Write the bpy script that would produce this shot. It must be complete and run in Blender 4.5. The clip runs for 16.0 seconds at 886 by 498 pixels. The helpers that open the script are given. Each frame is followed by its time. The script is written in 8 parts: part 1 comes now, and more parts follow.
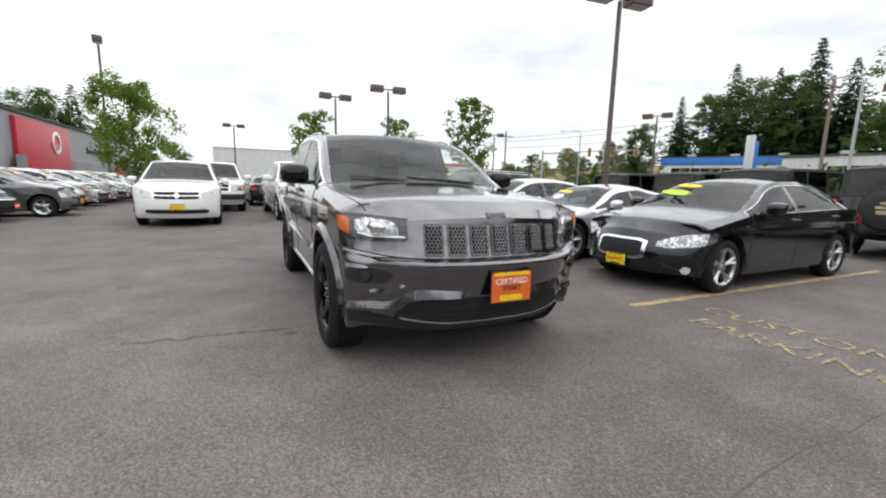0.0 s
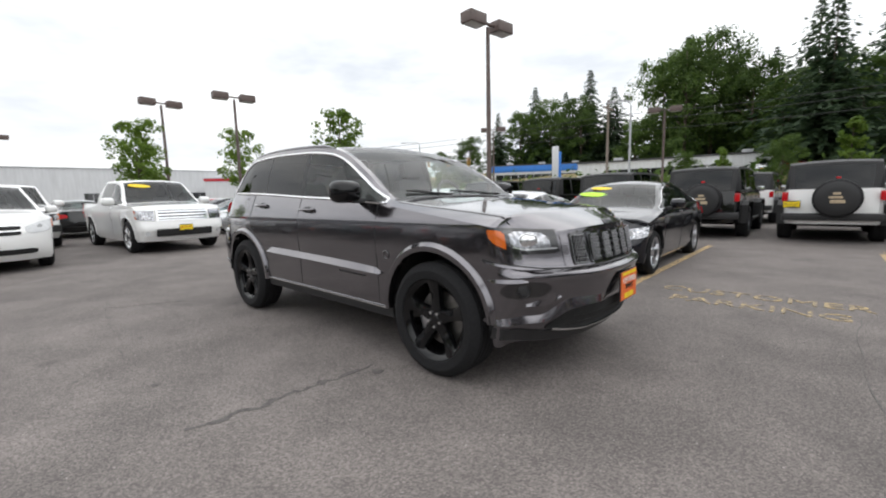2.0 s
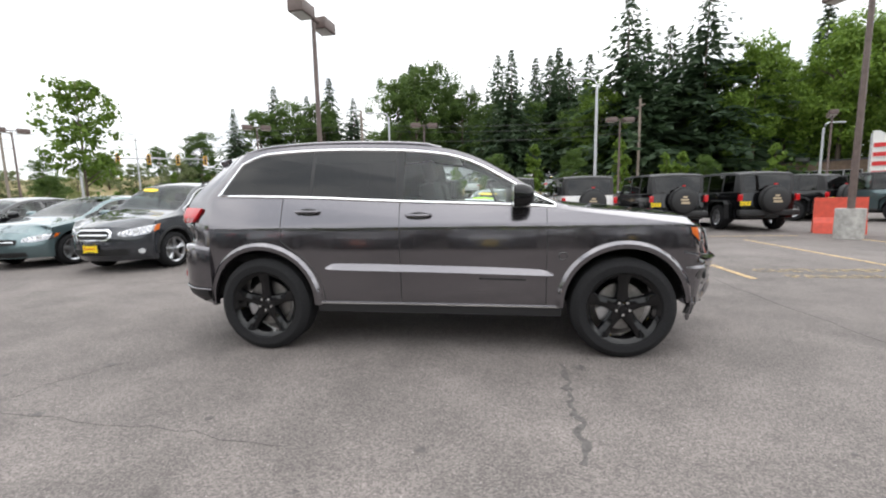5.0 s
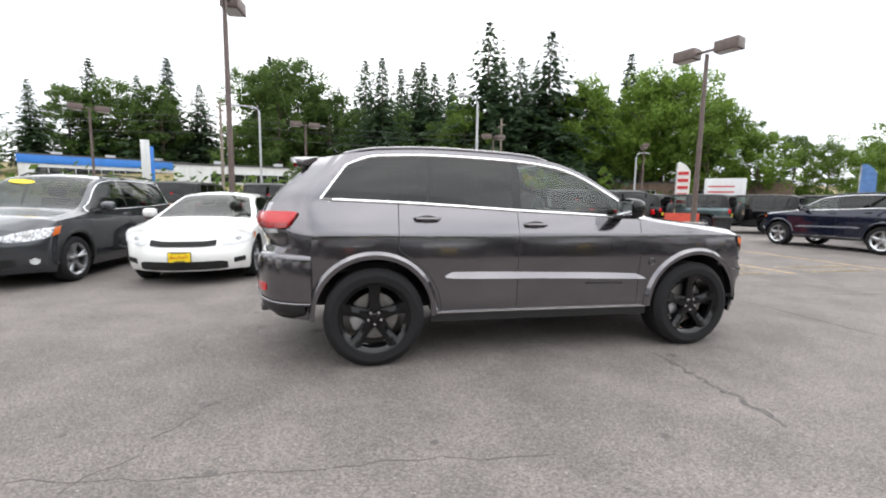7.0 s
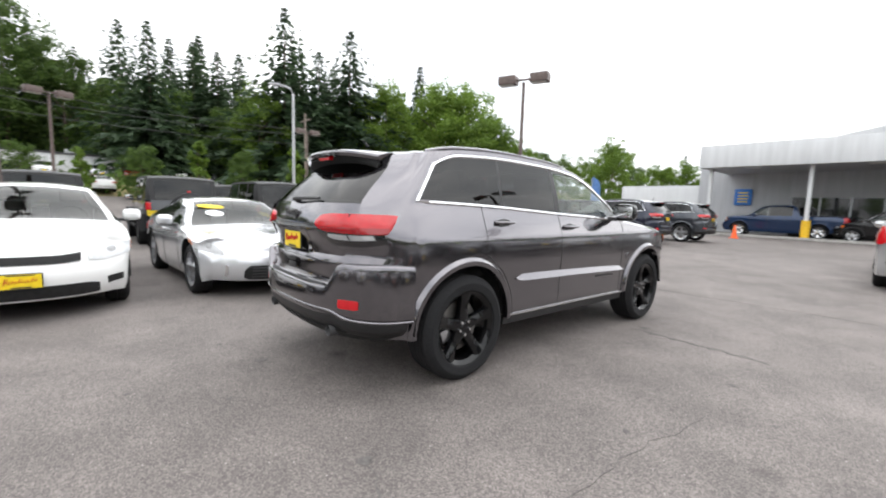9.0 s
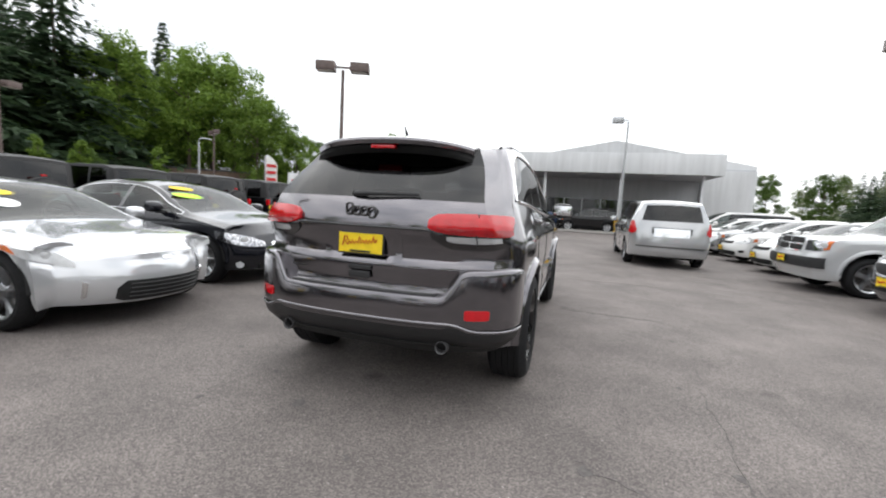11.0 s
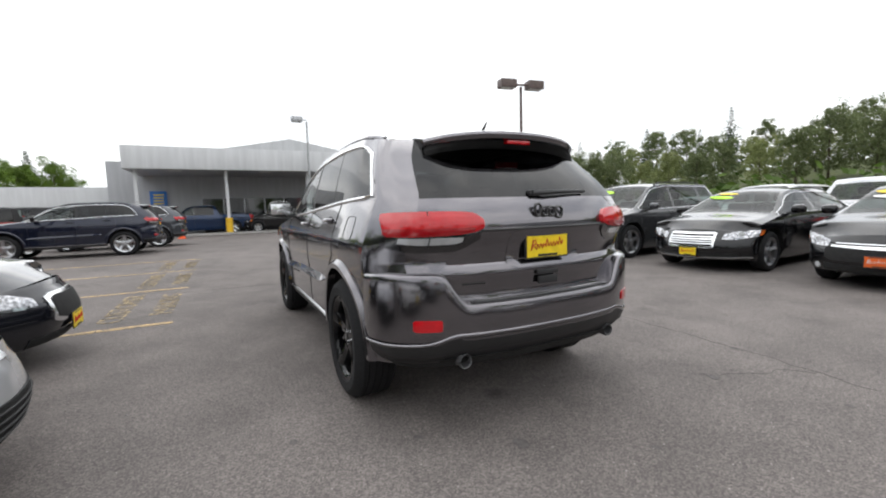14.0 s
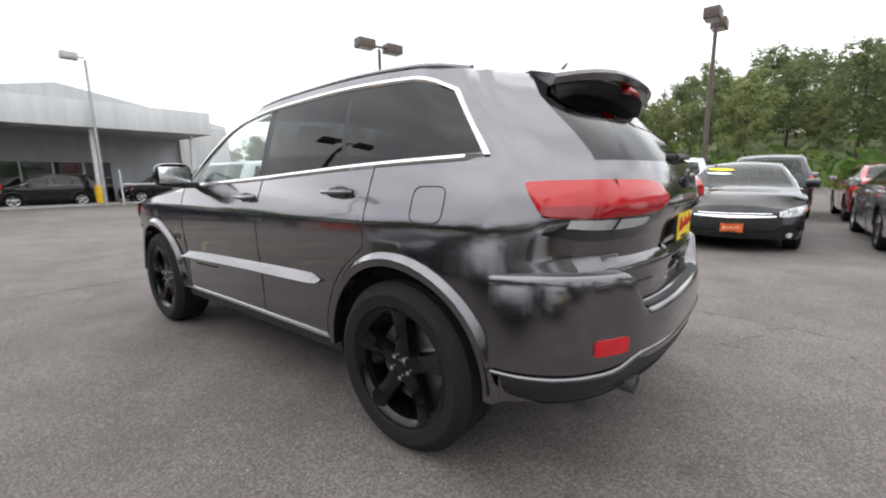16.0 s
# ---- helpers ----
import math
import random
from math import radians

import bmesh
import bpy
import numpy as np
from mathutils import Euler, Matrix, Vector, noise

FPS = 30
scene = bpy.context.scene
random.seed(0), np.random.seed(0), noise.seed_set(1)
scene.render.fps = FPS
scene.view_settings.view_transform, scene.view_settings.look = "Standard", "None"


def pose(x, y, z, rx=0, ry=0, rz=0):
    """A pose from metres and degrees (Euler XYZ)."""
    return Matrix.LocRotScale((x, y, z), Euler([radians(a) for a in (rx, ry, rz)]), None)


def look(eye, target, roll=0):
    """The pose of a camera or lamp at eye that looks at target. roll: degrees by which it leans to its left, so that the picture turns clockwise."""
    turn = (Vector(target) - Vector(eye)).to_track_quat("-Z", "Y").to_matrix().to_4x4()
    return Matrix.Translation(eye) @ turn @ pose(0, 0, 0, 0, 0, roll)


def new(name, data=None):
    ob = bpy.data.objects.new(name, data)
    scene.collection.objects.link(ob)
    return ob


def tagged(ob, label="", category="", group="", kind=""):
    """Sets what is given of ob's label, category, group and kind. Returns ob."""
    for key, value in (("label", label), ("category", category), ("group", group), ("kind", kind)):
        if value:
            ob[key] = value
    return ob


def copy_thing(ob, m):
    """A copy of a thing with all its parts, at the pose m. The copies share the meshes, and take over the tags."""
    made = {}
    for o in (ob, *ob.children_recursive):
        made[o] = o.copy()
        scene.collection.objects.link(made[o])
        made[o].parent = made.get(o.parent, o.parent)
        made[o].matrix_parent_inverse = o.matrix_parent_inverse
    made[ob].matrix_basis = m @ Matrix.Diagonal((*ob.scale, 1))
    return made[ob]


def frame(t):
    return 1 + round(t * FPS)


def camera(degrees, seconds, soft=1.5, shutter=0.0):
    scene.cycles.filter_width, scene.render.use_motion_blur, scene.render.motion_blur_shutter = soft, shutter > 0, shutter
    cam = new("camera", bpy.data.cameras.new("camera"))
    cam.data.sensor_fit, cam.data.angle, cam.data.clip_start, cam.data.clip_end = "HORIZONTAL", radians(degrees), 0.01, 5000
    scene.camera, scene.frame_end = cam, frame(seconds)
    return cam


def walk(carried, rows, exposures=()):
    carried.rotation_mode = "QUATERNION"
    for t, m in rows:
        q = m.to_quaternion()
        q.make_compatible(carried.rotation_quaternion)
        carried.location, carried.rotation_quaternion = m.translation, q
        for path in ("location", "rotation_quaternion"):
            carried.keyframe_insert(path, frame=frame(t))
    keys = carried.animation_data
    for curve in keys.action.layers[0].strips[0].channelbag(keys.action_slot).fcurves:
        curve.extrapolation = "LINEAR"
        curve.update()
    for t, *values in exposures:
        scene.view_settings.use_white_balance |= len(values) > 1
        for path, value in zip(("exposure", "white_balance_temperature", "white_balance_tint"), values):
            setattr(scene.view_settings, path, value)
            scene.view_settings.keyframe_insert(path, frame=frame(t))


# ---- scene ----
cam = camera(93.4, 16.0, 2.0, 0.3)
PATH = [
    (0, (4.515, -1.452, 1.202), (2.732, -0.598, 0.901), 1.5),
    (0.5, (4.266, -1.834, 1.214), (2.574, -0.807, 0.929), 1.7),
    (1, (4.02, -2.251, 1.213), (2.446, -1.045, 0.952), 0.9),
    (1.5, (3.709, -2.566, 1.214), (2.255, -1.213, 0.98), -1.4),
    (2, (3.362, -2.901, 1.211), (2.021, -1.438, 0.964), -1.4),
    (2.5, (2.9, -3.227, 1.215), (1.737, -1.622, 0.948), -1.5),
    (3, (2.417, -3.49, 1.207), (1.475, -1.745, 0.949), -2.9),
    (3.5, (1.958, -3.746, 1.199), (1.18, -1.929, 0.895), -1.4),
    (3.7, (1.758, -3.818, 1.215), (1.066, -1.967, 0.904), -1.4),
    (5.8, (-0.332, -4.277, 1.287), (-0.336, -2.29, 1.064), 0.2),
    (6, (-0.542, -4.275, 1.289), (-0.475, -2.288, 1.07), 0.6),
    (6.5, (-1.077, -4.294, 1.294), (-0.779, -2.333, 1.044), 0.1),
    (7, (-1.64, -4.154, 1.311), (-1.206, -2.215, 1.082), 0.9),
    (7.5, (-2.189, -4.011, 1.313), (-1.57, -2.127, 1.052), 0.5),
    (8, (-2.694, -3.728, 1.319), (-1.894, -1.905, 1.127), 2.2),
    (8.5, (-3.18, -3.464, 1.302), (-2.13, -1.774, 1.098), 2.6),
    (9, (-3.568, -3.091, 1.293), (-2.266, -1.587, 1.082), 1.8),
    (9.5, (-3.944, -2.721, 1.291), (-2.414, -1.449, 1.081), 1.4),
    (9.7, (-4.063, -2.565, 1.274), (-2.479, -1.36, 1.076), 2.3),
    (11.8, (-4.717, -0.356, 1.238), (-2.734, -0.183, 1.049), 2.0),
    (12, (-4.693, -0.156, 1.226), (-2.701, -0.088, 1.06), 1.8),
    (12.5, (-4.649, 0.343, 1.222), (-2.673, 0.062, 1.095), 1.3),
    (13, (-4.542, 0.813, 1.215), (-2.616, 0.300, 1.054), 0.2),
    (13.5, (-4.379, 1.255, 1.217), (-2.528, 0.507, 1.097), -1.0),
    (14, (-4.181, 1.608, 1.228), (-2.418, 0.682, 1.037), -1.6),
    (14.5, (-3.908, 1.866, 1.225), (-2.261, 0.757, 0.988), -0.9),
    (15, (-3.592, 2.092, 1.223), (-2.111, 0.777, 0.944), -1.2),
    (15.5, (-3.181, 2.154, 1.228), (-1.79, 0.750, 0.923), 0.7),
    (16, (-2.73, 2.170, 1.231), (-1.484, 0.643, 0.893), -0.8),
]
walk(cam, [(t, look(e, g, r)) for t, e, g, r in PATH], [(0, 0.28), (2, 0.28), (3.7, 0.54), (6, 0.88), (9.5, 0.90), (12, 0.38), (14, 0.36), (15.4, 0.46), (16, 0.59)])

# ---- daylight: a bright overcast sky and a weak, wide sun ----
world = bpy.data.worlds.new("overcast_sky")
scene.world = world
world.use_nodes = True
wn, wl = world.node_tree.nodes, world.node_tree.links
wn.clear()
sky = wn.new("ShaderNodeTexSky")
sky.sky_type = "NISHITA"
sky.sun_disc = False
sky.sun_elevation, sky.sun_rotation = radians(72.2), radians(99.5)
sky_bg = wn.new("ShaderNodeBackground")
sky_bg.inputs["Strength"].default_value = 0.10
wl.new(sky.outputs[0], sky_bg.inputs[0])
wtc = wn.new("ShaderNodeTexCoord")
wmap = wn.new("ShaderNodeMapping")
wmap.inputs["Scale"].default_value = (1.0, 1.0, 3.2)
wl.new(wtc.outputs["Generated"], wmap.inputs[0])
wnoise = wn.new("ShaderNodeTexNoise")
wnoise.inputs["Scale"].default_value = 2.1
wnoise.inputs["Detail"].default_value = 5.0
wnoise.inputs["Roughness"].default_value = 0.55
wl.new(wmap.outputs[0], wnoise.inputs["Vector"])
wramp = wn.new("ShaderNodeValToRGB")
wramp.color_ramp.elements[0].position, wramp.color_ramp.elements[1].position = 0.34, 0.70
wramp.color_ramp.elements[0].color = (0.60, 0.63, 0.67, 1)
wramp.color_ramp.elements[1].color = (1.12, 1.12, 1.11, 1)
wl.new(wnoise.outputs[0], wramp.inputs[0])
cloud_bg = wn.new("ShaderNodeBackground")
wl.new(wramp.outputs[0], cloud_bg.inputs[0])
# an overcast sky is brighter towards the zenith
wsep = wn.new("ShaderNodeSeparateXYZ")
wl.new(wtc.outputs["Generated"], wsep.inputs[0])
wgrad = wn.new("ShaderNodeMapRange")
for k_, v_ in ((1, 0.0), (2, 0.9), (3, 1.06), (4, 1.40)):
    wgrad.inputs[k_].default_value = v_
wl.new(wsep.outputs["Z"], wgrad.inputs[0])
# and towards the veiled sun
sun_dir = Vector((0.30, -0.05, 0.95)).normalized()
wdot = wn.new("ShaderNodeVectorMath")
wdot.operation = "DOT_PRODUCT"
wl.new(wtc.outputs["Generated"], wdot.inputs[0])
wdot.inputs[1].default_value = sun_dir
wglow = wn.new("ShaderNodeMapRange")
wglow.interpolation_type = "SMOOTHSTEP"
for k_, v_ in ((1, -0.8), (2, 1.0), (3, 0.94), (4, 1.22)):
    wglow.inputs[k_].default_value = v_
wl.new(wdot.outputs["Value"], wglow.inputs[0])
wmul = wn.new("ShaderNodeMath")
wmul.operation = "MULTIPLY"
wl.new(wgrad.outputs[0], wmul.inputs[0])
wl.new(wglow.outputs[0], wmul.inputs[1])
wl.new(wmul.outputs[0], cloud_bg.inputs["Strength"])
wmix = wn.new("ShaderNodeMixShader")
wmix.inputs[0].default_value = 0.93
wl.new(sky_bg.outputs[0], wmix.inputs[1])
wl.new(cloud_bg.outputs[0], wmix.inputs[2])
wout = wn.new("ShaderNodeOutputWorld")
wl.new(wmix.outputs[0], wout.inputs[0])

sun_data = bpy.data.lights.new("sun", "SUN")
sun_data.energy, sun_data.angle, sun_data.color = 0.7, radians(120), (1.0, 0.975, 0.95)
sun = new("sun", sun_data)
sun.matrix_world = look(tuple(sun_dir * 60), (0, 0, 0))


# ---- materials ----
def nodes_of(name):
    m = bpy.data.materials.new(name)
    m.use_nodes = True
    nt = m.node_tree
    return m, nt.nodes, nt.links, nt.nodes["Principled BSDF"]


def setp(b, **kw):
    for k, v in kw.items():
        b.inputs[k.replace("_", " ")].default_value = v


def obj_coord(n, scale=(1, 1, 1)):
    tc = n.new("ShaderNodeTexCoord")
    return tc.outputs["Object"]


def noise_tex(n, l, scale, detail=4.0, rough=0.55, vec=None):
    t = n.new("ShaderNodeTexNoise")
    t.inputs["Scale"].default_value, t.inputs["Detail"].default_value, t.inputs["Roughness"].default_value = scale, detail, rough
    if vec is None:
        vec = obj_coord(n)
    l.new(vec, t.inputs["Vector"])
    return t.outputs[0]


def ramp(n, l, src, p0, c0, p1, c1):
    r = n.new("ShaderNodeValToRGB")
    r.color_ramp.elements[0].position, r.color_ramp.elements[1].position = p0, p1
    r.color_ramp.elements[0].color, r.color_ramp.elements[1].color = (*c0, 1), (*c1, 1)
    l.new(src, r.inputs[0])
    return r.outputs[0]


def mix_rgb(n, l, fac, a, b, mode="MIX"):
    m = n.new("ShaderNodeMix")
    m.data_type, m.blend_type = "RGBA", mode
    for s, v in ((m.inputs[0], fac), (m.inputs[6], a), (m.inputs[7], b)):
        if isinstance(v, (int, float)):
            s.default_value = v
        elif isinstance(v, tuple):
            s.default_value = (*v, 1) if len(v) == 3 else v
        else:
            l.new(v, s)
    return m.outputs[2]


def bump(n, l, b, h, strength=0.3, dist=0.01):
    bn = n.new("ShaderNodeBump")
    bn.inputs["Strength"].default_value, bn.inputs["Distance"].default_value = strength, dist
    l.new(h, bn.inputs["Height"])
    l.new(bn.outputs[0], b.inputs["Normal"])


def plain(name, color, rough=0.5, metal=0.0, grain=40.0, vary=0.12, coat=0.0, bumpy=0.0):
    m, n, l, b = nodes_of(name)
    h = noise_tex(n, l, grain)
    lo = tuple(c * (1 - vary) for c in color)
    hi = tuple(min(1, c * (1 + vary)) for c in color)
    l.new(ramp(n, l, h, 0.3, lo, 0.7, hi), b.inputs["Base Color"])
    setp(b, Roughness=rough, Metallic=metal)
    b.inputs["Coat Weight"].default_value = coat
    if color[0] < 0.012 and coat < 0.9:
        b.inputs["Specular IOR Level"].default_value = 0.3 if not coat else 0.12
    if bumpy:
        bump(n, l, b, h, bumpy)
    return m


def paint_material():
    m, n, l, b = nodes_of("car_paint")
    oi = n.new("ShaderNodeObjectInfo")
    fl = noise_tex(n, l, 900.0, 1.0)
    dust = noise_tex(n, l, 3.0, 5.0)
    base = mix_rgb(n, l, ramp(n, l, fl, 0.45, (0, 0, 0), 0.75, (0.35, 0.35, 0.35)), oi.outputs["Color"], (0.75, 0.74, 0.72), "SOFT_LIGHT")
    base = mix_rgb(n, l, ramp(n, l, dust, 0.55, (0, 0, 0), 0.9, (0.012, 0.012, 0.012)), base, (0.30, 0.28, 0.25))
    l.new(base, b.inputs["Base Color"])
    l.new(oi.outputs["Alpha"], b.inputs["Metallic"])
    setp(b, Roughness=0.15)
    b.inputs["Specular IOR Level"].default_value = 0.15
    b.inputs["Coat Weight"].default_value = 1.0
    b.inputs["Coat Roughness"].default_value = 0.03
    b.inputs["Coat IOR"].default_value = 1.5
    return m


def glass_material(name, tint):
    m, n, l, b = nodes_of(name)
    n.remove(b)
    tr = n.new("ShaderNodeBsdfTransparent")
    tr.inputs[0].default_value = (*tint, 1)
    gl = n.new("ShaderNodeBsdfGlossy")
    gl.inputs["Roughness"].default_value = 0.01
    fr = n.new("ShaderNodeLayerWeight")
    fr.inputs[0].default_value = 0.5
    pw = n.new("ShaderNodeMath")
    pw.operation = "POWER"
    pw.inputs[1].default_value = 5.0
    l.new(fr.outputs["Facing"], pw.inputs[0])
    ma = n.new("ShaderNodeMath")
    ma.operation = "MULTIPLY_ADD"
    ma.inputs[1].default_value, ma.inputs[2].default_value = 0.88, 0.055
    l.new(pw.outputs[0], ma.inputs[0])
    mx = n.new("ShaderNodeMixShader")
    l.new(ma.outputs[0], mx.inputs[0])
    l.new(tr.outputs[0], mx.inputs[1])
    l.new(gl.outputs[0], mx.inputs[2])
    l.new(mx.outputs[0], n["Material Output"].inputs[0])
    return m


def lens_material(name, color, trans=0.35):
    m, n, l, b = nodes_of(name)
    h = noise_tex(n, l, 18.0, 3.0)
    l.new(ramp(n, l, h, 0.3, tuple(c * 0.8 for c in color), 0.7, color), b.inputs["Base Color"])
    setp(b, Roughness=0.12)
    b.inputs["Specular IOR Level"].default_value = 0.3
    b.inputs["Coat Weight"].default_value = 0.9
    b.inputs["Coat Roughness"].default_value = 0.02
    return m


def asphalt_material():
    m, n, l, b = nodes_of("worn_asphalt")
    co = obj_coord(n)
    big = noise_tex(n, l, 0.16, 5.0, 0.6, co)
    mid = noise_tex(n, l, 1.3, 6.0, 0.65, co)
    v = n.new("ShaderNodeTexVoronoi")
    v.inputs["Scale"].default_value = 130.0
    l.new(co, v.inputs["Vector"])
    fine = noise_tex(n, l, 60.0, 5.0, 0.7, co)
    base = ramp(n, l, big, 0.30, (0.124, 0.111, 0.107), 0.72, (0.192, 0.174, 0.168))
    base = mix_rgb(n, l, 0.75, base, ramp(n, l, mid, 0.28, (0.55, 0.55, 0.55), 0.75, (1.12, 1.11, 1.1)), "MULTIPLY")
    stone = ramp(n, l, v.outputs["Color"], 0.25, (0.48, 0.47, 0.46), 0.95, (2.1, 2.07, 2.02))
    base = mix_rgb(n, l, 0.55, base, stone, "MULTIPLY")
    base = mix_rgb(n, l, 0.6, base, ramp(n, l, fine, 0.3, (0.6, 0.6, 0.6), 0.75, (1.35, 1.33, 1.3)), "MULTIPLY")
    # pale chips of stone worn bare
    chip = n.new("ShaderNodeTexVoronoi")
    chip.inputs["Scale"].default_value = 26.0
    l.new(co, chip.inputs["Vector"])
    cm = mix_rgb(n, l, 1.0, ramp(n, l, chip.outputs["Distance"], 0.07, (1, 1, 1), 0.13, (0, 0, 0)), ramp(n, l, chip.outputs["Color"], 0.56, (0, 0, 0), 0.78, (0.9, 0.9, 0.9)), "MULTIPLY")
    base = mix_rgb(n, l, cm, base, (0.42, 0.395, 0.375))
    # scattered dark oil drips
    drip = n.new("ShaderNodeTexVoronoi")
    drip.inputs["Scale"].default_value = 0.9
    drip.inputs["Randomness"].default_value = 1.0
    l.new(co, drip.inputs["Vector"])
    spot = ramp(n, l, drip.outputs["Distance"], 0.03, (1, 1, 1), 0.10, (0, 0, 0))
    spot = mix_rgb(n, l, 1.0, spot, ramp(n, l, mid, 0.45, (0, 0, 0), 0.6, (0.65, 0.65, 0.65)), "MULTIPLY")
    base = mix_rgb(n, l, spot, base, (0.025, 0.023, 0.022))
    l.new(base, b.inputs["Base Color"])
    setp(b, Roughness=0.82)
    b.inputs["Specular IOR Level"].default_value = 0.35
    mh = mix_rgb(n, l, 0.5, v.outputs["Distance"], fine)
    bump(n, l, b, mh, 0.55, 0.006)
    return m


def marking_material(name, color, wear=0.5):
    m, n, l, b = nodes_of(name)
    co = obj_coord(n)
    a = noise_tex(n, l, 14.0, 6.0, 0.75, co)
    c = noise_tex(n, l, 90.0, 3.0, 0.7, co)
    f = mix_rgb(n, l, 0.45, a, c)
    l.new(ramp(n, l, f, wear - 0.05, (0.11, 0.10, 0.09), wear + 0.06, color), b.inputs["Base Color"])
    setp(b, Roughness=0.8)
    bump(n, l, b, c, 0.4, 0.004)
    return m


def leaf_material(name, dark, light, tone=0.45):
    m, n, l, b = nodes_of(name)
    g = n.new("ShaderNodeNewGeometry")
    oi = n.new("ShaderNodeObjectInfo")
    base = ramp(n, l, g.outputs["Random Per Island"], 0.0, dark, 1.0, light)
    base = mix_rgb(n, l, ramp(n, l, oi.outputs["Random"], 0.0, (0, 0, 0), 1.0, (tone, tone, tone)), base, tuple(c * 0.55 for c in dark))
    l.new(base, b.inputs["Base Color"])
    setp(b, Roughness=0.6)
    b.inputs["Specular IOR Level"].default_value = 0.25
    t = n.new("ShaderNodeBsdfTranslucent")
    l.new(base, t.inputs[0])
    mx = n.new("ShaderNodeMixShader")
    mx.inputs[0].default_value = 0.42
    l.new(b.outputs[0], mx.inputs[1])
    l.new(t.outputs[0], mx.inputs[2])
    l.new(mx.outputs[0], n["Material Output"].inputs[0])
    return m


def panel_material(name, color, rough=0.55):
    """Painted wall: faint blotches and vertical rain streaks."""
    m, n, l, b = nodes_of(name)
    tc = n.new("ShaderNodeTexCoord")
    mp = n.new("ShaderNodeMapping")
    mp.inputs["Scale"].default_value = (1.6, 1.6, 0.12)
    l.new(tc.outputs["Object"], mp.inputs[0])
    st = noise_tex(n, l, 2.0, 5.0, 0.6, mp.outputs[0])
    bl = noise_tex(n, l, 0.7, 4.0, 0.6)
    c = ramp(n, l, st, 0.3, tuple(x * 0.82 for x in color), 0.7, color)
    c = mix_rgb(n, l, 0.5, c, ramp(n, l, bl, 0.3, (0.88, 0.88, 0.88), 0.7, (1, 1, 1)), "MULTIPLY")
    l.new(c, b.inputs["Base Color"])
    setp(b, Roughness=rough)
    return m


PAINT = paint_material()
GLASS = glass_material("clear_tinted_glass", (0.84, 0.90, 0.88))
CAR_GLASS = glass_material("green_tinted_glass", (0.40, 0.46, 0.44))
PRIVACY = glass_material("privacy_glass", (0.030, 0.032, 0.034))
TYRE = plain("tyre_rubber", (0.011, 0.011, 0.012), 0.85, 0, 60, 0.3, 0, 0.25)
BLACK_PLASTIC = plain("black_plastic", (0.018, 0.018, 0.019), 0.5, 0, 200, 0.25)
GREY_PLASTIC = plain("grey_plastic", (0.055, 0.055, 0.057), 0.55, 0, 200, 0.2)
MESH_SILVER = plain("silver_mesh", (0.34, 0.34, 0.35), 0.35, 0.6, 30, 0.1)
RIM_BLACK = plain("black_wheel_paint", (0.0045, 0.0045, 0.005), 0.12, 0, 20, 0.2, 0.5)
GLOSS_BLACK = plain("gloss_black", (0.008, 0.008, 0.009), 0.15, 0, 20, 0.2, 1.0)
CHROME = plain("chrome", (0.78, 0.79, 0.80), 0.14, 1.0, 12, 0.06)
ALLOY = plain("alloy", (0.52, 0.53, 0.55), 0.28, 1.0, 30, 0.08)
DULL_STEEL = plain("dull_steel", (0.25, 0.24, 0.23), 0.45, 1.0, 30, 0.2)
UNDER = plain("underbody", (0.012, 0.012, 0.012), 0.9, 0, 20, 0.3)
SEAT = plain("seat_cloth", (0.030, 0.029, 0.029), 0.8, 0, 120, 0.25)
LINING = plain("pale_lining", (0.55, 0.54, 0.52), 0.9, 0, 90, 0.1)
TAN_SEAT = plain("light_interior", (0.30, 0.27, 0.23), 0.75, 0, 90, 0.15)
RED_LENS = lens_material("red_lens", (0.52, 0.006, 0.011))
DEEP_RED = lens_material("deep_red_lens", (0.30, 0.004, 0.008))
AMBER_LENS = lens_material("amber_lens", (0.62, 0.13, 0.012))
CLEAR_LENS = lens_material("clear_lens", (0.55, 0.56, 0.57))
LAMP_REFLECTOR = plain("lamp_reflector", (0.32, 0.325, 0.34), 0.10, 0.9, 30, 0.8, 0.8)
YELLOW = plain("yellow_sign", (0.80, 0.58, 0.01), 0.5, 0, 20, 0.1)
LIME = plain("lime_sticker", (0.45, 0.80, 0.03), 0.5, 0, 20, 0.1)
ORANGE = plain("orange_sign", (0.72, 0.13, 0.02), 0.5, 0, 20, 0.1)
RED_INK = plain("red_ink", (0.50, 0.02, 0.02), 0.5)
WHITE_INK = plain("white_ink", (0.80, 0.80, 0.78), 0.5)
BLACK_INK = plain("black_ink", (0.02, 0.02, 0.02), 0.5)
ASPHALT = asphalt_material()
MARK_YELLOW = marking_material("worn_yellow_marking", (0.58, 0.40, 0.18), 0.49)
MARK_TEXT = marking_material("faded_yellow_stencil", (0.52, 0.38, 0.17), 0.52)
CRACK = plain("tar_crack", (0.088, 0.081, 0.077), 0.8, 0, 30, 0.4, 0, 0.3)
BROWN_STEEL = plain("brown_painted_steel", (0.105, 0.075, 0.066), 0.5, 0, 8, 0.2)
GALV = plain("galvanised_steel", (0.42, 0.43, 0.44), 0.45, 0.6, 12, 0.15)
LAMP_GLASS = plain("lamp_diffuser", (0.55, 0.54, 0.50), 0.3, 0, 10, 0.1)
CONCRETE = plain("concrete", (0.36, 0.35, 0.33), 0.85, 0, 9, 0.25, 0, 0.2)
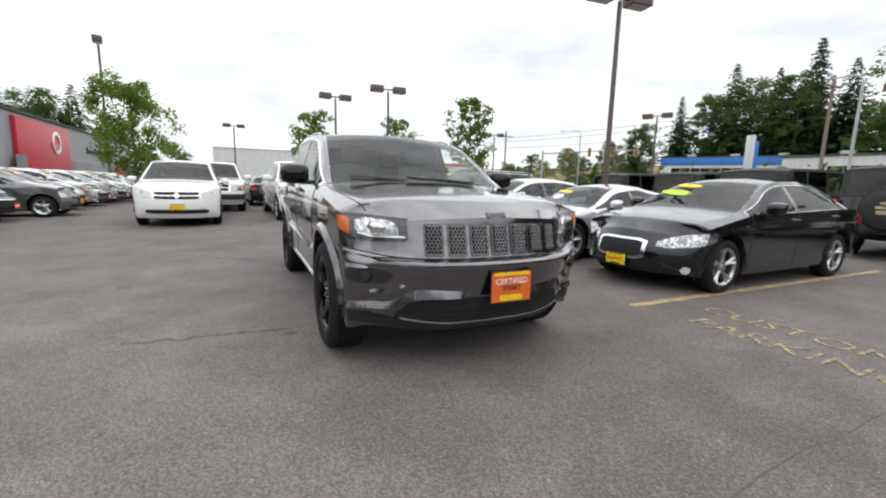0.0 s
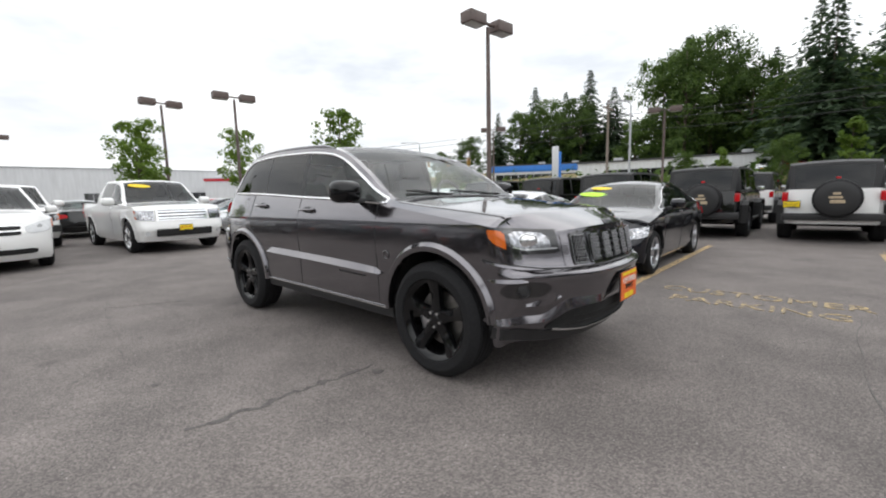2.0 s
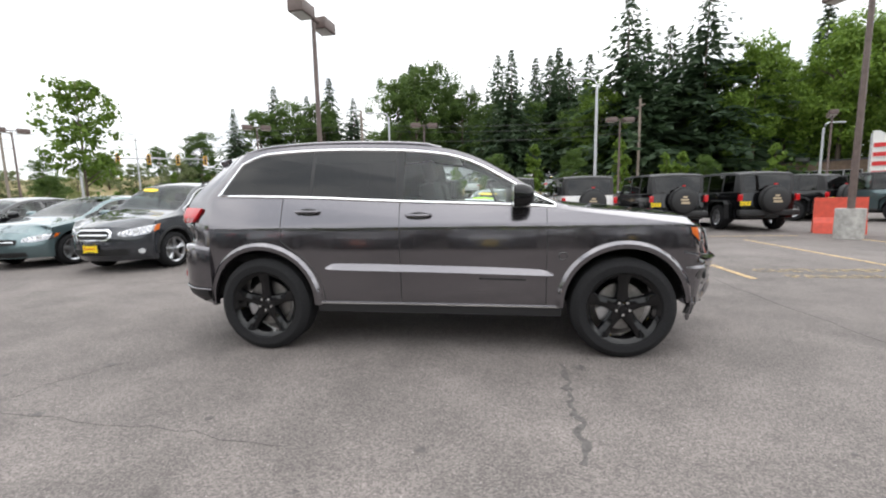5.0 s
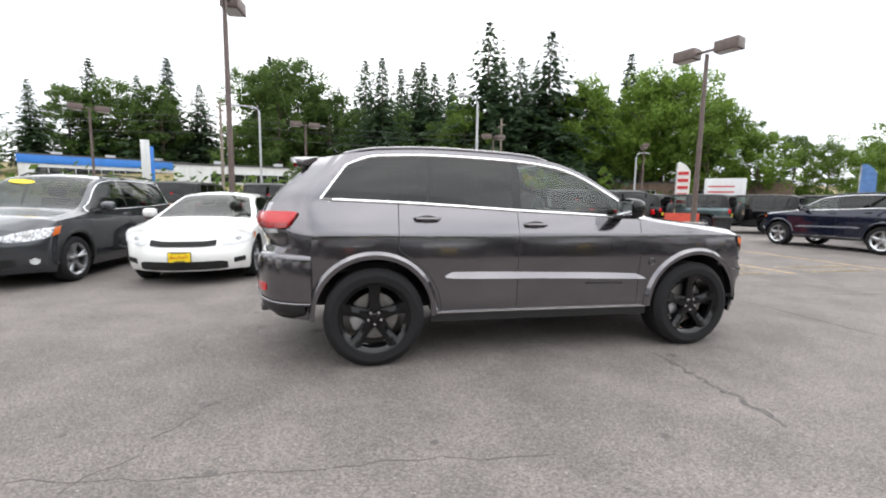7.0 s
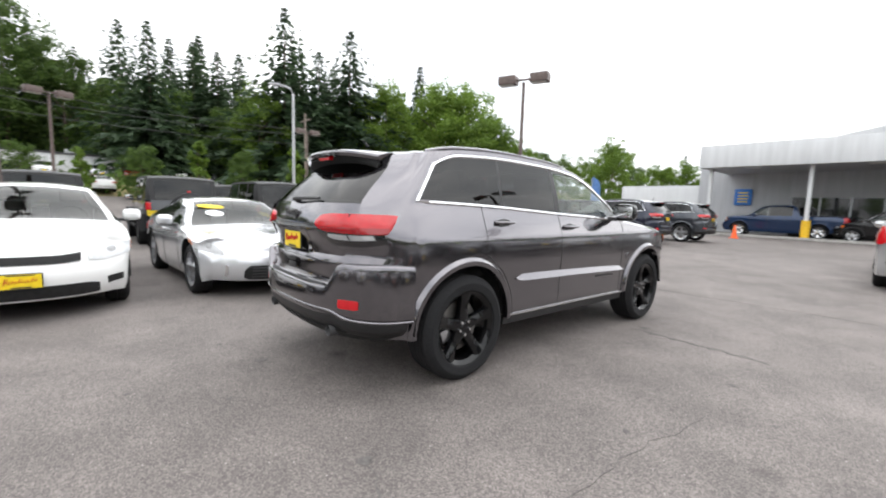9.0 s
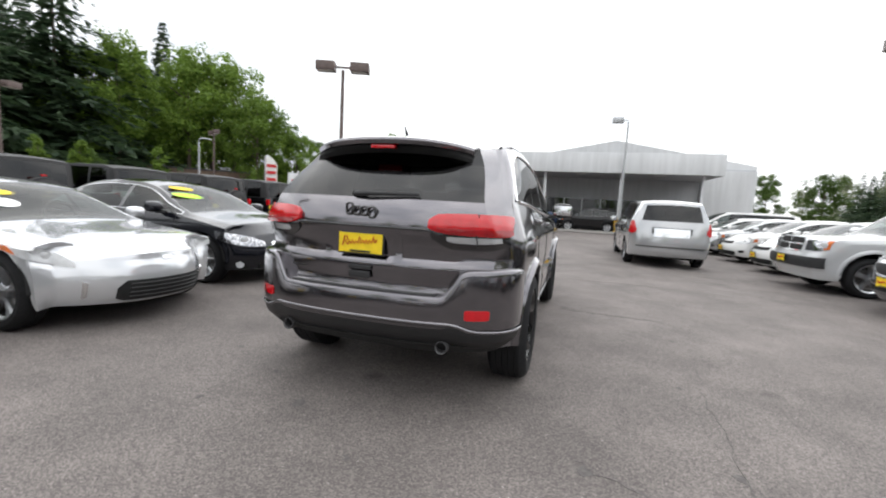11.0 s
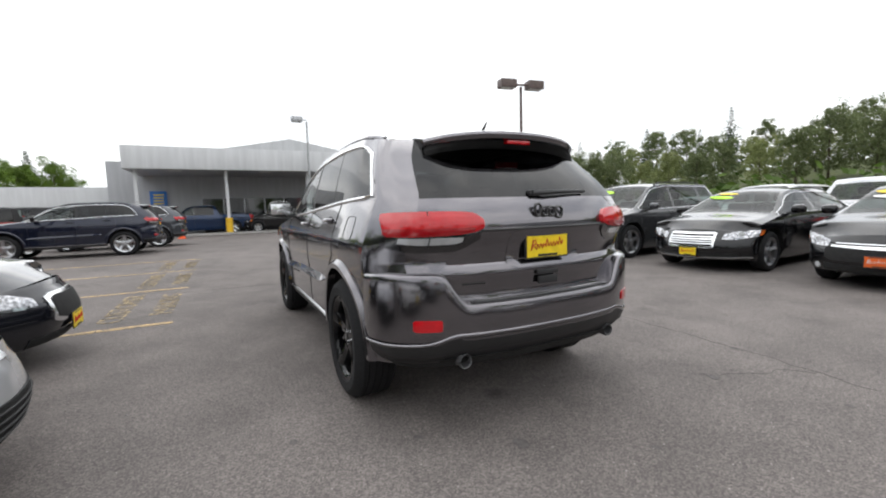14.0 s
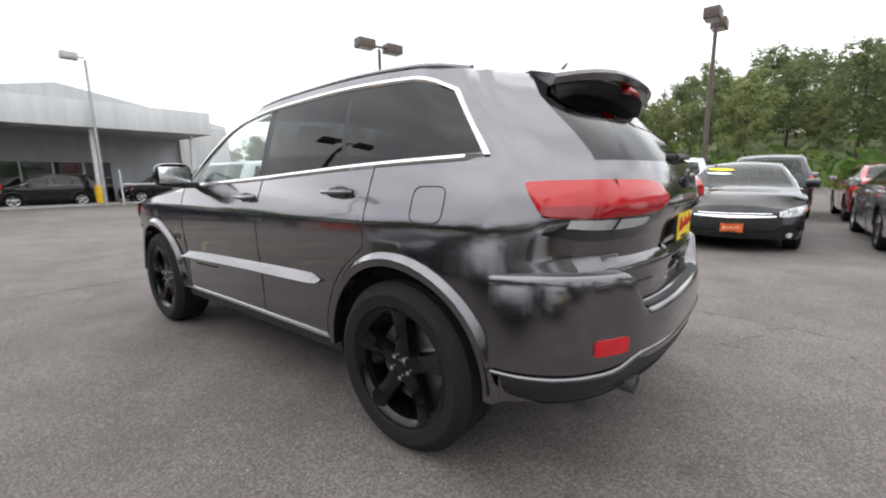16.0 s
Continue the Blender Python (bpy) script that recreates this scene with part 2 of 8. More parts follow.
BARK = plain("bark", (0.095, 0.072, 0.055), 0.9, 0, 14, 0.4, 0, 0.6)
NEEDLE = leaf_material("conifer_needles", (0.030, 0.056, 0.030), (0.080, 0.125, 0.058))
LEAF = leaf_material("broad_leaves", (0.090, 0.160, 0.022), (0.200, 0.300, 0.045))
LEAF_DARK = leaf_material("dark_broad_leaves", (0.050, 0.095, 0.020), (0.125, 0.195, 0.040))
# distance haze is mixed into these two paler, duller leaf colours
HAZY_LEAF = leaf_material("hillside_leaves", (0.170, 0.205, 0.080), (0.330, 0.365, 0.150), 0.2)
HAZY_LEAF_DARK = leaf_material("dark_hillside_leaves", (0.115, 0.150, 0.068), (0.230, 0.265, 0.120), 0.25)
DRY_GRASS = plain("dry_grass", (0.21, 0.17, 0.075), 0.95, 0, 0.8, 0.45, 0, 0.6)
GRASS = plain("grass_bank", (0.075, 0.090, 0.030), 0.95, 0, 1.5, 0.5, 0, 0.6)
WALL_WHITE = panel_material("white_metal_panel", (0.68, 0.69, 0.70))
WALL_GREY = panel_material("grey_panel", (0.32, 0.33, 0.35))
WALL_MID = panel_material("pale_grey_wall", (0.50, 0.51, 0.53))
RED_PANEL = panel_material("red_panel", (0.55, 0.015, 0.03), 0.35)
BLUE_PANEL = panel_material("blue_fascia", (0.03, 0.19, 0.62), 0.4)
DARK_ROOF = plain("dark_roofing", (0.07, 0.07, 0.075), 0.85, 0, 3, 0.3)
DARK_GLASS = plain("shop_glass", (0.012, 0.014, 0.016), 0.06, 0, 4, 0.4, 1.0)
SAFETY_YELLOW = plain("safety_yellow", (0.78, 0.47, 0.02), 0.5, 0, 9, 0.15)
CONE_ORANGE = plain("cone_orange", (0.85, 0.13, 0.03), 0.55, 0, 9, 0.12)
RED_PLASTIC = plain("red_plastic", (0.55, 0.07, 0.04), 0.55, 0, 9, 0.15)
HARDTOP = plain("black_hard_top", (0.016, 0.016, 0.017), 0.6, 0, 150, 0.2, 0, 0.15)
COVER_MARK = plain("faded_tan_print", (0.42, 0.33, 0.22), 0.6, 0, 20, 0.2)
SIGNAL_YELLOW = plain("signal_yellow", (0.70, 0.38, 0.03), 0.5)
SIGN_BLUE = plain("banner_blue", (0.16, 0.30, 0.55), 0.6, 0, 4, 0.15)
WOOD_POLE = plain("weathered_wood", (0.20, 0.17, 0.14), 0.9, 0, 8, 0.3)


# ---- mesh helpers ----
def mesh_of(name, verts, faces, material, smooth=True, sharp=35.0):
    me = bpy.data.meshes.new(name)
    me.from_pydata([tuple(v) for v in verts], [], faces)
    me.materials.append(material)
    if smooth:
        bm = bmesh.new()
        bm.from_mesh(me)
        bmesh.ops.remove_doubles(bm, verts=bm.verts, dist=0.0004)
        bmesh.ops.recalc_face_normals(bm, faces=bm.faces) if len(bm.faces) < 4000 else None
        lim = radians(sharp)
        for f in bm.faces:
            f.smooth = True
        for e in bm.edges:
            if len(e.link_faces) == 2 and e.calc_face_angle(0) > lim:
                e.smooth = False
        bm.to_mesh(me)
        bm.free()
    return me


def attach(name, me, parent, label="", color=None):
    ob = new(name, me)
    ob.parent = parent
    if color is not None:
        ob.color = color
    if label:
        tagged(ob, label)
    return ob


def part(name, bm, material, parent, label="", color=None, smooth=True, sharp=35.0):
    me = bpy.data.meshes.new(name)
    if smooth:
        lim = radians(sharp)
        for f in bm.faces:
            f.smooth = True
        for e in bm.edges:
            if len(e.link_faces) == 2 and e.calc_face_angle(0) > lim:
                e.smooth = False
    bm.to_mesh(me)
    bm.free()
    me.materials.append(material)
    return attach(name, me, parent, label, color)


def thing(name, label, category, group="", kind=""):
    return tagged(new(name), label, category, group, kind)


def box_bm(bm, x0, x1, y0, y1, z0, z1, bevel=0.0, m=None):
    r = bmesh.ops.create_cube(bm, size=1.0)["verts"]
    bmesh.ops.transform(bm, matrix=Matrix.LocRotScale(((x0 + x1) / 2, (y0 + y1) / 2, (z0 + z1) / 2), None, (x1 - x0, y1 - y0, z1 - z0)), verts=r)
    if bevel:
        es = list({e for v in r for e in v.link_edges})
        made = bmesh.ops.bevel(bm, geom=es, offset=bevel, segments=2, affect="EDGES", profile=0.6)
        r = list({v for f in made["faces"] for v in f.verts} | {v for v in r if v.is_valid})
    if m is not None:
        bmesh.ops.transform(bm, matrix=m, verts=r)
    return bm


def box(x0, x1, y0, y1, z0, z1, bevel=0.0, m=None):
    return box_bm(bmesh.new(), x0, x1, y0, y1, z0, z1, bevel, m)


def tube_bm(bm, pts, radius, seg=8, taper=None, caps=True):
    """A round tube along points."""
    pts = [Vector(p) for p in pts]
    rings = []
    for i, p in enumerate(pts):
        d = (pts[min(i + 1, len(pts) - 1)] - pts[max(i - 1, 0)]).normalized()
        up = Vector((0, 0, 1)) if abs(d.z) < 0.95 else Vector((1, 0, 0))
        a = d.cross(up).normalized()
        b = d.cross(a)
        r = radius if taper is None else radius + (taper - radius) * i / (len(pts) - 1)
        rings.append([bm.verts.new(p + (a * math.cos(2 * math.pi * k / seg) + b * math.sin(2 * math.pi * k / seg)) * r) for k in range(seg)])
    for r0, r1 in zip(rings, rings[1:]):
        for k in range(seg):
            bm.faces.new((r0[k], r0[(k + 1) % seg], r1[(k + 1) % seg], r1[k]))
    if caps:
        bm.faces.new(rings[0][::-1])
        bm.faces.new(rings[-1])
    return bm


def tube(pts, radius, seg=8, taper=None):
    bm = tube_bm(bmesh.new(), pts, radius, seg, taper)
    bmesh.ops.recalc_face_normals(bm, faces=bm.faces)
    return bm


def lathe(profile, seg=40, axis="y"):
    """Turns (radius, offset) pairs about the y axis."""
    verts, faces = [], []
    n = len(profile)
    for k in range(seg):
        a = 2 * math.pi * k / seg
        for r, o in profile:
            verts.append((r * math.cos(a), o, r * math.sin(a)))
    for k in range(seg):
        k2 = (k + 1) % seg
        for j in range(n - 1):
            faces.append((k * n + j, k * n + j + 1, k2 * n + j + 1, k2 * n + j))
    return verts, faces


def prism_bm(bm, outline, y0, y1, plane="xz"):
    """Extrudes a closed outline between two offsets."""
    def p(a, b, o):
        return {"xz": (a, o, b), "yz": (o, a, b), "xy": (a, b, o)}[plane]
    v0 = [bm.verts.new(p(a, b, y0)) for a, b in outline]
    v1 = [bm.verts.new(p(a, b, y1)) for a, b in outline]
    k = len(outline)
    bm.faces.new(v0)
    bm.faces.new(v1[::-1])
    for i in range(k):
        bm.faces.new((v0[i], v1[i], v1[(i + 1) % k], v0[(i + 1) % k]))
    bmesh.ops.recalc_face_normals(bm, faces=bm.faces)
    return bm


def text_mesh(body, size, depth=0.003, shear=0.0):
    cu = bpy.data.curves.new("lettering", "FONT")
    cu.body, cu.size, cu.extrude, cu.align_x, cu.align_y, cu.shear = body, size, depth, "CENTER", "CENTER", shear
    cu.resolution_u = 3
    ob = bpy.data.objects.new("lettering", cu)
    scene.collection.objects.link(ob)
    dg = bpy.context.evaluated_depsgraph_get()
    me = bpy.data.meshes.new_from_object(ob.evaluated_get(dg))
    bpy.data.objects.remove(ob)
    return me


def spline(table):
    """A smooth monotone curve through (x, value) pairs."""
    t = sorted(table)
    xs = [float(a) for a, _ in t]
    ys = [float(b) for _, b in t]
    k = len(xs)
    if k == 1:
        return lambda x: ys[0]
    h = [xs[i + 1] - xs[i] for i in range(k - 1)]
    d = [(ys[i + 1] - ys[i]) / h[i] for i in range(k - 1)]
    m = [d[0]] + [0.0 if d[i - 1] * d[i] <= 0 else 2 * d[i - 1] * d[i] / (d[i - 1] + d[i]) for i in range(1, k - 1)] + [d[-1]]

    def f(x):
        if x <= xs[0]:
            return ys[0]
        if x >= xs[-1]:
            return ys[-1]
        i = max(j for j in range(k - 1) if xs[j] <= x)
        s = (x - xs[i]) / h[i]
        return ((2 * s ** 3 - 3 * s ** 2 + 1) * ys[i] + (s ** 3 - 2 * s ** 2 + s) * h[i] * m[i]
                + (3 * s ** 2 - 2 * s ** 3) * ys[i + 1] + (s ** 3 - s ** 2) * h[i] * m[i + 1])
    return f


# ---- vehicles: a lofted shell with wheel arches, glazed openings and fitted trim ----
class Shell:
    """x forward from the middle of the wheelbase, y to the left, z up from the ground."""

    def __init__(s, spec):
        s.p = spec
        s.cache = {}
        s.xF, s.xR = spec["ends"]
        s.wf, s.wr = spec["wb"] / 2, -spec["wb"] / 2
        s.Ra, s.zw = spec["arch"], spec["wheel"]
        s.W, s.B, s.T, s.R = (spline(spec[k]) for k in ("W", "B", "T", "R"))
        s.crown, s.sill, s.g = spline(spec["crown"]), spline(spec["sill"]), spline(spec["g"])
        s.fx, s.rx = spline(spec["front"]), spline(spec["rear"])
        s.kf, s.kr, s.pf, s.pr = spec["pull"]
        s.xAf, s.xAr = s.wf + s.Ra + 0.03, s.wr - s.Ra - 0.03
        s.bulge = spec.get("bulge", 0.012)
        s.lean = spline(spec.get("lean", [(0, 0.0)]))
        rail = spec.get("rail", 0.06)
        s.rail = spline(rail if isinstance(rail, list) else [(0, rail)])

    def bottom(s, X):
        z = s.sill(X)
        for xw in (s.wf, s.wr):
            if abs(X - xw) < s.Ra:
                z = max(z, s.zw + 0.02 + math.sqrt(s.Ra ** 2 - (X - xw) ** 2))
        return z

    def front_x(s, y, z):
        return s.fx(z) - s.kf * (abs(y) / s.W(s.xF)) ** s.pf

    def rear_x(s, y, z):
        return s.rx(z) + s.kr * (abs(y) / s.W(s.xR)) ** s.pr

    def xmap(s, X, y, z):
        B = s.B(X)
        return s.xend(X, y, z) + (s.lean(X) * (z - B) if z > B else 0.0)

    def xend(s, X, y, z):
        if X > s.xAf:
            w = s.W(s.xF)
            return s.xAf + (X - s.xAf) / (s.xF - s.xAf) * (s.front_x(min(abs(y), w), z) - s.xAf)
        if X < s.xAr:
            w = s.W(s.xR)
            return s.xAr - (s.xAr - X) / (s.xAr - s.xR) * (s.xAr - s.rear_x(min(abs(y), w), z))
        return X

    def side_y(s, X, z):
        B = s.B(X)
        w = s.W(X)
        if z <= B:
            return w * s.g(z)
        te = s.T(X) - s.crown(X)
        t = min(1.0, (z - B) / max(0.01, te - B))
        y0 = w * s.g(B)
        return y0 + (s.R(X) - y0) * t + s.bulge * 4 * t * (1 - t) * min(1, (te - B) / 0.3)

    def columns(s, step):
        xs = list(np.arange(s.xR, s.xF + 1e-6, step)) + [s.xR, s.xF]
        for xw in (s.wf, s.wr):
            xs = [x for x in xs if not abs(abs(x - xw) - s.Ra) < 0.05]
            xs += [xw + s.Ra * math.cos(math.pi * k / 20) for k in range(21)] + [xw - s.Ra - 0.0015, xw + s.Ra + 0.0015]
        keep = sorted(set(s.p["cuts"]))
        xs = [x for x in xs if all(abs(x - c) > 0.018 for c in keep)] + keep
        xs = sorted(xs)
        out = [xs[0]]
        for x in xs[1:]:
            if x - out[-1] > 0.001:
                out.append(x)
        return out

    def build(s, region, step=0.07, nL=12, nU=8, nT=10, nC=14):
        """Faces by region: {part: (verts, faces)}; region(kind, X, y, z, f) names the part or gives None."""
        groups = {}

        def put(kind, X, f, quad):
            c = sum((Vector(q) for q in quad), Vector()) / 4
            key = region(kind, X, c.y, c.z, f)
            if key is None:
                return
            v, fc = groups.setdefault(key, ([], []))
            b = len(v)
            v.extend(quad)
            fc.append((b, b + 1, b + 2, b + 3))

        xs = s.columns(step)
        half = []
        for X in xs:
            zb, B, T = s.bottom(X), s.B(X), s.T(X)
            cr = s.crown(X)
            te = T - cr
            B = min(B, te - 0.004)
            zb = min(zb, B - 0.02)
            H = te - B
            m0, m1 = min(0.028, 0.2 * H), min(s.rail(X), 0.3 * H)
            zs = [zb + (B - zb) * j / nL for j in range(nL)]
            zu = [B] + [B + m0 + (H - m0 - m1) * j / (nU - 2) for j in range(nU - 1)]
            col = []
            for z in zs + zu:
                y = s.side_y(X, z)
                col.append((s.xmap(X, y, z), y, z))
            R = s.side_y(X, te)
            mm = min(0.045, 0.2 * R)
            ys = [R] + [(R - mm) * (1 - k / (nT - 1)) for k in range(nT)]
            top = [(s.xmap(X, y, T - cr * (y / R) ** 2), y, T - cr * (y / R) ** 2) for y in ys]
            half.append((X, col, top))
        for (Xa, ca, ta), (Xb, cb, tb) in zip(half, half[1:]):
            X = (Xa + Xb) / 2
            if Xb - Xa < 0.0025:
                pass
            for sgn in (1, -1):
                def q(a, b, c, d):
                    w = [(p[0], p[1] * sgn, p[2]) for p in (a, b, c, d)]
                    return w if sgn > 0 else w[::-1]
                for j in range(nL):
                    put("side", X, j / nL, q(cb[j], ca[j], ca[j + 1], cb[j + 1]))
                for j in range(nL, nL + nU - 1):
                    put("upper", X, j - nL, q(cb[j], ca[j], ca[j + 1], cb[j + 1]))
                put("upper", X, 99, q(cb[-1], ca[-1], ta[0], tb[0]))
                for k in range(nT):
                    put("top", X, k, q(tb[k], ta[k], ta[k + 1], tb[k + 1]))
        for kind, (X, col, top), fx in (("rear", half[0], s.rear_x), ("front", half[-1], s.front_x)):
            T, cr = s.T(X), s.crown(X)
            z0 = s.B(X)
            rows = col + [top[0]]
            fr = [-1 + 2 * k / nC for k in range(nC + 1)]

            def pt(r, t):
                y = r[1] * t
                lift = max(0.0, (r[2] - z0) / max(0.01, T - cr - z0)) * cr * (1 - t * t)
                return (fx(y, r[2]), y, r[2] + lift)
            for r0, r1 in zip(rows, rows[1:]):
                for a, b in zip(fr, fr[1:]):
                    w = [pt(r0, a), pt(r0, b), pt(r1, b), pt(r1, a)]
                    put(kind, X, abs(a + b) / 2, w if kind == "front" else w[::-1])
        return groups

    # contour of the body at a height, from the middle of an end round the corner: distance -> place and outward normal
    def contour(s, end, z):
        fx, Xe, Xa = (s.front_x, s.xF, s.wf - 0.2) if end == "front" else (s.rear_x, s.xR, s.wr + 0.2)
        pts = []
        w = s.side_y(Xe, z)
        na, nb = s.p.get("fine", (15, 39))
        for k in range(na + 1):
            y = w * k / na
            pts.append((fx(y, z), y))
        for k in range(1, nb + 1):
            X = Xe + (Xa - Xe) * k / nb
            y = s.side_y(X, z)
            pts.append((s.xmap(X, y, z), y))
        d = [0.0]
        for a, b in zip(pts, pts[1:]):
            d.append(d[-1] + math.hypot(b[0] - a[0], b[1] - a[1]))
        px, py = [p[0] for p in pts], [p[1] for p in pts]

        def at(u):
            sg = 1 if u >= 0 else -1
            u = abs(u)
            x, y = np.interp(u, d, px), np.interp(u, d, py)
            x0, y0 = np.interp(u - 0.045, d, px), np.interp(u - 0.045, d, py)
            x1, y1 = np.interp(u + 0.045, d, px), np.interp(u + 0.045, d, py)
            if u < 0.045:
                x0, y0 = x1, -y1
            nx, ny = (y1 - y0), -(x1 - x0)
            if end == "rear":
                nx, ny = -nx, -ny
            ln = math.hypot(nx, ny) or 1.0
            nx, ny = nx / ln, ny / ln
            if end == "rear":
                pass
            return Vector((x, sg * y, z)), Vector((nx, sg * ny, 0))
        return at

    def u_at(s, end, z, x):
        """Distance round the corner at which the flank reaches x."""
        us = np.linspace(0.5, 1.8, 131)
        return float(min(us, key=lambda u: abs(s.contour_at(end, z, u)[0].x - x)))

    def strip(s, end, table, proud=0.008, depth=0.02, n=None, mid=0.0, crest=None, fade=None):
        """A fitted piece on an end of the body: table of (distance from the middle, lower z, upper z)."""
        lo, hi = spline([(a, b) for a, b, _ in table]), spline([(a, c) for a, _, c in table])
        u0, u1 = min(a for a, _, _ in table), max(a for a, _, _ in table)
        n = n or max(4, int((u1 - u0) / 0.035))
        us = sorted(set([u0 + (u1 - u0) * k / n for k in range(n + 1)] + [a for a, _, _ in table]))
        m = 5
        outer, inner = [], []
        for u in us:
            a, b = lo(u), hi(u)
            for j in range(m + 1):
                z = a + (b - a) * j / m
                p, nn = s.contour_at(end, z, u)
                e = mid * 4 * (j / m) * (1 - j / m)
                out = proud if crest is None else proud + (crest - proud) * j / m
                if fade is not None:
                    out *= fade(abs(u))
                outer.append(p + nn * (out + e))
                inner.append(p - nn * depth)
        return solid_grid(outer, inner, len(us), m + 1)

    def contour_at(s, end, z, u):
        key = (end, round(z, 3))
        if key not in s.cache:
            s.cache[key] = s.contour(end, key[1])
        return s.cache[key](u)

    def side_strip(s, sgn, table, proud=0.008, depth=0.015, n=None, mid=0.0, crest=None):
        lo, hi = spline([(a, b) for a, b, _ in table]), spline([(a, c) for a, _, c in table])
        u0, u1 = min(a for a, _, _ in table), max(a for a, _, _ in table)
        n = n or max(4, int((u1 - u0) / 0.05))
        us = sorted(set([u0 + (u1 - u0) * k / n for k in range(n + 1)] + [a for a, _, _ in table]))
        m = 4
        outer, inner = [], []
        for u in us:
            a, b = lo(u), hi(u)
            for j in range(m + 1):
                z = a + (b - a) * j / m
                y = s.side_y(u, z)
                x = s.xmap(u, y, z)
                e = mid * 4 * (j / m) * (1 - j / m)
                out = proud if crest is None else proud + (crest - proud) * j / m
                outer.append(Vector((x, sgn * (y + out + e), z)))
                inner.append(Vector((x, sgn * (y - depth), z)))
        return solid_grid(outer, inner, len(us), m + 1)

    def side_tube(s, sgn, pts, radius, proud=0.0):
        out = []
        for X, z in pts:
            y = s.side_y(X, z)
            out.append((s.xmap(X, y, z), sgn * (y + proud), z))
        return tube(out, radius, 6)


def solid_grid(outer, inner, nu, nv):
    k = nu * nv
    verts = outer + inner
    faces = []
    for i in range(nu - 1):
        for j in range(nv - 1):
            a, b, c, d = i * nv + j, (i + 1) * nv + j, (i + 1) * nv + j + 1, i * nv + j + 1
            faces.append((a, b, c, d))
    ring = [i * nv for i in range(nu)] + [(nu - 1) * nv + j for j in range(1, nv)] + [i * nv + nv - 1 for i in range(nu - 2, -1, -1)] + [j for j in range(nv - 2, 0, -1)]
    for a, b in zip(ring, ring[1:] + ring[:1]):
        faces.append((a, a + k, b + k, b))
    bm = bmesh.new()
    vs = [bm.verts.new(v) for v in verts]
    for f in faces:
        try:
            bm.faces.new([vs[i] for i in f])
        except ValueError:
            pass
    bmesh.ops.recalc_face_normals(bm, faces=bm.faces)
    # an open sheet with rims turns outwards by its first face
    return bm


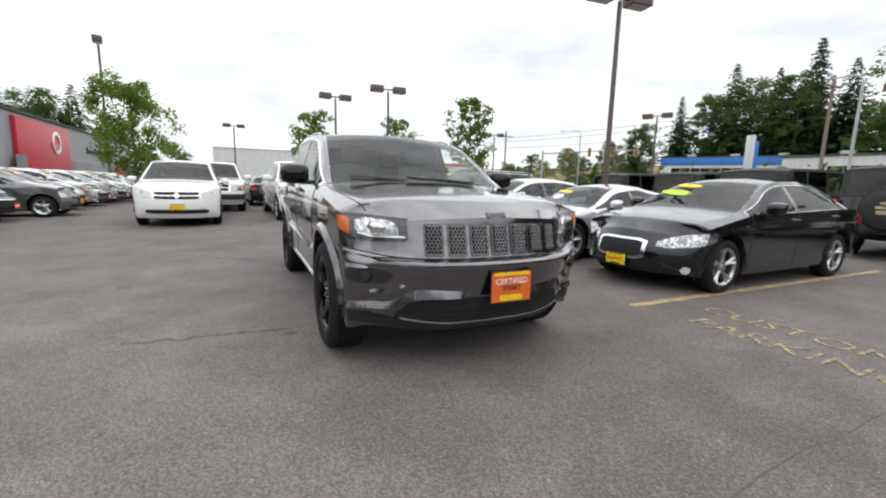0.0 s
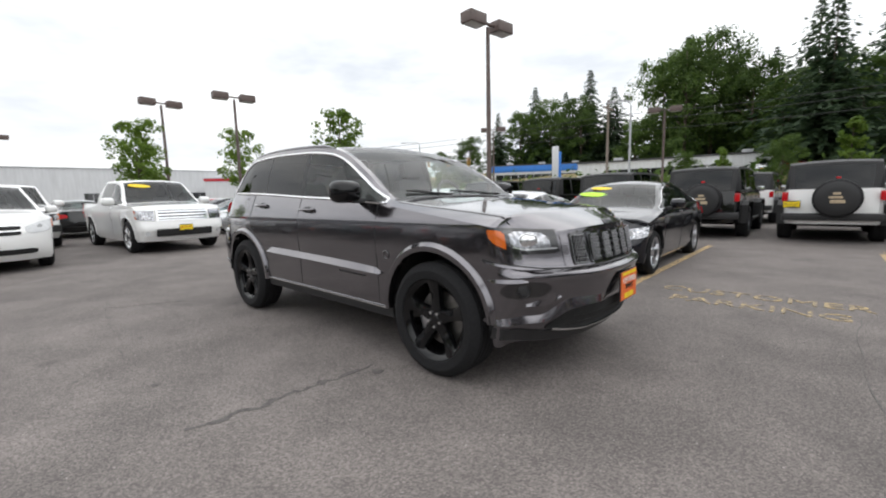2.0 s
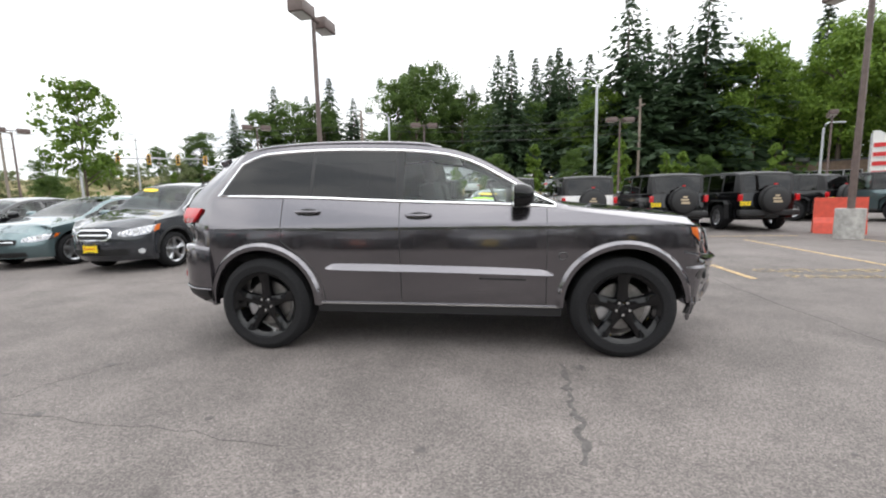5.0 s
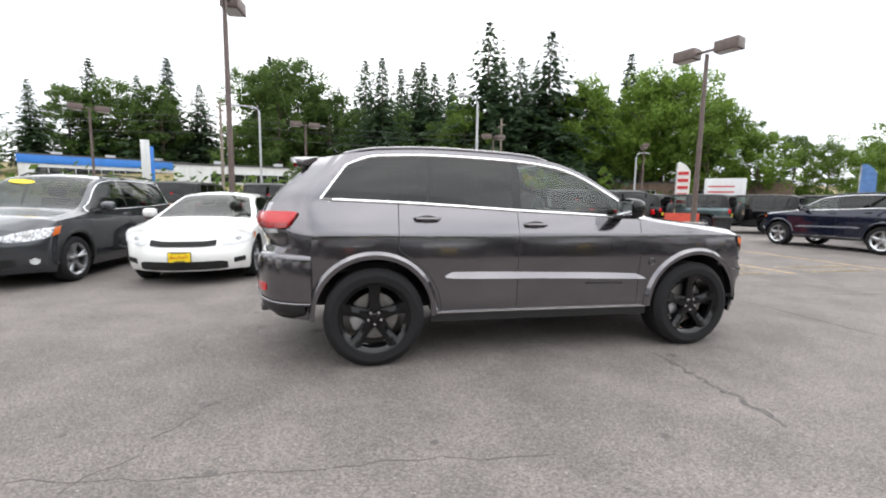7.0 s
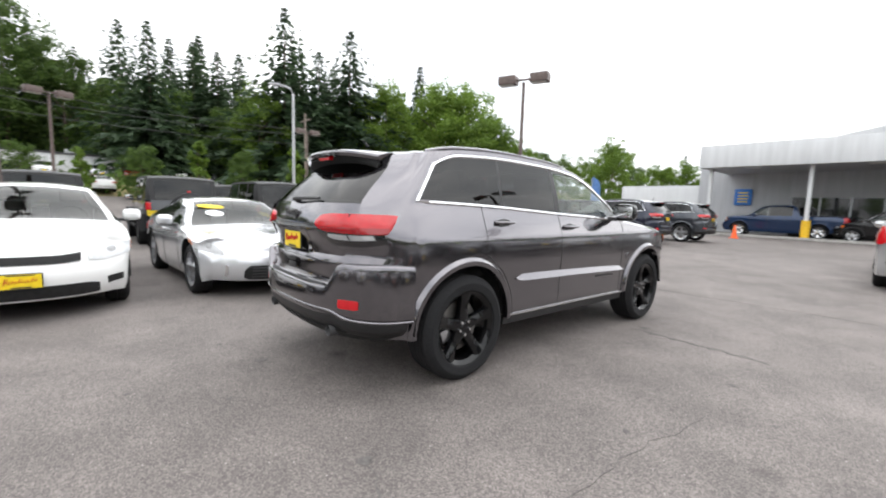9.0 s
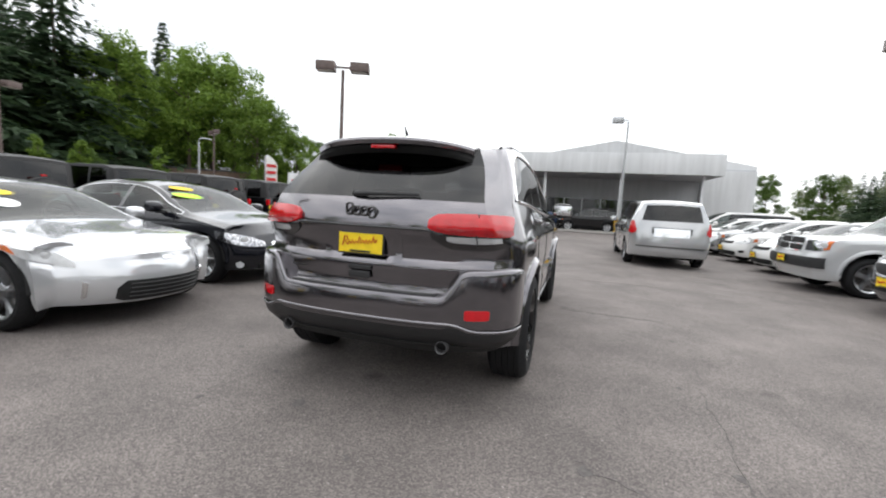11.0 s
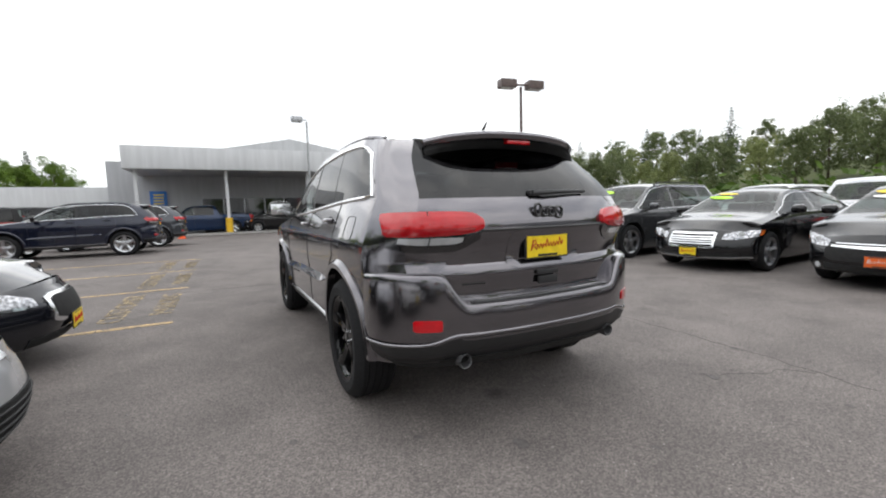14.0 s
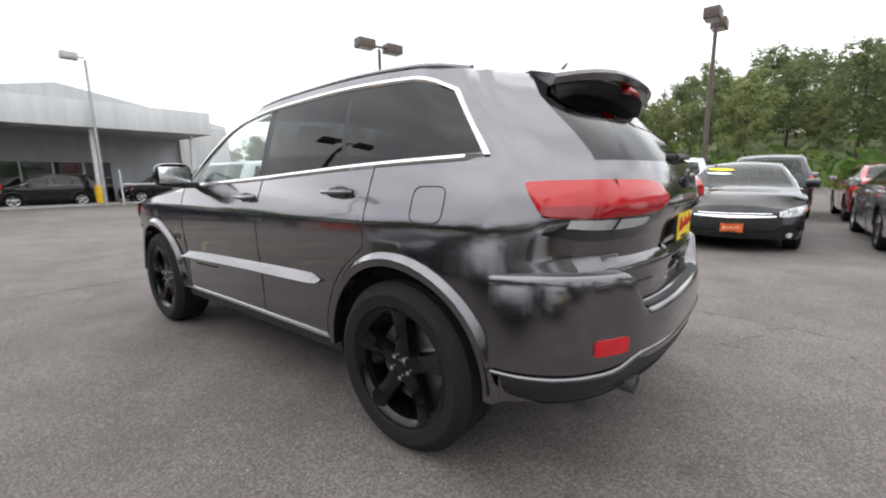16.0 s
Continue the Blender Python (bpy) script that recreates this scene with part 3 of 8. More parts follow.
# ---- wheels ----
def wheel_meshes(R, width, rim_r, spokes, material, split=False, twist=0.0, seg=30):
    w = width / 2
    prof = [(rim_r, -w * 0.8), (rim_r + 0.012, -w * 0.98), (rim_r + (R - rim_r) * 0.55, -w * 1.03), (R - 0.025, -w * 0.93), (R - 0.004, -w * 0.72)]
    if seg < 40:
        prof += [(R, -w * 0.6), (R, -0.012), (R - 0.008, -0.006), (R - 0.008, 0.006), (R, 0.012), (R, w * 0.6)]
    for k in range(5 if seg >= 40 else 0):
        c = -w * 0.62 + w * 1.24 * k / 4
        prof += [(R, c - 0.018), (R, c + 0.014), (R - 0.008, c + 0.018), (R - 0.008, c + 0.022)] if k < 4 else [(R, c - 0.014), (R, c + 0.01)]
    prof += [(R - 0.004, w * 0.72), (R - 0.025, w * 0.93), (rim_r + (R - rim_r) * 0.55, w * 1.03), (rim_r + 0.012, w * 0.98), (rim_r, w * 0.8)]
    v, f = lathe(prof, seg)
    tyre = mesh_of("tyre", v, f, TYRE, True, 30)
    # rim: barrel, lip, spokes, hub
    v, f = lathe([(rim_r - 0.004, -w * 0.8), (rim_r - 0.02, -w * 0.5), (rim_r - 0.03, w * 0.2), (rim_r - 0.028, w * 0.7), (rim_r - 0.008, w * 0.86), (rim_r + 0.004, w * 0.9), (rim_r + 0.002, w * 0.78)], seg)
    bm = bmesh.new()
    vs = [bm.verts.new(p) for p in v]
    for q in f:
        bm.faces.new([vs[i] for i in q])
    for k in range(spokes):
        a0 = 2 * math.pi * k / spokes + math.pi / 2
        for da in ((-0.16, 0.16) if split else (0.0,)):
            rows = []
            for j in range(6):
                t = j / 5
                r = 0.055 + (rim_r - 0.06) * t
                hw = (0.030 if split else 0.058) * (1 - 0.30 * math.sin(math.pi * t)) + (0.008 if not split else 0.004) * t
                a = a0 + da * t + twist * t
                yo = w * (0.62 + 0.20 * t) - 0.012 * math.sin(math.pi * t)
                dx, dz = math.cos(a), math.sin(a)
                px, pz = -dz, dx
                rows.append([(dx * r + px * e * hw, yo - d, dz * r + pz * e * hw) for e, d in ((-1, 0.03), (-0.8, 0.0), (0.0, -0.012), (0.8, 0.0), (1, 0.03), (0.6, 0.055), (-0.6, 0.055))])
            rv = [[bm.verts.new(p) for p in r] for r in rows]
            for r0, r1 in zip(rv, rv[1:]):
                for i in range(7):
                    bm.faces.new((r0[i], r0[(i + 1) % 7], r1[(i + 1) % 7], r1[i]))
    v, f = lathe([(0.0005, w * 0.74), (0.03, w * 0.74), (0.036, w * 0.70), (0.075, w * 0.66), (0.082, w * 0.5), (0.08, 0.0)], 20)
    vs = [bm.verts.new(p) for p in v]
    for q in f:
        bm.faces.new([vs[i] for i in q])
    bmesh.ops.remove_doubles(bm, verts=bm.verts, dist=0.0003)
    bmesh.ops.recalc_face_normals(bm, faces=bm.faces)
    for fc in bm.faces:
        fc.smooth = True
    for e in bm.edges:
        if len(e.link_faces) == 2 and e.calc_face_angle(0) > radians(32):
            e.smooth = False
    rim = bpy.data.meshes.new("rim")
    bm.to_mesh(rim)
    bm.free()
    rim.materials.append(material)
    # brake disc with caliper behind the spokes
    v, f = lathe([(0.07, w * 0.15), (rim_r * 0.68, w * 0.15), (rim_r * 0.68, w * 0.03), (0.07, w * 0.03)], 28)
    disc = mesh_of("brake_disc", v, f, DULL_STEEL)
    bm = bmesh.new()
    bmesh.ops.create_cone(bm, cap_ends=True, segments=6, radius1=0.0105, radius2=0.009, depth=0.022)
    nuts = bpy.data.meshes.new("wheel_nut")
    bm.to_mesh(nuts)
    bm.free()
    nuts.materials.append(CHROME)
    return tyre, rim, disc, nuts


def put_wheels(car, sh, meshes, track, spare=()):
    tyre, rim, disc, nuts = meshes
    detail = sh.p.get("fine") is not None
    for xw, turn in ((sh.wf, sh.p.get("steer", 0.0)), (sh.wr, 0.0)):
        for sgn in (1, -1):
            hub = new("wheel", tyre)
            hub.parent = car
            hub.matrix_basis = pose(xw, sgn * track, sh.p["wheel"], 0, 0, (0 if sgn > 0 else 180) + turn)
            for nm, me in (("rim", rim), ("brake_disc", disc)):
                o = new(nm, me)
                o.parent = hub
            for k in range(5 if detail else 0):
                a = 2 * math.pi * (k + 0.5) / 5 + math.pi / 2
                o = new("wheel_nut", nuts)
                o.parent = hub
                o.matrix_basis = pose(0.052 * math.cos(a), 0.092, 0.052 * math.sin(a), 90)
            if detail:
                bm = box(-0.05, 0.05, 0.012, 0.045, 0.10, 0.19, 0.012)
                o = part("brake_caliper", bm, ALLOY, hub)
                o.matrix_basis = pose(0, 0, 0, 0, -70 if sgn > 0 else 110, 0)


def put_wells(car, sh):
    """Dark wheel housings and floor pan."""
    for xw in (sh.wf, sh.wr):
        for sgn in (1, -1):
            bm = bmesh.new()
            y1 = sgn * (sh.side_y(xw, sh.zw + sh.Ra) - 0.012)
            y0 = sgn * (abs(y1) - 0.42)
            ring0, ring1 = [], []
            for k in range(17):
                a = math.pi * k / 16
                x, z = xw + (sh.Ra + 0.012) * math.cos(a), sh.zw + 0.02 + (sh.Ra + 0.012) * math.sin(a)
                ring0.append(bm.verts.new((x, y0, z)))
                ring1.append(bm.verts.new((x, y1, z)))
            for k in range(16):
                bm.faces.new((ring0[k], ring0[k + 1], ring1[k + 1], ring1[k]))
            bm.faces.new(ring0)
            part("wheel_housing", bm, UNDER, car)
    w = sh.W(0) * 0.93
    zs = sh.sill(0) + 0.015
    bm = box(sh.wr - 0.02, sh.wf + 0.02, -w + 0.28, w - 0.28, zs - 0.03, zs + 0.10, 0.02)
    box_bm(bm, sh.wr + sh.Ra, sh.wf - sh.Ra, -w, w, zs, zs + 0.08, 0.01)
    box_bm(bm, sh.xR + 0.3, sh.wr + 0.1, -w + 0.32, w - 0.32, zs + 0.02, zs + 0.2, 0.02)
    box_bm(bm, sh.wf - 0.1, sh.xF - 0.35, -w + 0.32, w - 0.32, zs + 0.0, zs + 0.15, 0.02)
    part("floor_pan", bm, UNDER, car)


def put_cabin(car, sh, xs, seat_mat=None, rows=2, wheel_side=1):
    """Seats, dashboard and steering wheel behind the glass: xs = dashboard x, first seat x, second seat x, tail x."""
    dash, s1, s2, tail = xs
    seat_mat = seat_mat or SEAT
    zb = sh.B(s1) - 0.02
    w = sh.W(0) - 0.16
    bm = box(tail, dash + 0.28, -w, w, zb - 0.45, zb - 0.38)
    part("cabin_floor", bm, UNDER, car)
    bm = box(dash - 0.12, dash + 0.30, -w, w, zb - 0.4, zb - 0.02, 0.05)
    box_bm(bm, dash - 0.10, dash + 0.05, wheel_side * 0.36 - 0.2, wheel_side * 0.36 + 0.2, zb - 0.06, zb + 0.04, 0.03)
    part("dashboard", bm, BLACK_PLASTIC, car)
    for x in [s1, s2][:rows]:
        for y in (0.36, -0.36):
            bm = box(-0.25, 0.30, -0.25, 0.25, -0.42, -0.26, 0.05)
            box_bm(bm, -0.10, 0.05, -0.24, 0.24, -0.35, 0.22, 0.055, pose(-0.25, 0, 0, 0, -14, 0))
            box_bm(bm, -0.06, 0.05, -0.13, 0.13, 0.24, 0.42, 0.045, pose(-0.25, 0, 0, 0, -12, 0))
            o = part("seat", bm, seat_mat, car)
            o.matrix_basis = pose(x, y, zb)
    pts = [(dash - 0.28 - 0.06 * math.sin(2 * math.pi * k / 20), wheel_side * 0.36 + 0.18 * math.cos(2 * math.pi * k / 20), zb + 0.02 + 0.17 * math.sin(2 * math.pi * k / 20)) for k in range(21)]
    bm = tube(pts, 0.016, 6)
    tube_bm(bm, [(dash - 0.28, wheel_side * 0.36, zb + 0.02), (dash, wheel_side * 0.36, zb - 0.08)], 0.03, 6)
    part("steering_wheel", bm, BLACK_PLASTIC, car)


def put_mirrors(car, sh, x, z, color=None, size=1.0, mat=None):
    for sgn in (1, -1):
        y = sh.side_y(x, z)
        bm = bmesh.new()
        r = bmesh.ops.create_icosphere(bm, subdivisions=3, radius=1.0)["verts"]
        for v in r:
            v.co.x = max(v.co.x, -0.35)
            v.co.y = math.copysign(abs(v.co.y) ** 0.6, v.co.y)
            v.co.z = math.copysign(abs(v.co.z) ** 0.6, v.co.z)
        bmesh.ops.transform(bm, matrix=Matrix.LocRotScale((x, sgn * (y + 0.135 * size), z + 0.085), None, (0.10 * size, 0.105 * size, 0.078 * size)), verts=r)
        m = part("door_mirror", bm, mat or PAINT, car, "", color)
        part("mirror_arm", box(x - 0.04, x + 0.05, min(sgn * (y - 0.03), sgn * (y + 0.10)), max(sgn * (y - 0.03), sgn * (y + 0.10)), z - 0.005, z + 0.035, 0.01), BLACK_PLASTIC, m)
        yy = sgn * (y + 0.135 * size)
        part("mirror_glass", box(x - 0.042 * size, x - 0.037 * size, yy - 0.088 * size, yy + 0.088 * size, z + 0.03, z + 0.145, 0.004), CHROME, m)


def put_handles(car, sh, spots, color, mat=None):
    for x, z in spots:
        for sgn in (1, -1):
            y = sh.side_y(x, z)
            bm = bmesh.new()
            pts = [(x - 0.10, sgn * (y + 0.002), z), (x - 0.085, sgn * (y + 0.03), z), (x, sgn * (y + 0.042), z), (x + 0.085, sgn * (y + 0.03), z), (x + 0.10, sgn * (y + 0.002), z)]
            tube_bm(bm, pts, 0.014, 8)
            bmesh.ops.recalc_face_normals(bm, faces=bm.faces)
            h = part("door_handle", bm, mat or PAINT, car, "", color)
            cup = sh.side_strip(sgn, [(x - 0.085, z - 0.012, z + 0.012), (x, z - 0.032, z + 0.026), (x + 0.085, z - 0.012, z + 0.012)], 0.0015, 0.004, 6)
            part("handle_recess", cup, BLACK_PLASTIC, h)


def plate(car, x, y, z, facing, field, ink=RED_INK, tilt=0.0, bars=True, w=0.31, h=0.155, rim=BLACK_PLASTIC):
    """A dealer plate: holder, coloured field and plain bars for its lettering."""
    m = pose(x, y, z, 0, tilt * facing, 0 if facing > 0 else 180)
    holder = part("plate", box(-0.006, 0.004, -w / 2, w / 2, -h / 2, h / 2, 0.004), rim, car)
    holder.matrix_basis = m
    part("plate_field", box(0.004, 0.0075, -w / 2 + 0.010, w / 2 - 0.010, -h / 2 + 0.010, h / 2 - 0.010), field, holder)
    if bars:
        # a slanting script-like scrawl
        pts = [(0.0095, 0.118, -0.028), (0.0095, 0.104, 0.028), (0.0095, 0.088, 0.026), (0.0095, 0.084, 0.008), (0.0095, 0.104, 0.000), (0.0095, 0.082, -0.024)]
        for k in range(17):
            up = (0.010, -0.012, 0.012, -0.014, 0.010, -0.010, 0.030, -0.010)[k % 8]
            pts.append((0.0095, 0.074 - k * 0.0115, up - 0.006 + 0.0008 * k))
        pts = [(x_, -y_, z_) for x_, y_, z_ in pts]
        bm = tube(pts, 0.0042, 5)
        tagged(part("lettering", bm, ink, holder), "", "", "", "stuff")
        bm = box(0.0075, 0.009, -0.07, 0.07, -h / 2 + 0.013, -h / 2 + 0.026)
        box_bm(bm, 0.0075, 0.009, -0.10, 0.10, h / 2 - 0.024, h / 2 - 0.014)
        tagged(part("small_print", bm, BLACK_INK, holder), "", "", "", "stuff")
    return holder


def arch_flare(sh, xw, sgn, a0, a1, wid=0.065, out=0.022, taper=0.5):
    rows = []
    n = 26
    for k in range(n + 1):
        a = radians(a0 + (a1 - a0) * k / n)
        rr = sh.Ra
        sec = []
        for r, o in ((rr - 0.012, -0.03), (rr - 0.012, out), (rr + wid * 0.45, out + 0.004), (rr + wid, 0.004), (rr + wid, -0.02)):
            x, z = xw + r * math.cos(a), sh.zw + 0.02 + r * math.sin(a)
            y = sh.side_y(x, max(z, sh.sill(x) + 0.02))
            sec.append((sh.xmap(x, y, z), sgn * (y + o), z))
        rows.append(sec)
    bm = bmesh.new()
    rv = [[bm.verts.new(p) for p in r] for r in rows]
    for r0, r1 in zip(rv, rv[1:]):
        for i in range(4):
            bm.faces.new((r0[i], r0[i + 1], r1[i + 1], r1[i]))
    bmesh.ops.recalc_face_normals(bm, faces=bm.faces)
    return bm


def seam_lines(car, sh, xs, z0=None):
    """Door gaps: thin dark lines let into the flank."""
    for X in xs:
        for sgn in (1, -1):
            zb = sh.bottom(X) + 0.03
            zt = sh.B(X)
            pts = []
            for k in range(9):
                z = zb + (zt - zb) * k / 8
                y = sh.side_y(X, z)
                pts.append((sh.xmap(X, y, z), sgn * (y + 0.0005), z))
            part("door_gap", tube(pts, 0.0035, 4), BLACK_INK, car)


def window_trim(sh, sgn, x0, x1, radius=0.012, mat=None, zlow=0.014, top=True):
    """Bright frame round a side glazing, from x0 (rear) to x1 (front)."""
    pts = []
    n = 30
    for k in range(n + 1):
        X = x1 + (x0 - x1) * k / n
        pts.append((X, sh.B(X) + zlow))
    up = []
    for k in range(n + 1):
        X = x0 + (x1 - x0) * k / n
        te = sh.T(X) - sh.crown(X)
        H = te - sh.B(X)
        up.append((X, te - min(sh.rail(X), 0.3 * H) + 0.006))
    return sh.side_tube(sgn, pts + (up if top else []) + ([pts[0]] if top else []), radius, 0.001)


# ---- the grey mid-size off-road SUV that the camera circles ----
SUV = dict(
    fine=(40, 80), ends=(2.37, -2.45), wb=2.915, arch=0.462, wheel=0.392, pull=(0.26, 0.17, 2.6, 3.2), bulge=0.014,
    rail=[(-1.87, 0.11), (-1.82, 0.085), (-1.74, 0.065), (-1.55, 0.055), (0.93, 0.055)],
    lean=[(-2.45, 0.0), (-2.32, 0.20), (-2.2, 0.37), (-1.95, 0.72), (-1.87, 0.74), (-1.6, 0.45), (-1.05, 0.08), (-0.6, 0.0)],
    W=[(2.37, 0.76), (2.27, 0.845), (2.12, 0.90), (1.95, 0.93), (1.4575, 0.957), (0.85, 0.945), (0.0, 0.943), (-0.9, 0.948), (-1.4575, 0.957), (-1.85, 0.938), (-2.05, 0.900), (-2.25, 0.858), (-2.45, 0.785)],
    B=[(2.37, 0.955), (2.2, 0.985), (1.9, 1.035), (1.4, 1.105), (1.05, 1.15), (0.75, 1.178), (-0.25, 1.225), (-1.2, 1.275), (-1.87, 1.295), (-2.45, 1.31)],
    T=[(2.37, 1.005), (2.27, 1.045), (2.05, 1.10), (1.5, 1.17), (1.15, 1.205), (1.0, 1.225), (0.6, 1.485), (0.28, 1.655), (0.08, 1.712), (-0.35, 1.755), (-0.9, 1.768), (-1.6, 1.745), (-2.1, 1.698), (-2.45, 1.674)],
    R=[(2.37, 0.68), (2.2, 0.76), (1.6, 0.82), (1.05, 0.84), (0.95, 0.83), (0.5, 0.775), (0.1, 0.732), (-0.8, 0.728), (-1.6, 0.728), (-1.9, 0.712), (-2.2, 0.660), (-2.45, 0.585)],
    crown=[(2.37, 0.03), (1.3, 0.035), (1.0, 0.03), (0.5, 0.05), (0.0, 0.05), (-2.0, 0.04), (-2.45, 0.04)],
    sill=[(2.37, 0.30), (2.1, 0.29), (1.92, 0.30), (1.0, 0.384), (-1.0, 0.402), (-1.92, 0.38), (-2.1, 0.385), (-2.45, 0.40)],
    g=[(0.22, 0.94), (0.36, 0.968), (0.50, 0.982), (0.62, 0.984), (0.74, 0.990), (0.86, 1.0), (0.94, 1.0), (1.03, 0.997), (1.10, 0.976), (1.2, 0.938), (1.32, 0.886)],
    front=[(0.22, 2.17), (0.30, 2.225), (0.40, 2.285), (0.50, 2.325), (0.62, 2.355), (0.725, 2.378), (0.745, 2.370), (0.768, 2.325), (0.97, 2.272), (1.02, 2.235), (1.08, 2.18)],
    rear=[(0.3, -2.23), (0.40, -2.315), (0.50, -2.352), (0.60, -2.383), (0.69, -2.402), (0.73, -2.402), (0.755, -2.360), (0.90, -2.374), (0.935, -2.348), (1.02, -2.360), (1.095, -2.398), (1.12, -2.400), (1.26, -2.350), (1.36, -2.262), (1.50, -2.095), (1.60, -1.985), (1.72, -1.93)],
    cuts=[0.98, 0.72, 0.10, -0.24, -0.31, -1.02, -1.05, -1.86, 0.93, 1.03, 0.88, -0.275],
)


def build_suv(color, rim_color, trim_label, hero=True):
    sh = Shell(SUV)
    car = new("suv")
    paint = color

    def region(kind, X, y, z, f):
        if kind == "upper" and f not in (0, 99) and -1.86 < X < 0.93:
            if -0.24 < X < 0.93:
                return "front_door_window_%s" % ("l" if y > 0 else "r")
            if -0.31 < X < -0.24:
                return "pillar_cover_%s" % ("l" if y > 0 else "r")
            if -1.02 < X < -0.31:
                return "rear_door_window_%s" % ("l" if y > 0 else "r")
            if -1.05 < X < -1.02:
                return "window_bar_%s" % ("l" if y > 0 else "r")
            return "quarter_window_%s" % ("l" if y > 0 else "r")
        if kind == "top" and 0.10 < X < 0.98 and f >= 1:
            return "windshield"
        if kind == "top" and X > 1.03 and f >= 1:
            return "bonnet"
        if kind == "top" and 0.98 < X < 1.03:
            return "cowl"
        if kind == "side" and -0.275 < X < 0.88 and z > 0.40:
            return "front_door_%s" % ("l" if y > 0 else "r")
        if kind == "side" and -1.27 < X < -0.275 and z > 0.40 and (X + 1.4575) ** 2 + (z - 0.406) ** 2 > 0.53 ** 2:
            return "rear_door_%s" % ("l" if y > 0 else "r")
        if kind == "rear":
            if z > 1.275 and f < 0.975 and z < 1.64:
                return "rear_window"
            if z > 0.755 and f < 0.90:
                return "tailgate"
            return "rear_bumper"
        if kind == "front" and z < 0.95:
            return "front_bumper"
        return "body"

    groups = sh.build(region, 0.05, 34, 9, 10, 30)
    doors = {}
    for key in sorted(groups, key=lambda k: ("window" in k, k)):
        v, f = groups[key]
        base = key[:-2] if key[-2:] in ("_l", "_r") else key
        mat, par = PAINT, car
        if "window" in key and "window_bar" not in key:
            mat = PRIVACY if ("rear" in key or "quarter" in key) else GLASS
            if "door" in key:
                par = doors.get(key.replace("_window", ""), car)
            base = "window"
            if key == "rear_window":
                par = doors.get("tailgate", car)
        elif key == "windshield":
            mat = GLASS
        elif "pillar" in key or "window_bar" in key or key == "cowl":
            mat = BLACK_PLASTIC
        me = mesh_of(base, v, f, mat, True, 40)
        doors[key] = attach(base, me, par, "", paint)
    # gaps round doors, bonnet and tailgate
    seam_lines(car, sh, (0.88, -0.275))
    for sgn in (1, -1):
        pts = []
        for k in range(16):
            z = 0.41 + (sh.B(-1.27) - 0.41) * k / 15
            dz = z - 0.406
            X = -1.4575 + math.sqrt(max(0.0, 0.535 ** 2 - dz * dz)) if dz < 0.50 else -1.27
            X = max(X, -1.27)
            y = sh.side_y(X, z)
            pts.append((X, sgn * (y + 0.0005), z))
        part("rear_door_gap", tube(pts, 0.0035, 4), BLACK_INK, car)
        pts = []
        for k in range(14):
            X = 1.05 + (2.2 - 1.05) * k / 13
            te = sh.T(X) - sh.crown(X) - 0.004
            y = sh.side_y(X, te)
            pts.append((sh.xmap(X, y, te), sgn * (y - 0.002), te))
        part("bonnet_gap", tube(pts, 0.004, 4), BLACK_INK, car)

    put_wells(car, sh)
    put_wheels(car, sh, wheel_meshes(0.392, 0.265, 0.274, 5, PAINT if not hero else RIM_BLACK, False, 0.0, 48), 0.832)
    put_cabin(car, sh, (0.78, 0.22, -0.78, -2.0), TAN_SEAT if not hero else SEAT)
    bm = bmesh.new()
    rv = [[bm.verts.new((X, sh.R(X) * 0.93 * t, sh.T(X) - sh.crown(X) * t * t - 0.035)) for t in (-1, -0.6, 0, 0.6, 1)] for X in (0.12, -0.2, -0.7, -1.2, -1.75)]
    for r0, r1 in zip(rv, rv[1:]):
        for i in range(4):
            bm.faces.new((r0[i], r0[i + 1], r1[i + 1], r1[i]))
    bmesh.ops.solidify(bm, geom=bm.faces, thickness=0.01)
    part("headlining", bm, LINING, car, "pale grey roof lining")
    # arch flares
    for xw in (sh.wf, sh.wr):
        for sgn in (1, -1):
            a0, a1 = (4, 182) if xw > 0 else (-2, 184)
            part("arch_flare", arch_flare(sh, xw, sgn, a0, a1, 0.046, 0.024), PAINT, car, "", paint)
    for sgn in (1, -1):
        # broad bright-edged rubbing strip along the doors
        part("door_moulding", sh.side_strip(sgn, [(-0.90, 0.704, 0.714), (-0.84, 0.696, 0.744), (0.0, 0.676, 0.726), (0.84, 0.652, 0.694), (0.93, 0.650, 0.664)], 0.034, 0.01, 30, 0.0, 0.002), PAINT, car, "", paint)
        part("sill_trim", sh.side_strip(sgn, [(-0.99, 0.408, 0.419), (0.0, 0.399, 0.410), (0.98, 0.389, 0.399)], 0.012, 0.01, 24), CHROME, car, "thin bright strip along the sill")
        part("sill_panel", sh.side_strip(sgn, [(-1.0, 0.33, 0.405), (1.0, 0.31, 0.388)], -0.02, 0.06, 24), BLACK_PLASTIC, car)
        part("window_surround", window_trim(sh, sgn, -1.872, 0.945, 0.0125), CHROME, car, "bright chrome frame round the side windows")
        # fuel flap on the left rear wing
        if sgn > 0:
            ring = []
            for k in range(25):
                a = 2 * math.pi * k / 24
                ring.append((-1.63 + 0.082 * math.copysign(abs(math.cos(a)) ** 0.45, math.cos(a)), 1.125 + 0.072 * math.copysign(abs(math.sin(a)) ** 0.45, math.sin(a))))
            part("fuel_flap", sh.side_tube(sgn, ring, 0.003, 0.0), BLACK_INK, car)
        # roof rail
        pts = []
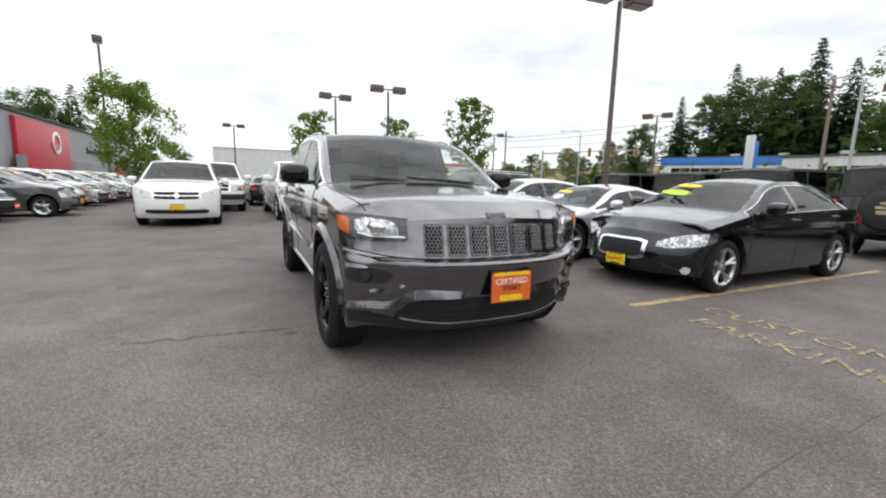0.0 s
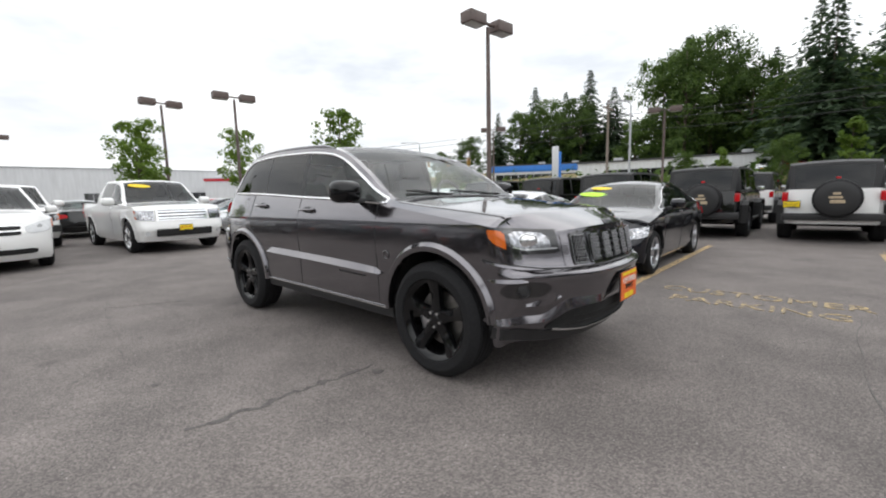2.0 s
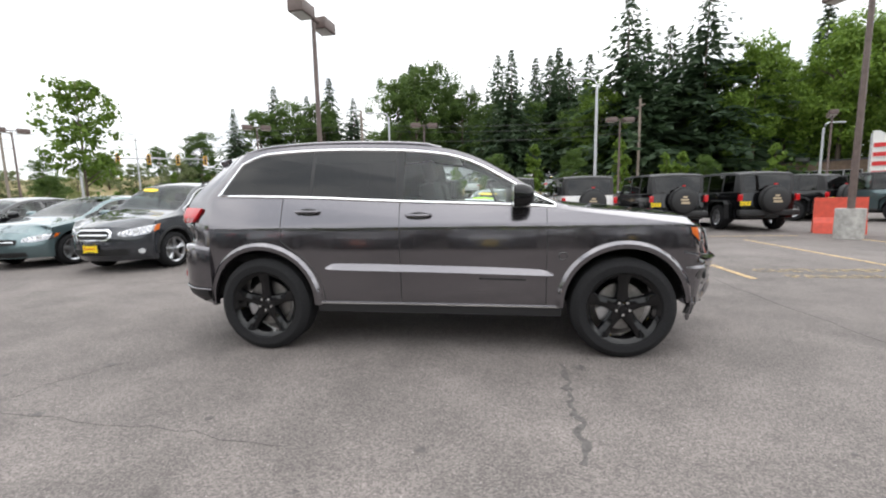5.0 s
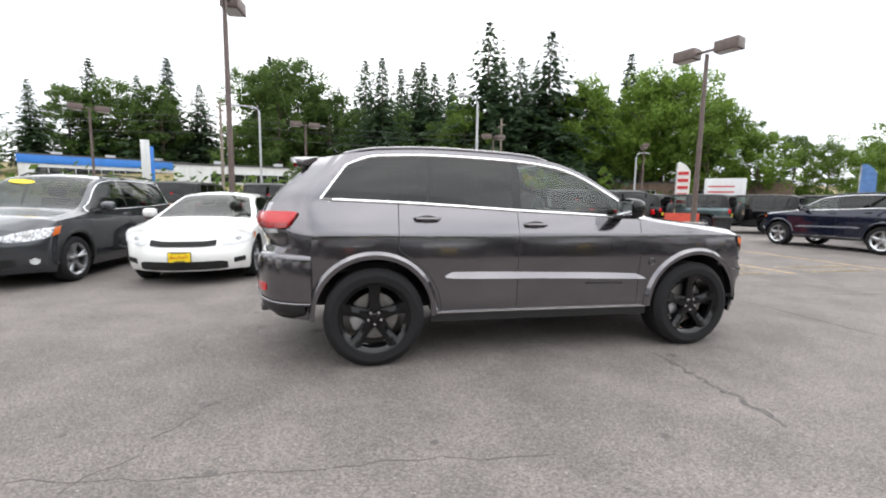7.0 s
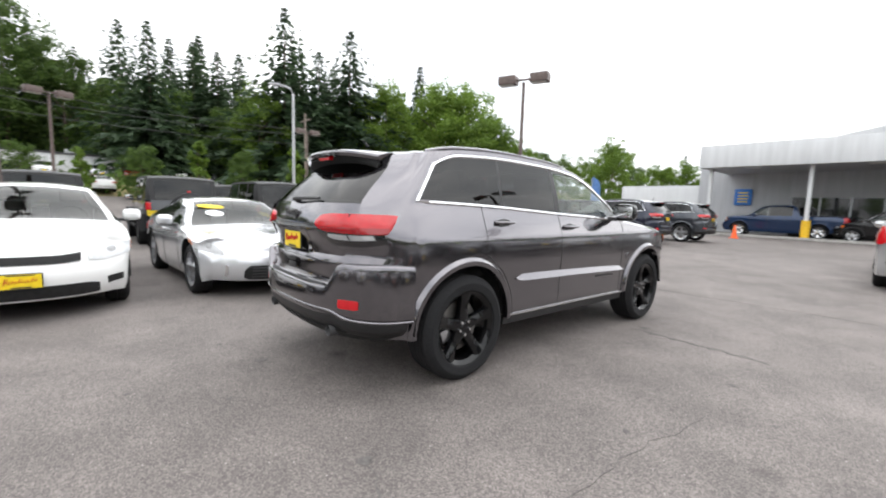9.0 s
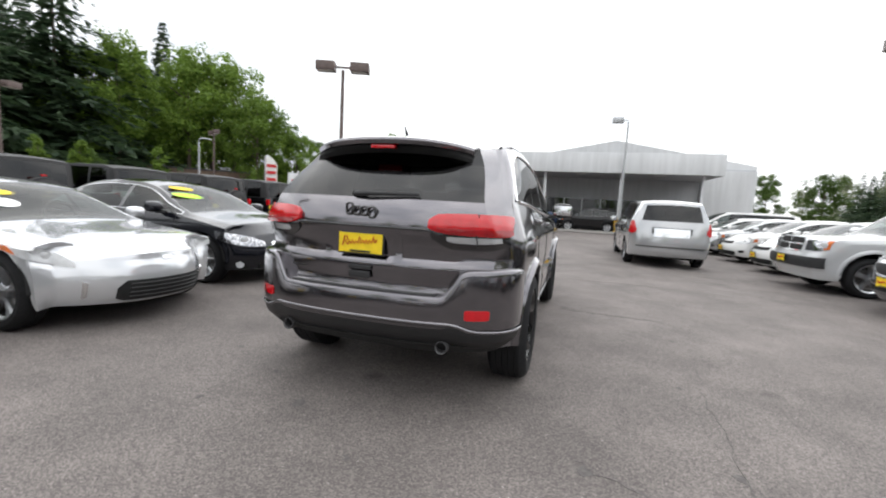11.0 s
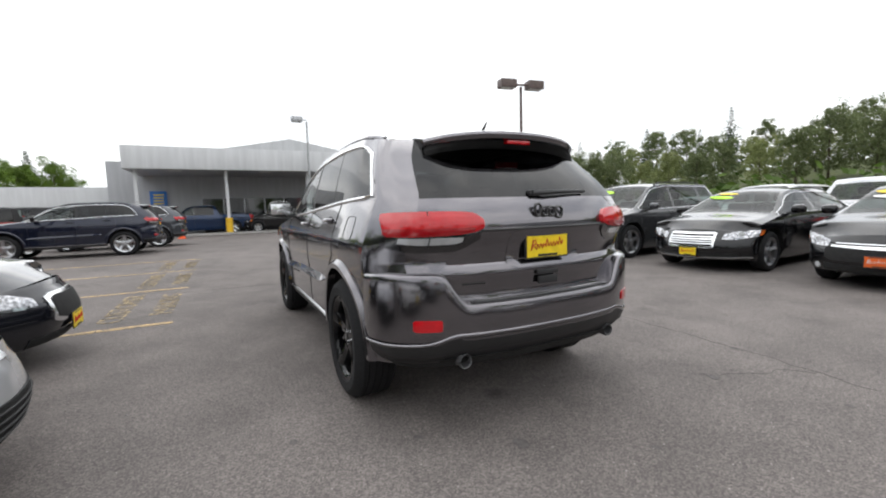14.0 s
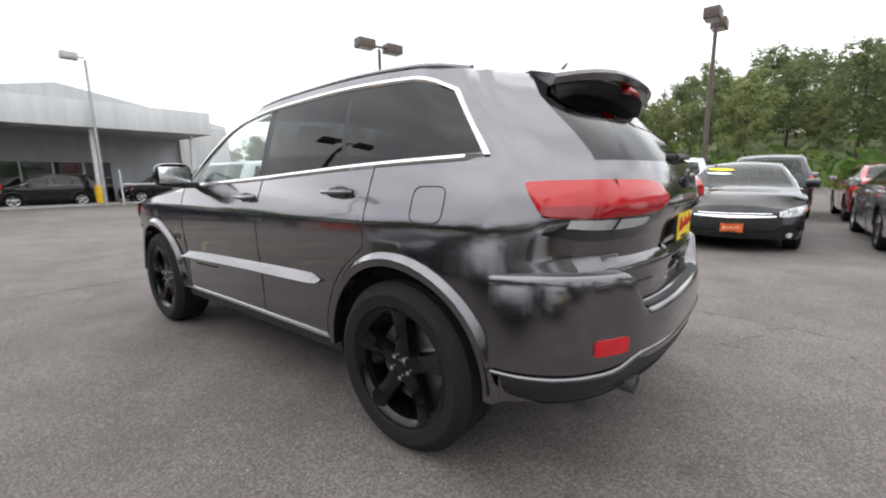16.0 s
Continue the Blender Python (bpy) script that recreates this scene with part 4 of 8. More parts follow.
        for k in range(18):
            X = 0.05 - 2.0 * k / 17
            te = sh.T(X) - sh.crown(X)
            lift = 0.012 if 0 < k < 17 else -0.004
            pts.append((sh.xmap(X, sh.R(X), te), sgn * (sh.R(X) - 0.03), te + lift + 0.004))
        part("roof_rail", tube(pts, 0.014, 8), PAINT, car, "", paint)
        # badge bars behind the front wheel and on the door
        part("door_badge", sh.side_strip(sgn, [(0.36, 0.615, 0.629), (0.72, 0.606, 0.620)], 0.004, 0.002, 6), BLACK_PLASTIC, car)
        ring = [(1.0 - 0.03 * math.cos(2 * math.pi * k / 14), 0.80 + 0.03 * math.sin(2 * math.pi * k / 14)) for k in range(15)]
        part("wing_badge", sh.side_tube(sgn, ring, 0.005, 0.002), GLOSS_BLACK, car)
    put_mirrors(car, sh, 0.66, 1.185, paint, 1.12, RIM_BLACK)
    put_handles(car, sh, ((-0.12, 1.128), (-1.045, 1.17)), paint)

    # front: slotted grille, lamps, bumper, lower intake
    part("grille_panel", sh.strip("front", [(-0.56, 0.770, 0.985), (-0.52, 0.768, 0.990), (0.52, 0.768, 0.990), (0.56, 0.770, 0.985)], 0.004, 0.02, 30), PAINT, car, "", paint)
    for k in range(7):
        u = (k - 3) * 0.1445
        slot = sh.strip("front", [(u - 0.060, 0.790, 0.958), (u - 0.052, 0.780, 0.970), (u + 0.052, 0.780, 0.970), (u + 0.060, 0.790, 0.958)], 0.015, 0.0, 8)
        sl = part("grille_slot", slot, GLOSS_BLACK, car)
        part("slot_opening", sh.strip("front", [(u - 0.047, 0.796, 0.956), (u + 0.047, 0.796, 0.956)], 0.017, 0.0, 4), UNDER, sl)
        bm = bmesh.new()
        for r in range(8):
            for c in range(4):
                uu = u - 0.035 + c * 0.0235 + (0.0117 if r % 2 else 0)
                if uu > u + 0.042:
                    continue
                z = 0.806 + r * 0.0200
                p, nn = sh.contour_at("front", z, uu)
                ctr = p + nn * 0.019
                ring = [(ctr.x, ctr.y + 0.0125 * math.cos(math.pi / 6 + i * math.pi / 3), ctr.z + 0.0125 * math.sin(math.pi / 6 + i * math.pi / 3)) for i in range(7)]
                tube_bm(bm, ring, 0.0032, 3, None, False)
        part("honeycomb", bm, MESH_SILVER, sl)
    uc = sh.u_at("front", 0.95, 1.915)
    for sgn in (1, -1):
        tab = [(0.585, 0.878, 0.992), (0.62, 0.868, 0.997), (0.78, 0.868, 1.003), (0.94, 0.880, 1.010), (uc - 0.06, 0.906, 1.020), (uc, 0.965, 1.024)]
        lamp = part("headlight", sh.strip("front", [(sgn * a, b, c) for a, b, c in tab], 0.008, 0.02, 18), GLOSS_BLACK, car, "clear headlight with a round projector lens")
        t2 = [(sgn * a, b, c) for a, b, c in ((uc - 0.105, 0.900, 0.985), (uc - 0.085, 0.908, 1.006), (uc - 0.05, 0.926, 1.012), (uc - 0.01, 0.970, 1.014))]
        part("side_marker", sh.strip("front", t2, 0.0115, 0.0, 6), AMBER_LENS, lamp, "amber side marker")
        t3 = [(sgn * a, b, c) for a, b, c in ((0.575, 0.990, 1.000), (0.78, 1.001, 1.012), (uc - 0.06, 1.018, 1.029), (uc + 0.01, 1.022, 1.031))]
        part("lamp_brow", sh.strip("front", t3, 0.0105, 0.0, 12), GLOSS_BLACK, lamp)
        t3 = [(sgn * a, b, c) for a, b, c in ((0.585, 0.869, 0.880), (0.62, 0.859, 0.870), (0.78, 0.858, 0.870), (0.94, 0.870, 0.882), (uc - 0.06, 0.895, 0.908))]
        part("lamp_sill", sh.strip("front", t3, 0.0105, 0.0, 12), GLOSS_BLACK, lamp)
        t3 = [(sgn * a, b, c) for a, b, c in ((0.64, 0.888, 0.955), (0.70, 0.884, 0.985), (uc - 0.20, 0.900, 0.996), (uc - 0.135, 0.925, 0.985))]
        part("lamp_housing", sh.strip("front", t3, 0.0105, 0.0, 12), LAMP_REFLECTOR, lamp)
        t3 = [(sgn * a, b, c) for a, b, c in ((0.60, 0.884, 0.893), (0.80, 0.882, 0.892), (uc - 0.15, 0.905, 0.914))]
        part("lamp_blade", sh.strip("front", t3, 0.0125, 0.0, 12), CHROME, lamp)
        for u, r in ((uc - 0.26, 0.046), (0.76, 0.040)):
            p, nn = sh.contour_at("front", 0.945 if u > 0.8 else 0.935, sgn * u)
            v, f = lathe([(0.0005, 0.010), (r * 0.6, 0.008), (r * 0.85, 0.002), (r, 0.004), (r * 1.08, 0.0), (r * 1.08, -0.02)], 24)
            rot = nn.to_track_quat("Y", "Z").to_matrix().to_4x4()
            o = attach("projector", mesh_of("projector", v, f, CLEAR_LENS if u > 0.8 else CHROME), lamp)
            o.matrix_basis = Matrix.Translation(p + nn * 0.010) @ rot
        # fog lamp in a dark recess under a bright facet
        t4 = [(sgn * a, b, c) for a, b, c in ((0.70, 0.645, 0.665), (0.75, 0.605, 0.690), (0.90, 0.600, 0.702), (0.98, 0.615, 0.695), (1.02, 0.640, 0.665))]
        rec = part("fog_recess", sh.strip("front", t4, 0.003, 0.01, 12), GLOSS_BLACK, car)
        p, nn = sh.contour_at("front", 0.65, sgn * 0.88)
        v, f = lathe([(0.0005, 0.006), (0.03, 0.005), (0.036, 0.0), (0.040, 0.006), (0.044, 0.0), (0.044, -0.02)], 24)
        o = attach("fog_lamp", mesh_of("fog_lamp", v, f, BLACK_PLASTIC), rec)
        o.matrix_basis = Matrix.Translation(p + nn * 0.006) @ nn.to_track_quat("Y", "Z").to_matrix().to_4x4()
        t4 = [(sgn * a, b, c) for a, b, c in ((0.86, 0.702, 0.706), (0.92, 0.700, 0.722), (1.06, 0.700, 0.722), (1.12, 0.706, 0.712))]
        part("fog_brow", sh.strip("front", t4, 0.010, 0.01, 10, 0.0, 0.0, spline([(0.5, 1.0), (0.98, 1.0), (1.12, 0.1)])), PAINT, car, "", paint)
        t4 = [(sgn * a, b, c) for a, b, c in ((0.62, 0.595, 0.600), (0.68, 0.560, 0.620), (0.74, 0.545, 0.588), (0.84, 0.545, 0.560))]
        part("fog_blade", sh.strip("front", t4, 0.010, 0.01, 10, 0.0, 0.0), PAINT, car, "", paint)
        # sculpted wing: a bright bar that runs down and out to the corner
        t5 = [(sgn * a, b, c) for a, b, c in ((0.20, 0.520, 0.560), (0.44, 0.520, 0.575), (0.54, 0.510, 0.578), (0.64, 0.460, 0.530), (0.73, 0.440, 0.485), (0.98, 0.438, 0.480), (1.10, 0.455, 0.475))]
        part("bumper_wing", sh.strip("front", t5, 0.028, 0.01, 22, 0.0, 0.002, spline([(0.2, 0.2), (0.30, 1.0), (0.8, 1.0), (1.1, 0.1)])), PAINT, car, "", paint)
    part("upper_bumper_lip", sh.strip("front", [(-uc - 0.05, 0.820, 0.836), (-uc + 0.12, 0.785, 0.803), (-0.72, 0.748, 0.770), (-0.4, 0.735, 0.760), (0.4, 0.735, 0.760), (0.72, 0.748, 0.770), (uc - 0.12, 0.785, 0.803), (uc + 0.05, 0.820, 0.836)], 0.015, 0.01, 50, 0.0, 0.004, spline([(0.0, 1.0), (uc - 0.25, 1.0), (uc - 0.05, 0.4), (uc + 0.05, 0.12)])), PAINT, car, "", paint)
    part("lip_gap", sh.strip("front", [(-uc - 0.05, 0.837, 0.841), (-uc + 0.12, 0.804, 0.809), (-0.72, 0.771, 0.776), (-0.4, 0.761, 0.766), (0.4, 0.761, 0.766), (0.72, 0.771, 0.776), (uc - 0.12, 0.804, 0.809), (uc + 0.05, 0.837, 0.841)], 0.006, 0.01, 50), BLACK_INK, car)
    part("lower_grille", sh.strip("front", [(-0.66, 0.385, 0.40), (-0.56, 0.362, 0.49), (-0.45, 0.350, 0.515), (0.45, 0.350, 0.515), (0.56, 0.362, 0.49), (0.66, 0.385, 0.40)], 0.006, 0.02, 30), UNDER, car)
    for z in (0.40, 0.45):
        pts = [tuple(sh.contour_at("front", z, -0.5 + k * 0.1)[0] + sh.contour_at("front", z, -0.5 + k * 0.1)[1] * 0.008) for k in range(11)]
        part("intake_slat", tube(pts, 0.004, 5), UNDER, car)
    part("chin_trim", sh.strip("front", [(-0.62, 0.376, 0.392), (-0.55, 0.366, 0.380), (-0.3, 0.338, 0.352), (0.3, 0.338, 0.352), (0.55, 0.366, 0.380), (0.62, 0.376, 0.392)], 0.026, 0.02, 30), CHROME, car, "thin bright strip under the front bumper")
    part("chin", sh.strip("front", [(-1.02, 0.355, 0.425), (-0.66, 0.30, 0.37), (-0.3, 0.285, 0.335), (0.3, 0.285, 0.335), (0.66, 0.30, 0.37), (1.02, 0.355, 0.425)], 0.008, 0.02, 30), BLACK_PLASTIC, car)
    # bonnet badge: plain raised dark pieces
    bm = bmesh.new()
    for k, (w, h) in enumerate(((0.030, 0.040), (0.032, 0.030), (0.032, 0.030), (0.034, 0.036))):
        box_bm(bm, -0.004, 0.006, -w / 2 - 0.057 + k * 0.038, w / 2 - 0.057 + k * 0.038, -h / 2, h / 2, 0.003)
    o = part("bonnet_badge", bm, GLOSS_BLACK, car)
    o.matrix_basis = pose(sh.front_x(0, 1.02) + 0.012, 0, 1.022, 0, -38, 0)
    # wipers
    for y0, y1 in ((0.55, -0.1), (-0.15, -0.62)):
        X0, X1 = 0.97, 0.90
        part("wiper", tube([(X0, y0, sh.T(X0) + 0.0), ((X0 + X1) / 2, (y0 + y1) / 2, sh.T((X0 + X1) / 2) + 0.004), (X1, y1, sh.T(X1) + 0.002)], 0.009, 6), BLACK_PLASTIC, car)

    # plan of the rear bumper: a rounded super-ellipse from the middle to the wheel arch
    cos_sin = [(math.cos(math.pi / 2 * k / 90), math.sin(math.pi / 2 * k / 90)) for k in range(91)]
    plan = [(-1.925 - 0.505 * max(0.0, c_) ** (2 / 2.6), 0.934 * max(0.0, s_) ** (2 / 2.6)) for c_, s_ in cos_sin]
    arc = [0.0]
    for (x0, y0), (x1, y1) in zip(plan, plan[1:]):
        arc.append(arc[-1] + math.hypot(x1 - x0, y1 - y0))
    b_end = arc[-1] - 0.005
    plan_x, plan_y = [p[0] for p in plan], [p[1] for p in plan]

    def bumper_at(u, z):
        sg, u = (1 if u >= 0 else -1), abs(u)
        x, y = np.interp(u, arc, plan_x), np.interp(u, arc, plan_y)
        x1, y1 = np.interp(u + 0.03, arc, plan_x), np.interp(u + 0.03, arc, plan_y)
        x0, y0 = np.interp(max(0.0, u - 0.03), arc, plan_x), np.interp(max(0.0, u - 0.03), arc, plan_y)
        if u < 0.03:
            x0, y0 = x1, -y1
        n_ = Vector((-(y1 - y0), (x1 - x0), 0)).normalized()
        return Vector((x, sg * y, z)), Vector((n_.x, sg * n_.y, 0))

    def bumper_piece(name, table, material, n, profile, label="", color=None):
        """A moulding on the bumper: table of (distance, lower z, upper z), profile of (height share, outward)."""
        lo, hi = spline([(a, b) for a, b, _ in table]), spline([(a, c) for a, _, c in table])
        u0, u1 = min(a for a, _, _ in table), max(a for a, _, _ in table)
        bm = bmesh.new()
        rows = []
        for k in range(n + 1):
            u = u0 + (u1 - u0) * k / n
            row = []
            for q, o_ in profile:
                p, nn = bumper_at(u, lo(u) + (hi(u) - lo(u)) * q)
                row.append(bm.verts.new(p + nn * o_))
            rows.append(row)
        for r0, r1 in zip(rows, rows[1:]):
            for i in range(len(profile) - 1):
                bm.faces.new((r0[i], r0[i + 1], r1[i + 1], r1[i]))
        bm.faces.new(rows[0])
        bm.faces.new(rows[-1][::-1])
        bmesh.ops.recalc_face_normals(bm, faces=bm.faces)
        return part(name, bm, material, car, label, color, True, 50.0)

    # rear: wrap-round lamps, shade strip under the tailgate edge, plate, spoiler, bumper
    for sgn in (1, -1):
        ue = sh.u_at("rear", 1.15, -2.045)
        full = [(0.425, 1.128, 1.172), (0.47, 1.108, 1.205), (0.56, 1.095, 1.214), (0.70, 1.090, 1.217), (ue - 0.10, 1.088, 1.216), (ue - 0.045, 1.094, 1.214), (ue - 0.015, 1.125, 1.212), (ue, 1.165, 1.208)]
        lamp = part("tail_light", sh.strip("rear", [(sgn * a, b, c) for a, b, c in full], 0.020, 0.02, 26, 0.006), RED_LENS, car, "large red wrap-round tail light")
        low = [(0.53, 1.056, 1.080), (0.58, 1.046, 1.081), (0.70, 1.044, 1.081), (ue - 0.13, 1.054, 1.082)]
        part("reversing_lamp", sh.strip("rear", [(sgn * a, b, c) for a, b, c in low], 0.013, 0.02, 16), CLEAR_LENS, lamp)
        band = [(0.475, 1.114, 1.132), (0.56, 1.100, 1.130), (0.70, 1.096, 1.130), (ue - 0.10, 1.094, 1.130), (ue - 0.03, 1.100, 1.130)]
        part("lamp_band", sh.strip("rear", [(sgn * a, b, c) for a, b, c in band], 0.0275, 0.0, 20), DEEP_RED, lamp)
        rim_ = [(0.44, 1.070, 1.11), (0.50, 1.030, 1.09), (0.56, 1.006, 1.09), (0.74, 1.004, 1.09), (ue - 0.06, 1.030, 1.092)]
        part("lamp_bezel", sh.strip("rear", [(sgn * a, b, c) for a, b, c in rim_], 0.010, 0.02, 16), GLOSS_BLACK, lamp)
        p = [sh.contour_at("rear", z, sgn * 0.70) for z in (1.03, 1.08, 1.15, 1.217)]
        part("lamp_gap", tube([tuple(a + b * 0.023) for a, b in p], 0.004, 4), BLACK_INK, lamp)
        bumper_piece("bumper_reflector", [(sgn * a, b, c) for a, b, c in ((0.665, 0.612, 0.660), (0.68, 0.606, 0.666), (0.80, 0.606, 0.666), (0.815, 0.612, 0.660))], RED_LENS, 10, ((0.0, -0.01), (0.0, 0.008), (0.5, 0.010), (1.0, 0.008), (1.0, -0.01)), "red reflector in the rear bumper")
        v, f = lathe([(0.036, -0.10), (0.044, -0.10), (0.047, 0.0), (0.043, 0.012), (0.036, 0.006), (0.034, -0.08), (0.0005, -0.08)], 24)
        o = attach("exhaust_tip", mesh_of("exhaust_tip", v, f, GREY_PLASTIC), car, "round dark metal exhaust tip")
        o.matrix_basis = pose(-2.345, sgn * 0.53, 0.428, 0, 0, 90) @ Matrix.Scale(0.85, 4)
    full_ = lambda half: [(-a, b, c) for a, b, c in half[:0:-1]] + half
    # painted cover with a shelf on top that rises at the corners
    bumper_piece("bumper_cover", full_([(0.0, 0.53, 0.735), (0.50, 0.53, 0.735), (0.535, 0.53, 0.742), (0.60, 0.53, 0.82), (0.645, 0.525, 0.882), (0.70, 0.52, 0.897), (0.95, 0.515, 0.900), (b_end, 0.50, 0.885)]), PAINT, 150,
                 ((0.0, -0.05), (0.0, -0.012), (0.12, 0.0), (0.30, 0.003), (0.55, 0.005), (0.80, 0.003), (0.90, -0.001), (0.96, -0.004), (0.985, -0.010), (1.0, -0.022), (1.0, -0.085)), "", paint)
    bumper_piece("bumper_line", full_([(0.0, 0.566, 0.588), (0.57, 0.566, 0.588), (0.63, 0.556, 0.578), (0.70, 0.532, 0.554), (0.76, 0.526, 0.544), (b_end - 0.01, 0.510, 0.524)]), PAINT, 120,
                 ((0.0, -0.02), (0.0, 0.004), (0.25, 0.008), (0.60, 0.0085), (0.85, 0.006), (1.0, 0.002)), "", paint)
    # body-coloured panel, given black plastic to paint in the shade under the bumper
    bumper_piece("rear_valance", full_([(0.0, 0.44, 0.566), (0.57, 0.44, 0.566), (0.63, 0.435, 0.556), (0.70, 0.425, 0.532), (b_end - 0.05, 0.41, 0.510)]), BLACK_PLASTIC, 100,
                 ((0.0, -0.13), (0.0, -0.060), (0.35, -0.028), (0.40, -0.020), (1.0, 0.002)))
    bumper_piece("rear_skirt", full_([(0.0, 0.385, 0.442), (0.6, 0.385, 0.442), (b_end - 0.08, 0.38, 0.425)]), UNDER, 60, ((0.0, -0.16), (0.0, -0.10), (1.0, -0.046), (1.0, -0.12)))
    rows = []
    bm = bmesh.new()
    for i in range(25):
        uu = -0.50 + 1.0 / 24 * i
        p, nn = bumper_at(uu, 0.735)
        rows.append([bm.verts.new(p + nn * o_ + Vector((0, 0, h_))) for o_, h_ in ((-0.020, -0.006), (-0.022, 0.004), (-0.05, 0.006), (-0.085, 0.007), (-0.085, -0.02))])
    for r0, r1 in zip(rows, rows[1:]):
        for i in range(4):
            bm.faces.new((r0[i], r0[i + 1], r1[i + 1], r1[i]))
    bmesh.ops.recalc_face_normals(bm, faces=bm.faces)
    pd = part("step_pad", bm, BLACK_PLASTIC, car, "ribbed black step pad on the bumper")
    for k in range(4):
        pts = [tuple(bumper_at(-0.48 + 0.096 * i, 0.735)[0] + bumper_at(-0.48 + 0.096 * i, 0.735)[1] * (-0.028 - 0.012 * k) + Vector((0, 0, 0.007))) for i in range(11)]
        part("pad_rib", tube(pts, 0.003, 4), GREY_PLASTIC, pd)
    part("plate_recess", sh.strip("rear", [(-0.26, 0.92, 1.09), (-0.20, 0.90, 1.105), (0.20, 0.90, 1.105), (0.26, 0.92, 1.09)], 0.002, 0.0, 14), PAINT, car, "", paint)
    # shading under the tailgate edge, laid on as a gloss black strip
    part("tailgate_strip", sh.strip("rear", [(-0.43, 1.105, 1.120), (0.43, 1.105, 1.120)], 0.010, 0.0, 20, 0.002), GLOSS_BLACK, car)
    bm = box(-0.008, 0.006, -0.075, 0.075, -0.012, 0.012, 0.004)
    box_bm(bm, -0.008, 0.003, -0.07, 0.07, -0.065, -0.022, 0.004)
    o = part("tailgate_latch", bm, BLACK_PLASTIC, car)
    o.matrix_basis = pose(sh.rear_x(0, 0.85) - 0.012, 0, 0.862, 0, 0, 0)
    bm = bmesh.new()
    for k, (w, h, dz) in enumerate(((0.040, 0.066, 0.006), (0.044, 0.048, -0.004), (0.044, 0.048, -0.004), (0.046, 0.062, -0.010))):
        ring = [((-0.075 + k * 0.050) * 1.0 + w / 2 * math.copysign(abs(math.cos(2 * math.pi * i / 12)) ** 0.6, math.cos(2 * math.pi * i / 12)), dz + h / 2 * math.copysign(abs(math.sin(2 * math.pi * i / 12)) ** 0.6, math.sin(2 * math.pi * i / 12))) for i in range(13)]
        tube_bm(bm, [(0, -a, b) for a, b in ring], 0.009, 6, None, False)
    o = part("tailgate_badge", bm, GLOSS_BLACK, car, "raised gloss black badge shapes")
    o.matrix_basis = pose(sh.rear_x(0, 1.2) - 0.012, 0, 1.205, 0, 0, 0)
    part("small_badge", sh.strip("rear", [(0.40, 0.828, 0.836), (0.53, 0.828, 0.836)], 0.004, 0.0, 4), BLACK_PLASTIC, car)
    # roof spoiler: the roof runs on over the glass and turns down at the tips
    rows, under = [], []
    for k in range(25):
        t = -1 + 2 * k / 24
        y = 0.57 * t
        zt = 1.682 - 0.030 * t * t - 0.018 * t ** 4
        xe = -2.160 + 0.050 * t * t + 0.110 * t ** 4
        lowz = zt - 0.05
        rows.append([(-1.80, y * 1.03, 1.674 - 0.042 * t * t), (-1.90, y * 1.02, 1.692 - 0.046 * t * t), (xe + 0.03, y, zt - 0.004), (xe + 0.006, y, zt - 0.012), (xe, y, zt - 0.026), (xe + 0.015, y * 0.995, lowz), (xe + 0.05, y * 0.985, lowz - 0.01), (sh.rear_x(y * 0.97, lowz - 0.01) + 0.02, y * 0.97, lowz - 0.01)])
        zi = zt - 0.105
        yi = y * 0.985
        under.append([(xe + 0.012, yi, zt - 0.030), (xe + 0.030, yi, zt - 0.040), (0.55 * xe + 0.45 * sh.rear_x(yi, zi), yi, zt - 0.075), (sh.rear_x(yi, zi) - 0.006, yi, zi), (sh.rear_x(yi, zi) + 0.03, yi, zi + 0.01)])
    for nm, rr_, mt, pr in (("roof_spoiler", rows, PAINT, None), ("spoiler_underside", under, UNDER, 1)):
        bm = bmesh.new()
        rv = [[bm.verts.new(p) for p in r] for r in rr_]
        for r0, r1 in zip(rv, rv[1:]):
            for i in range(len(r0) - 1):
                bm.faces.new((r0[i], r0[i + 1], r1[i + 1], r1[i]))
        bm.faces.new(rv[0])
        bm.faces.new(rv[-1][::-1])
        bmesh.ops.recalc_face_normals(bm, faces=bm.faces)
        o = part(nm, bm, mt, car if pr is None else sp, "", paint)
        if pr is None:
            sp = o
    part("high_brake_lamp", box(-2.138, -2.10, -0.085, 0.085, 1.602, 1.624, 0.004), RED_LENS, sp)
    # rear wiper
    bm = tube([(-2.340, 0.07, 1.302), (-2.352, -0.02, 1.306), (-2.345, -0.14, 1.310), (-2.325, -0.34, 1.312)], 0.017, 8, 0.010)
    box_bm(bm, -2.345, -2.30, 0.02, 0.09, 1.288, 1.318, 0.010)
    part("rear_wiper", bm, BLACK_PLASTIC, car)
    part("aerial", tube([(-1.75, 0, 1.75), (-1.80, 0, 1.80)], 0.012, 6, 0.004), BLACK_PLASTIC, car)
    return car, sh


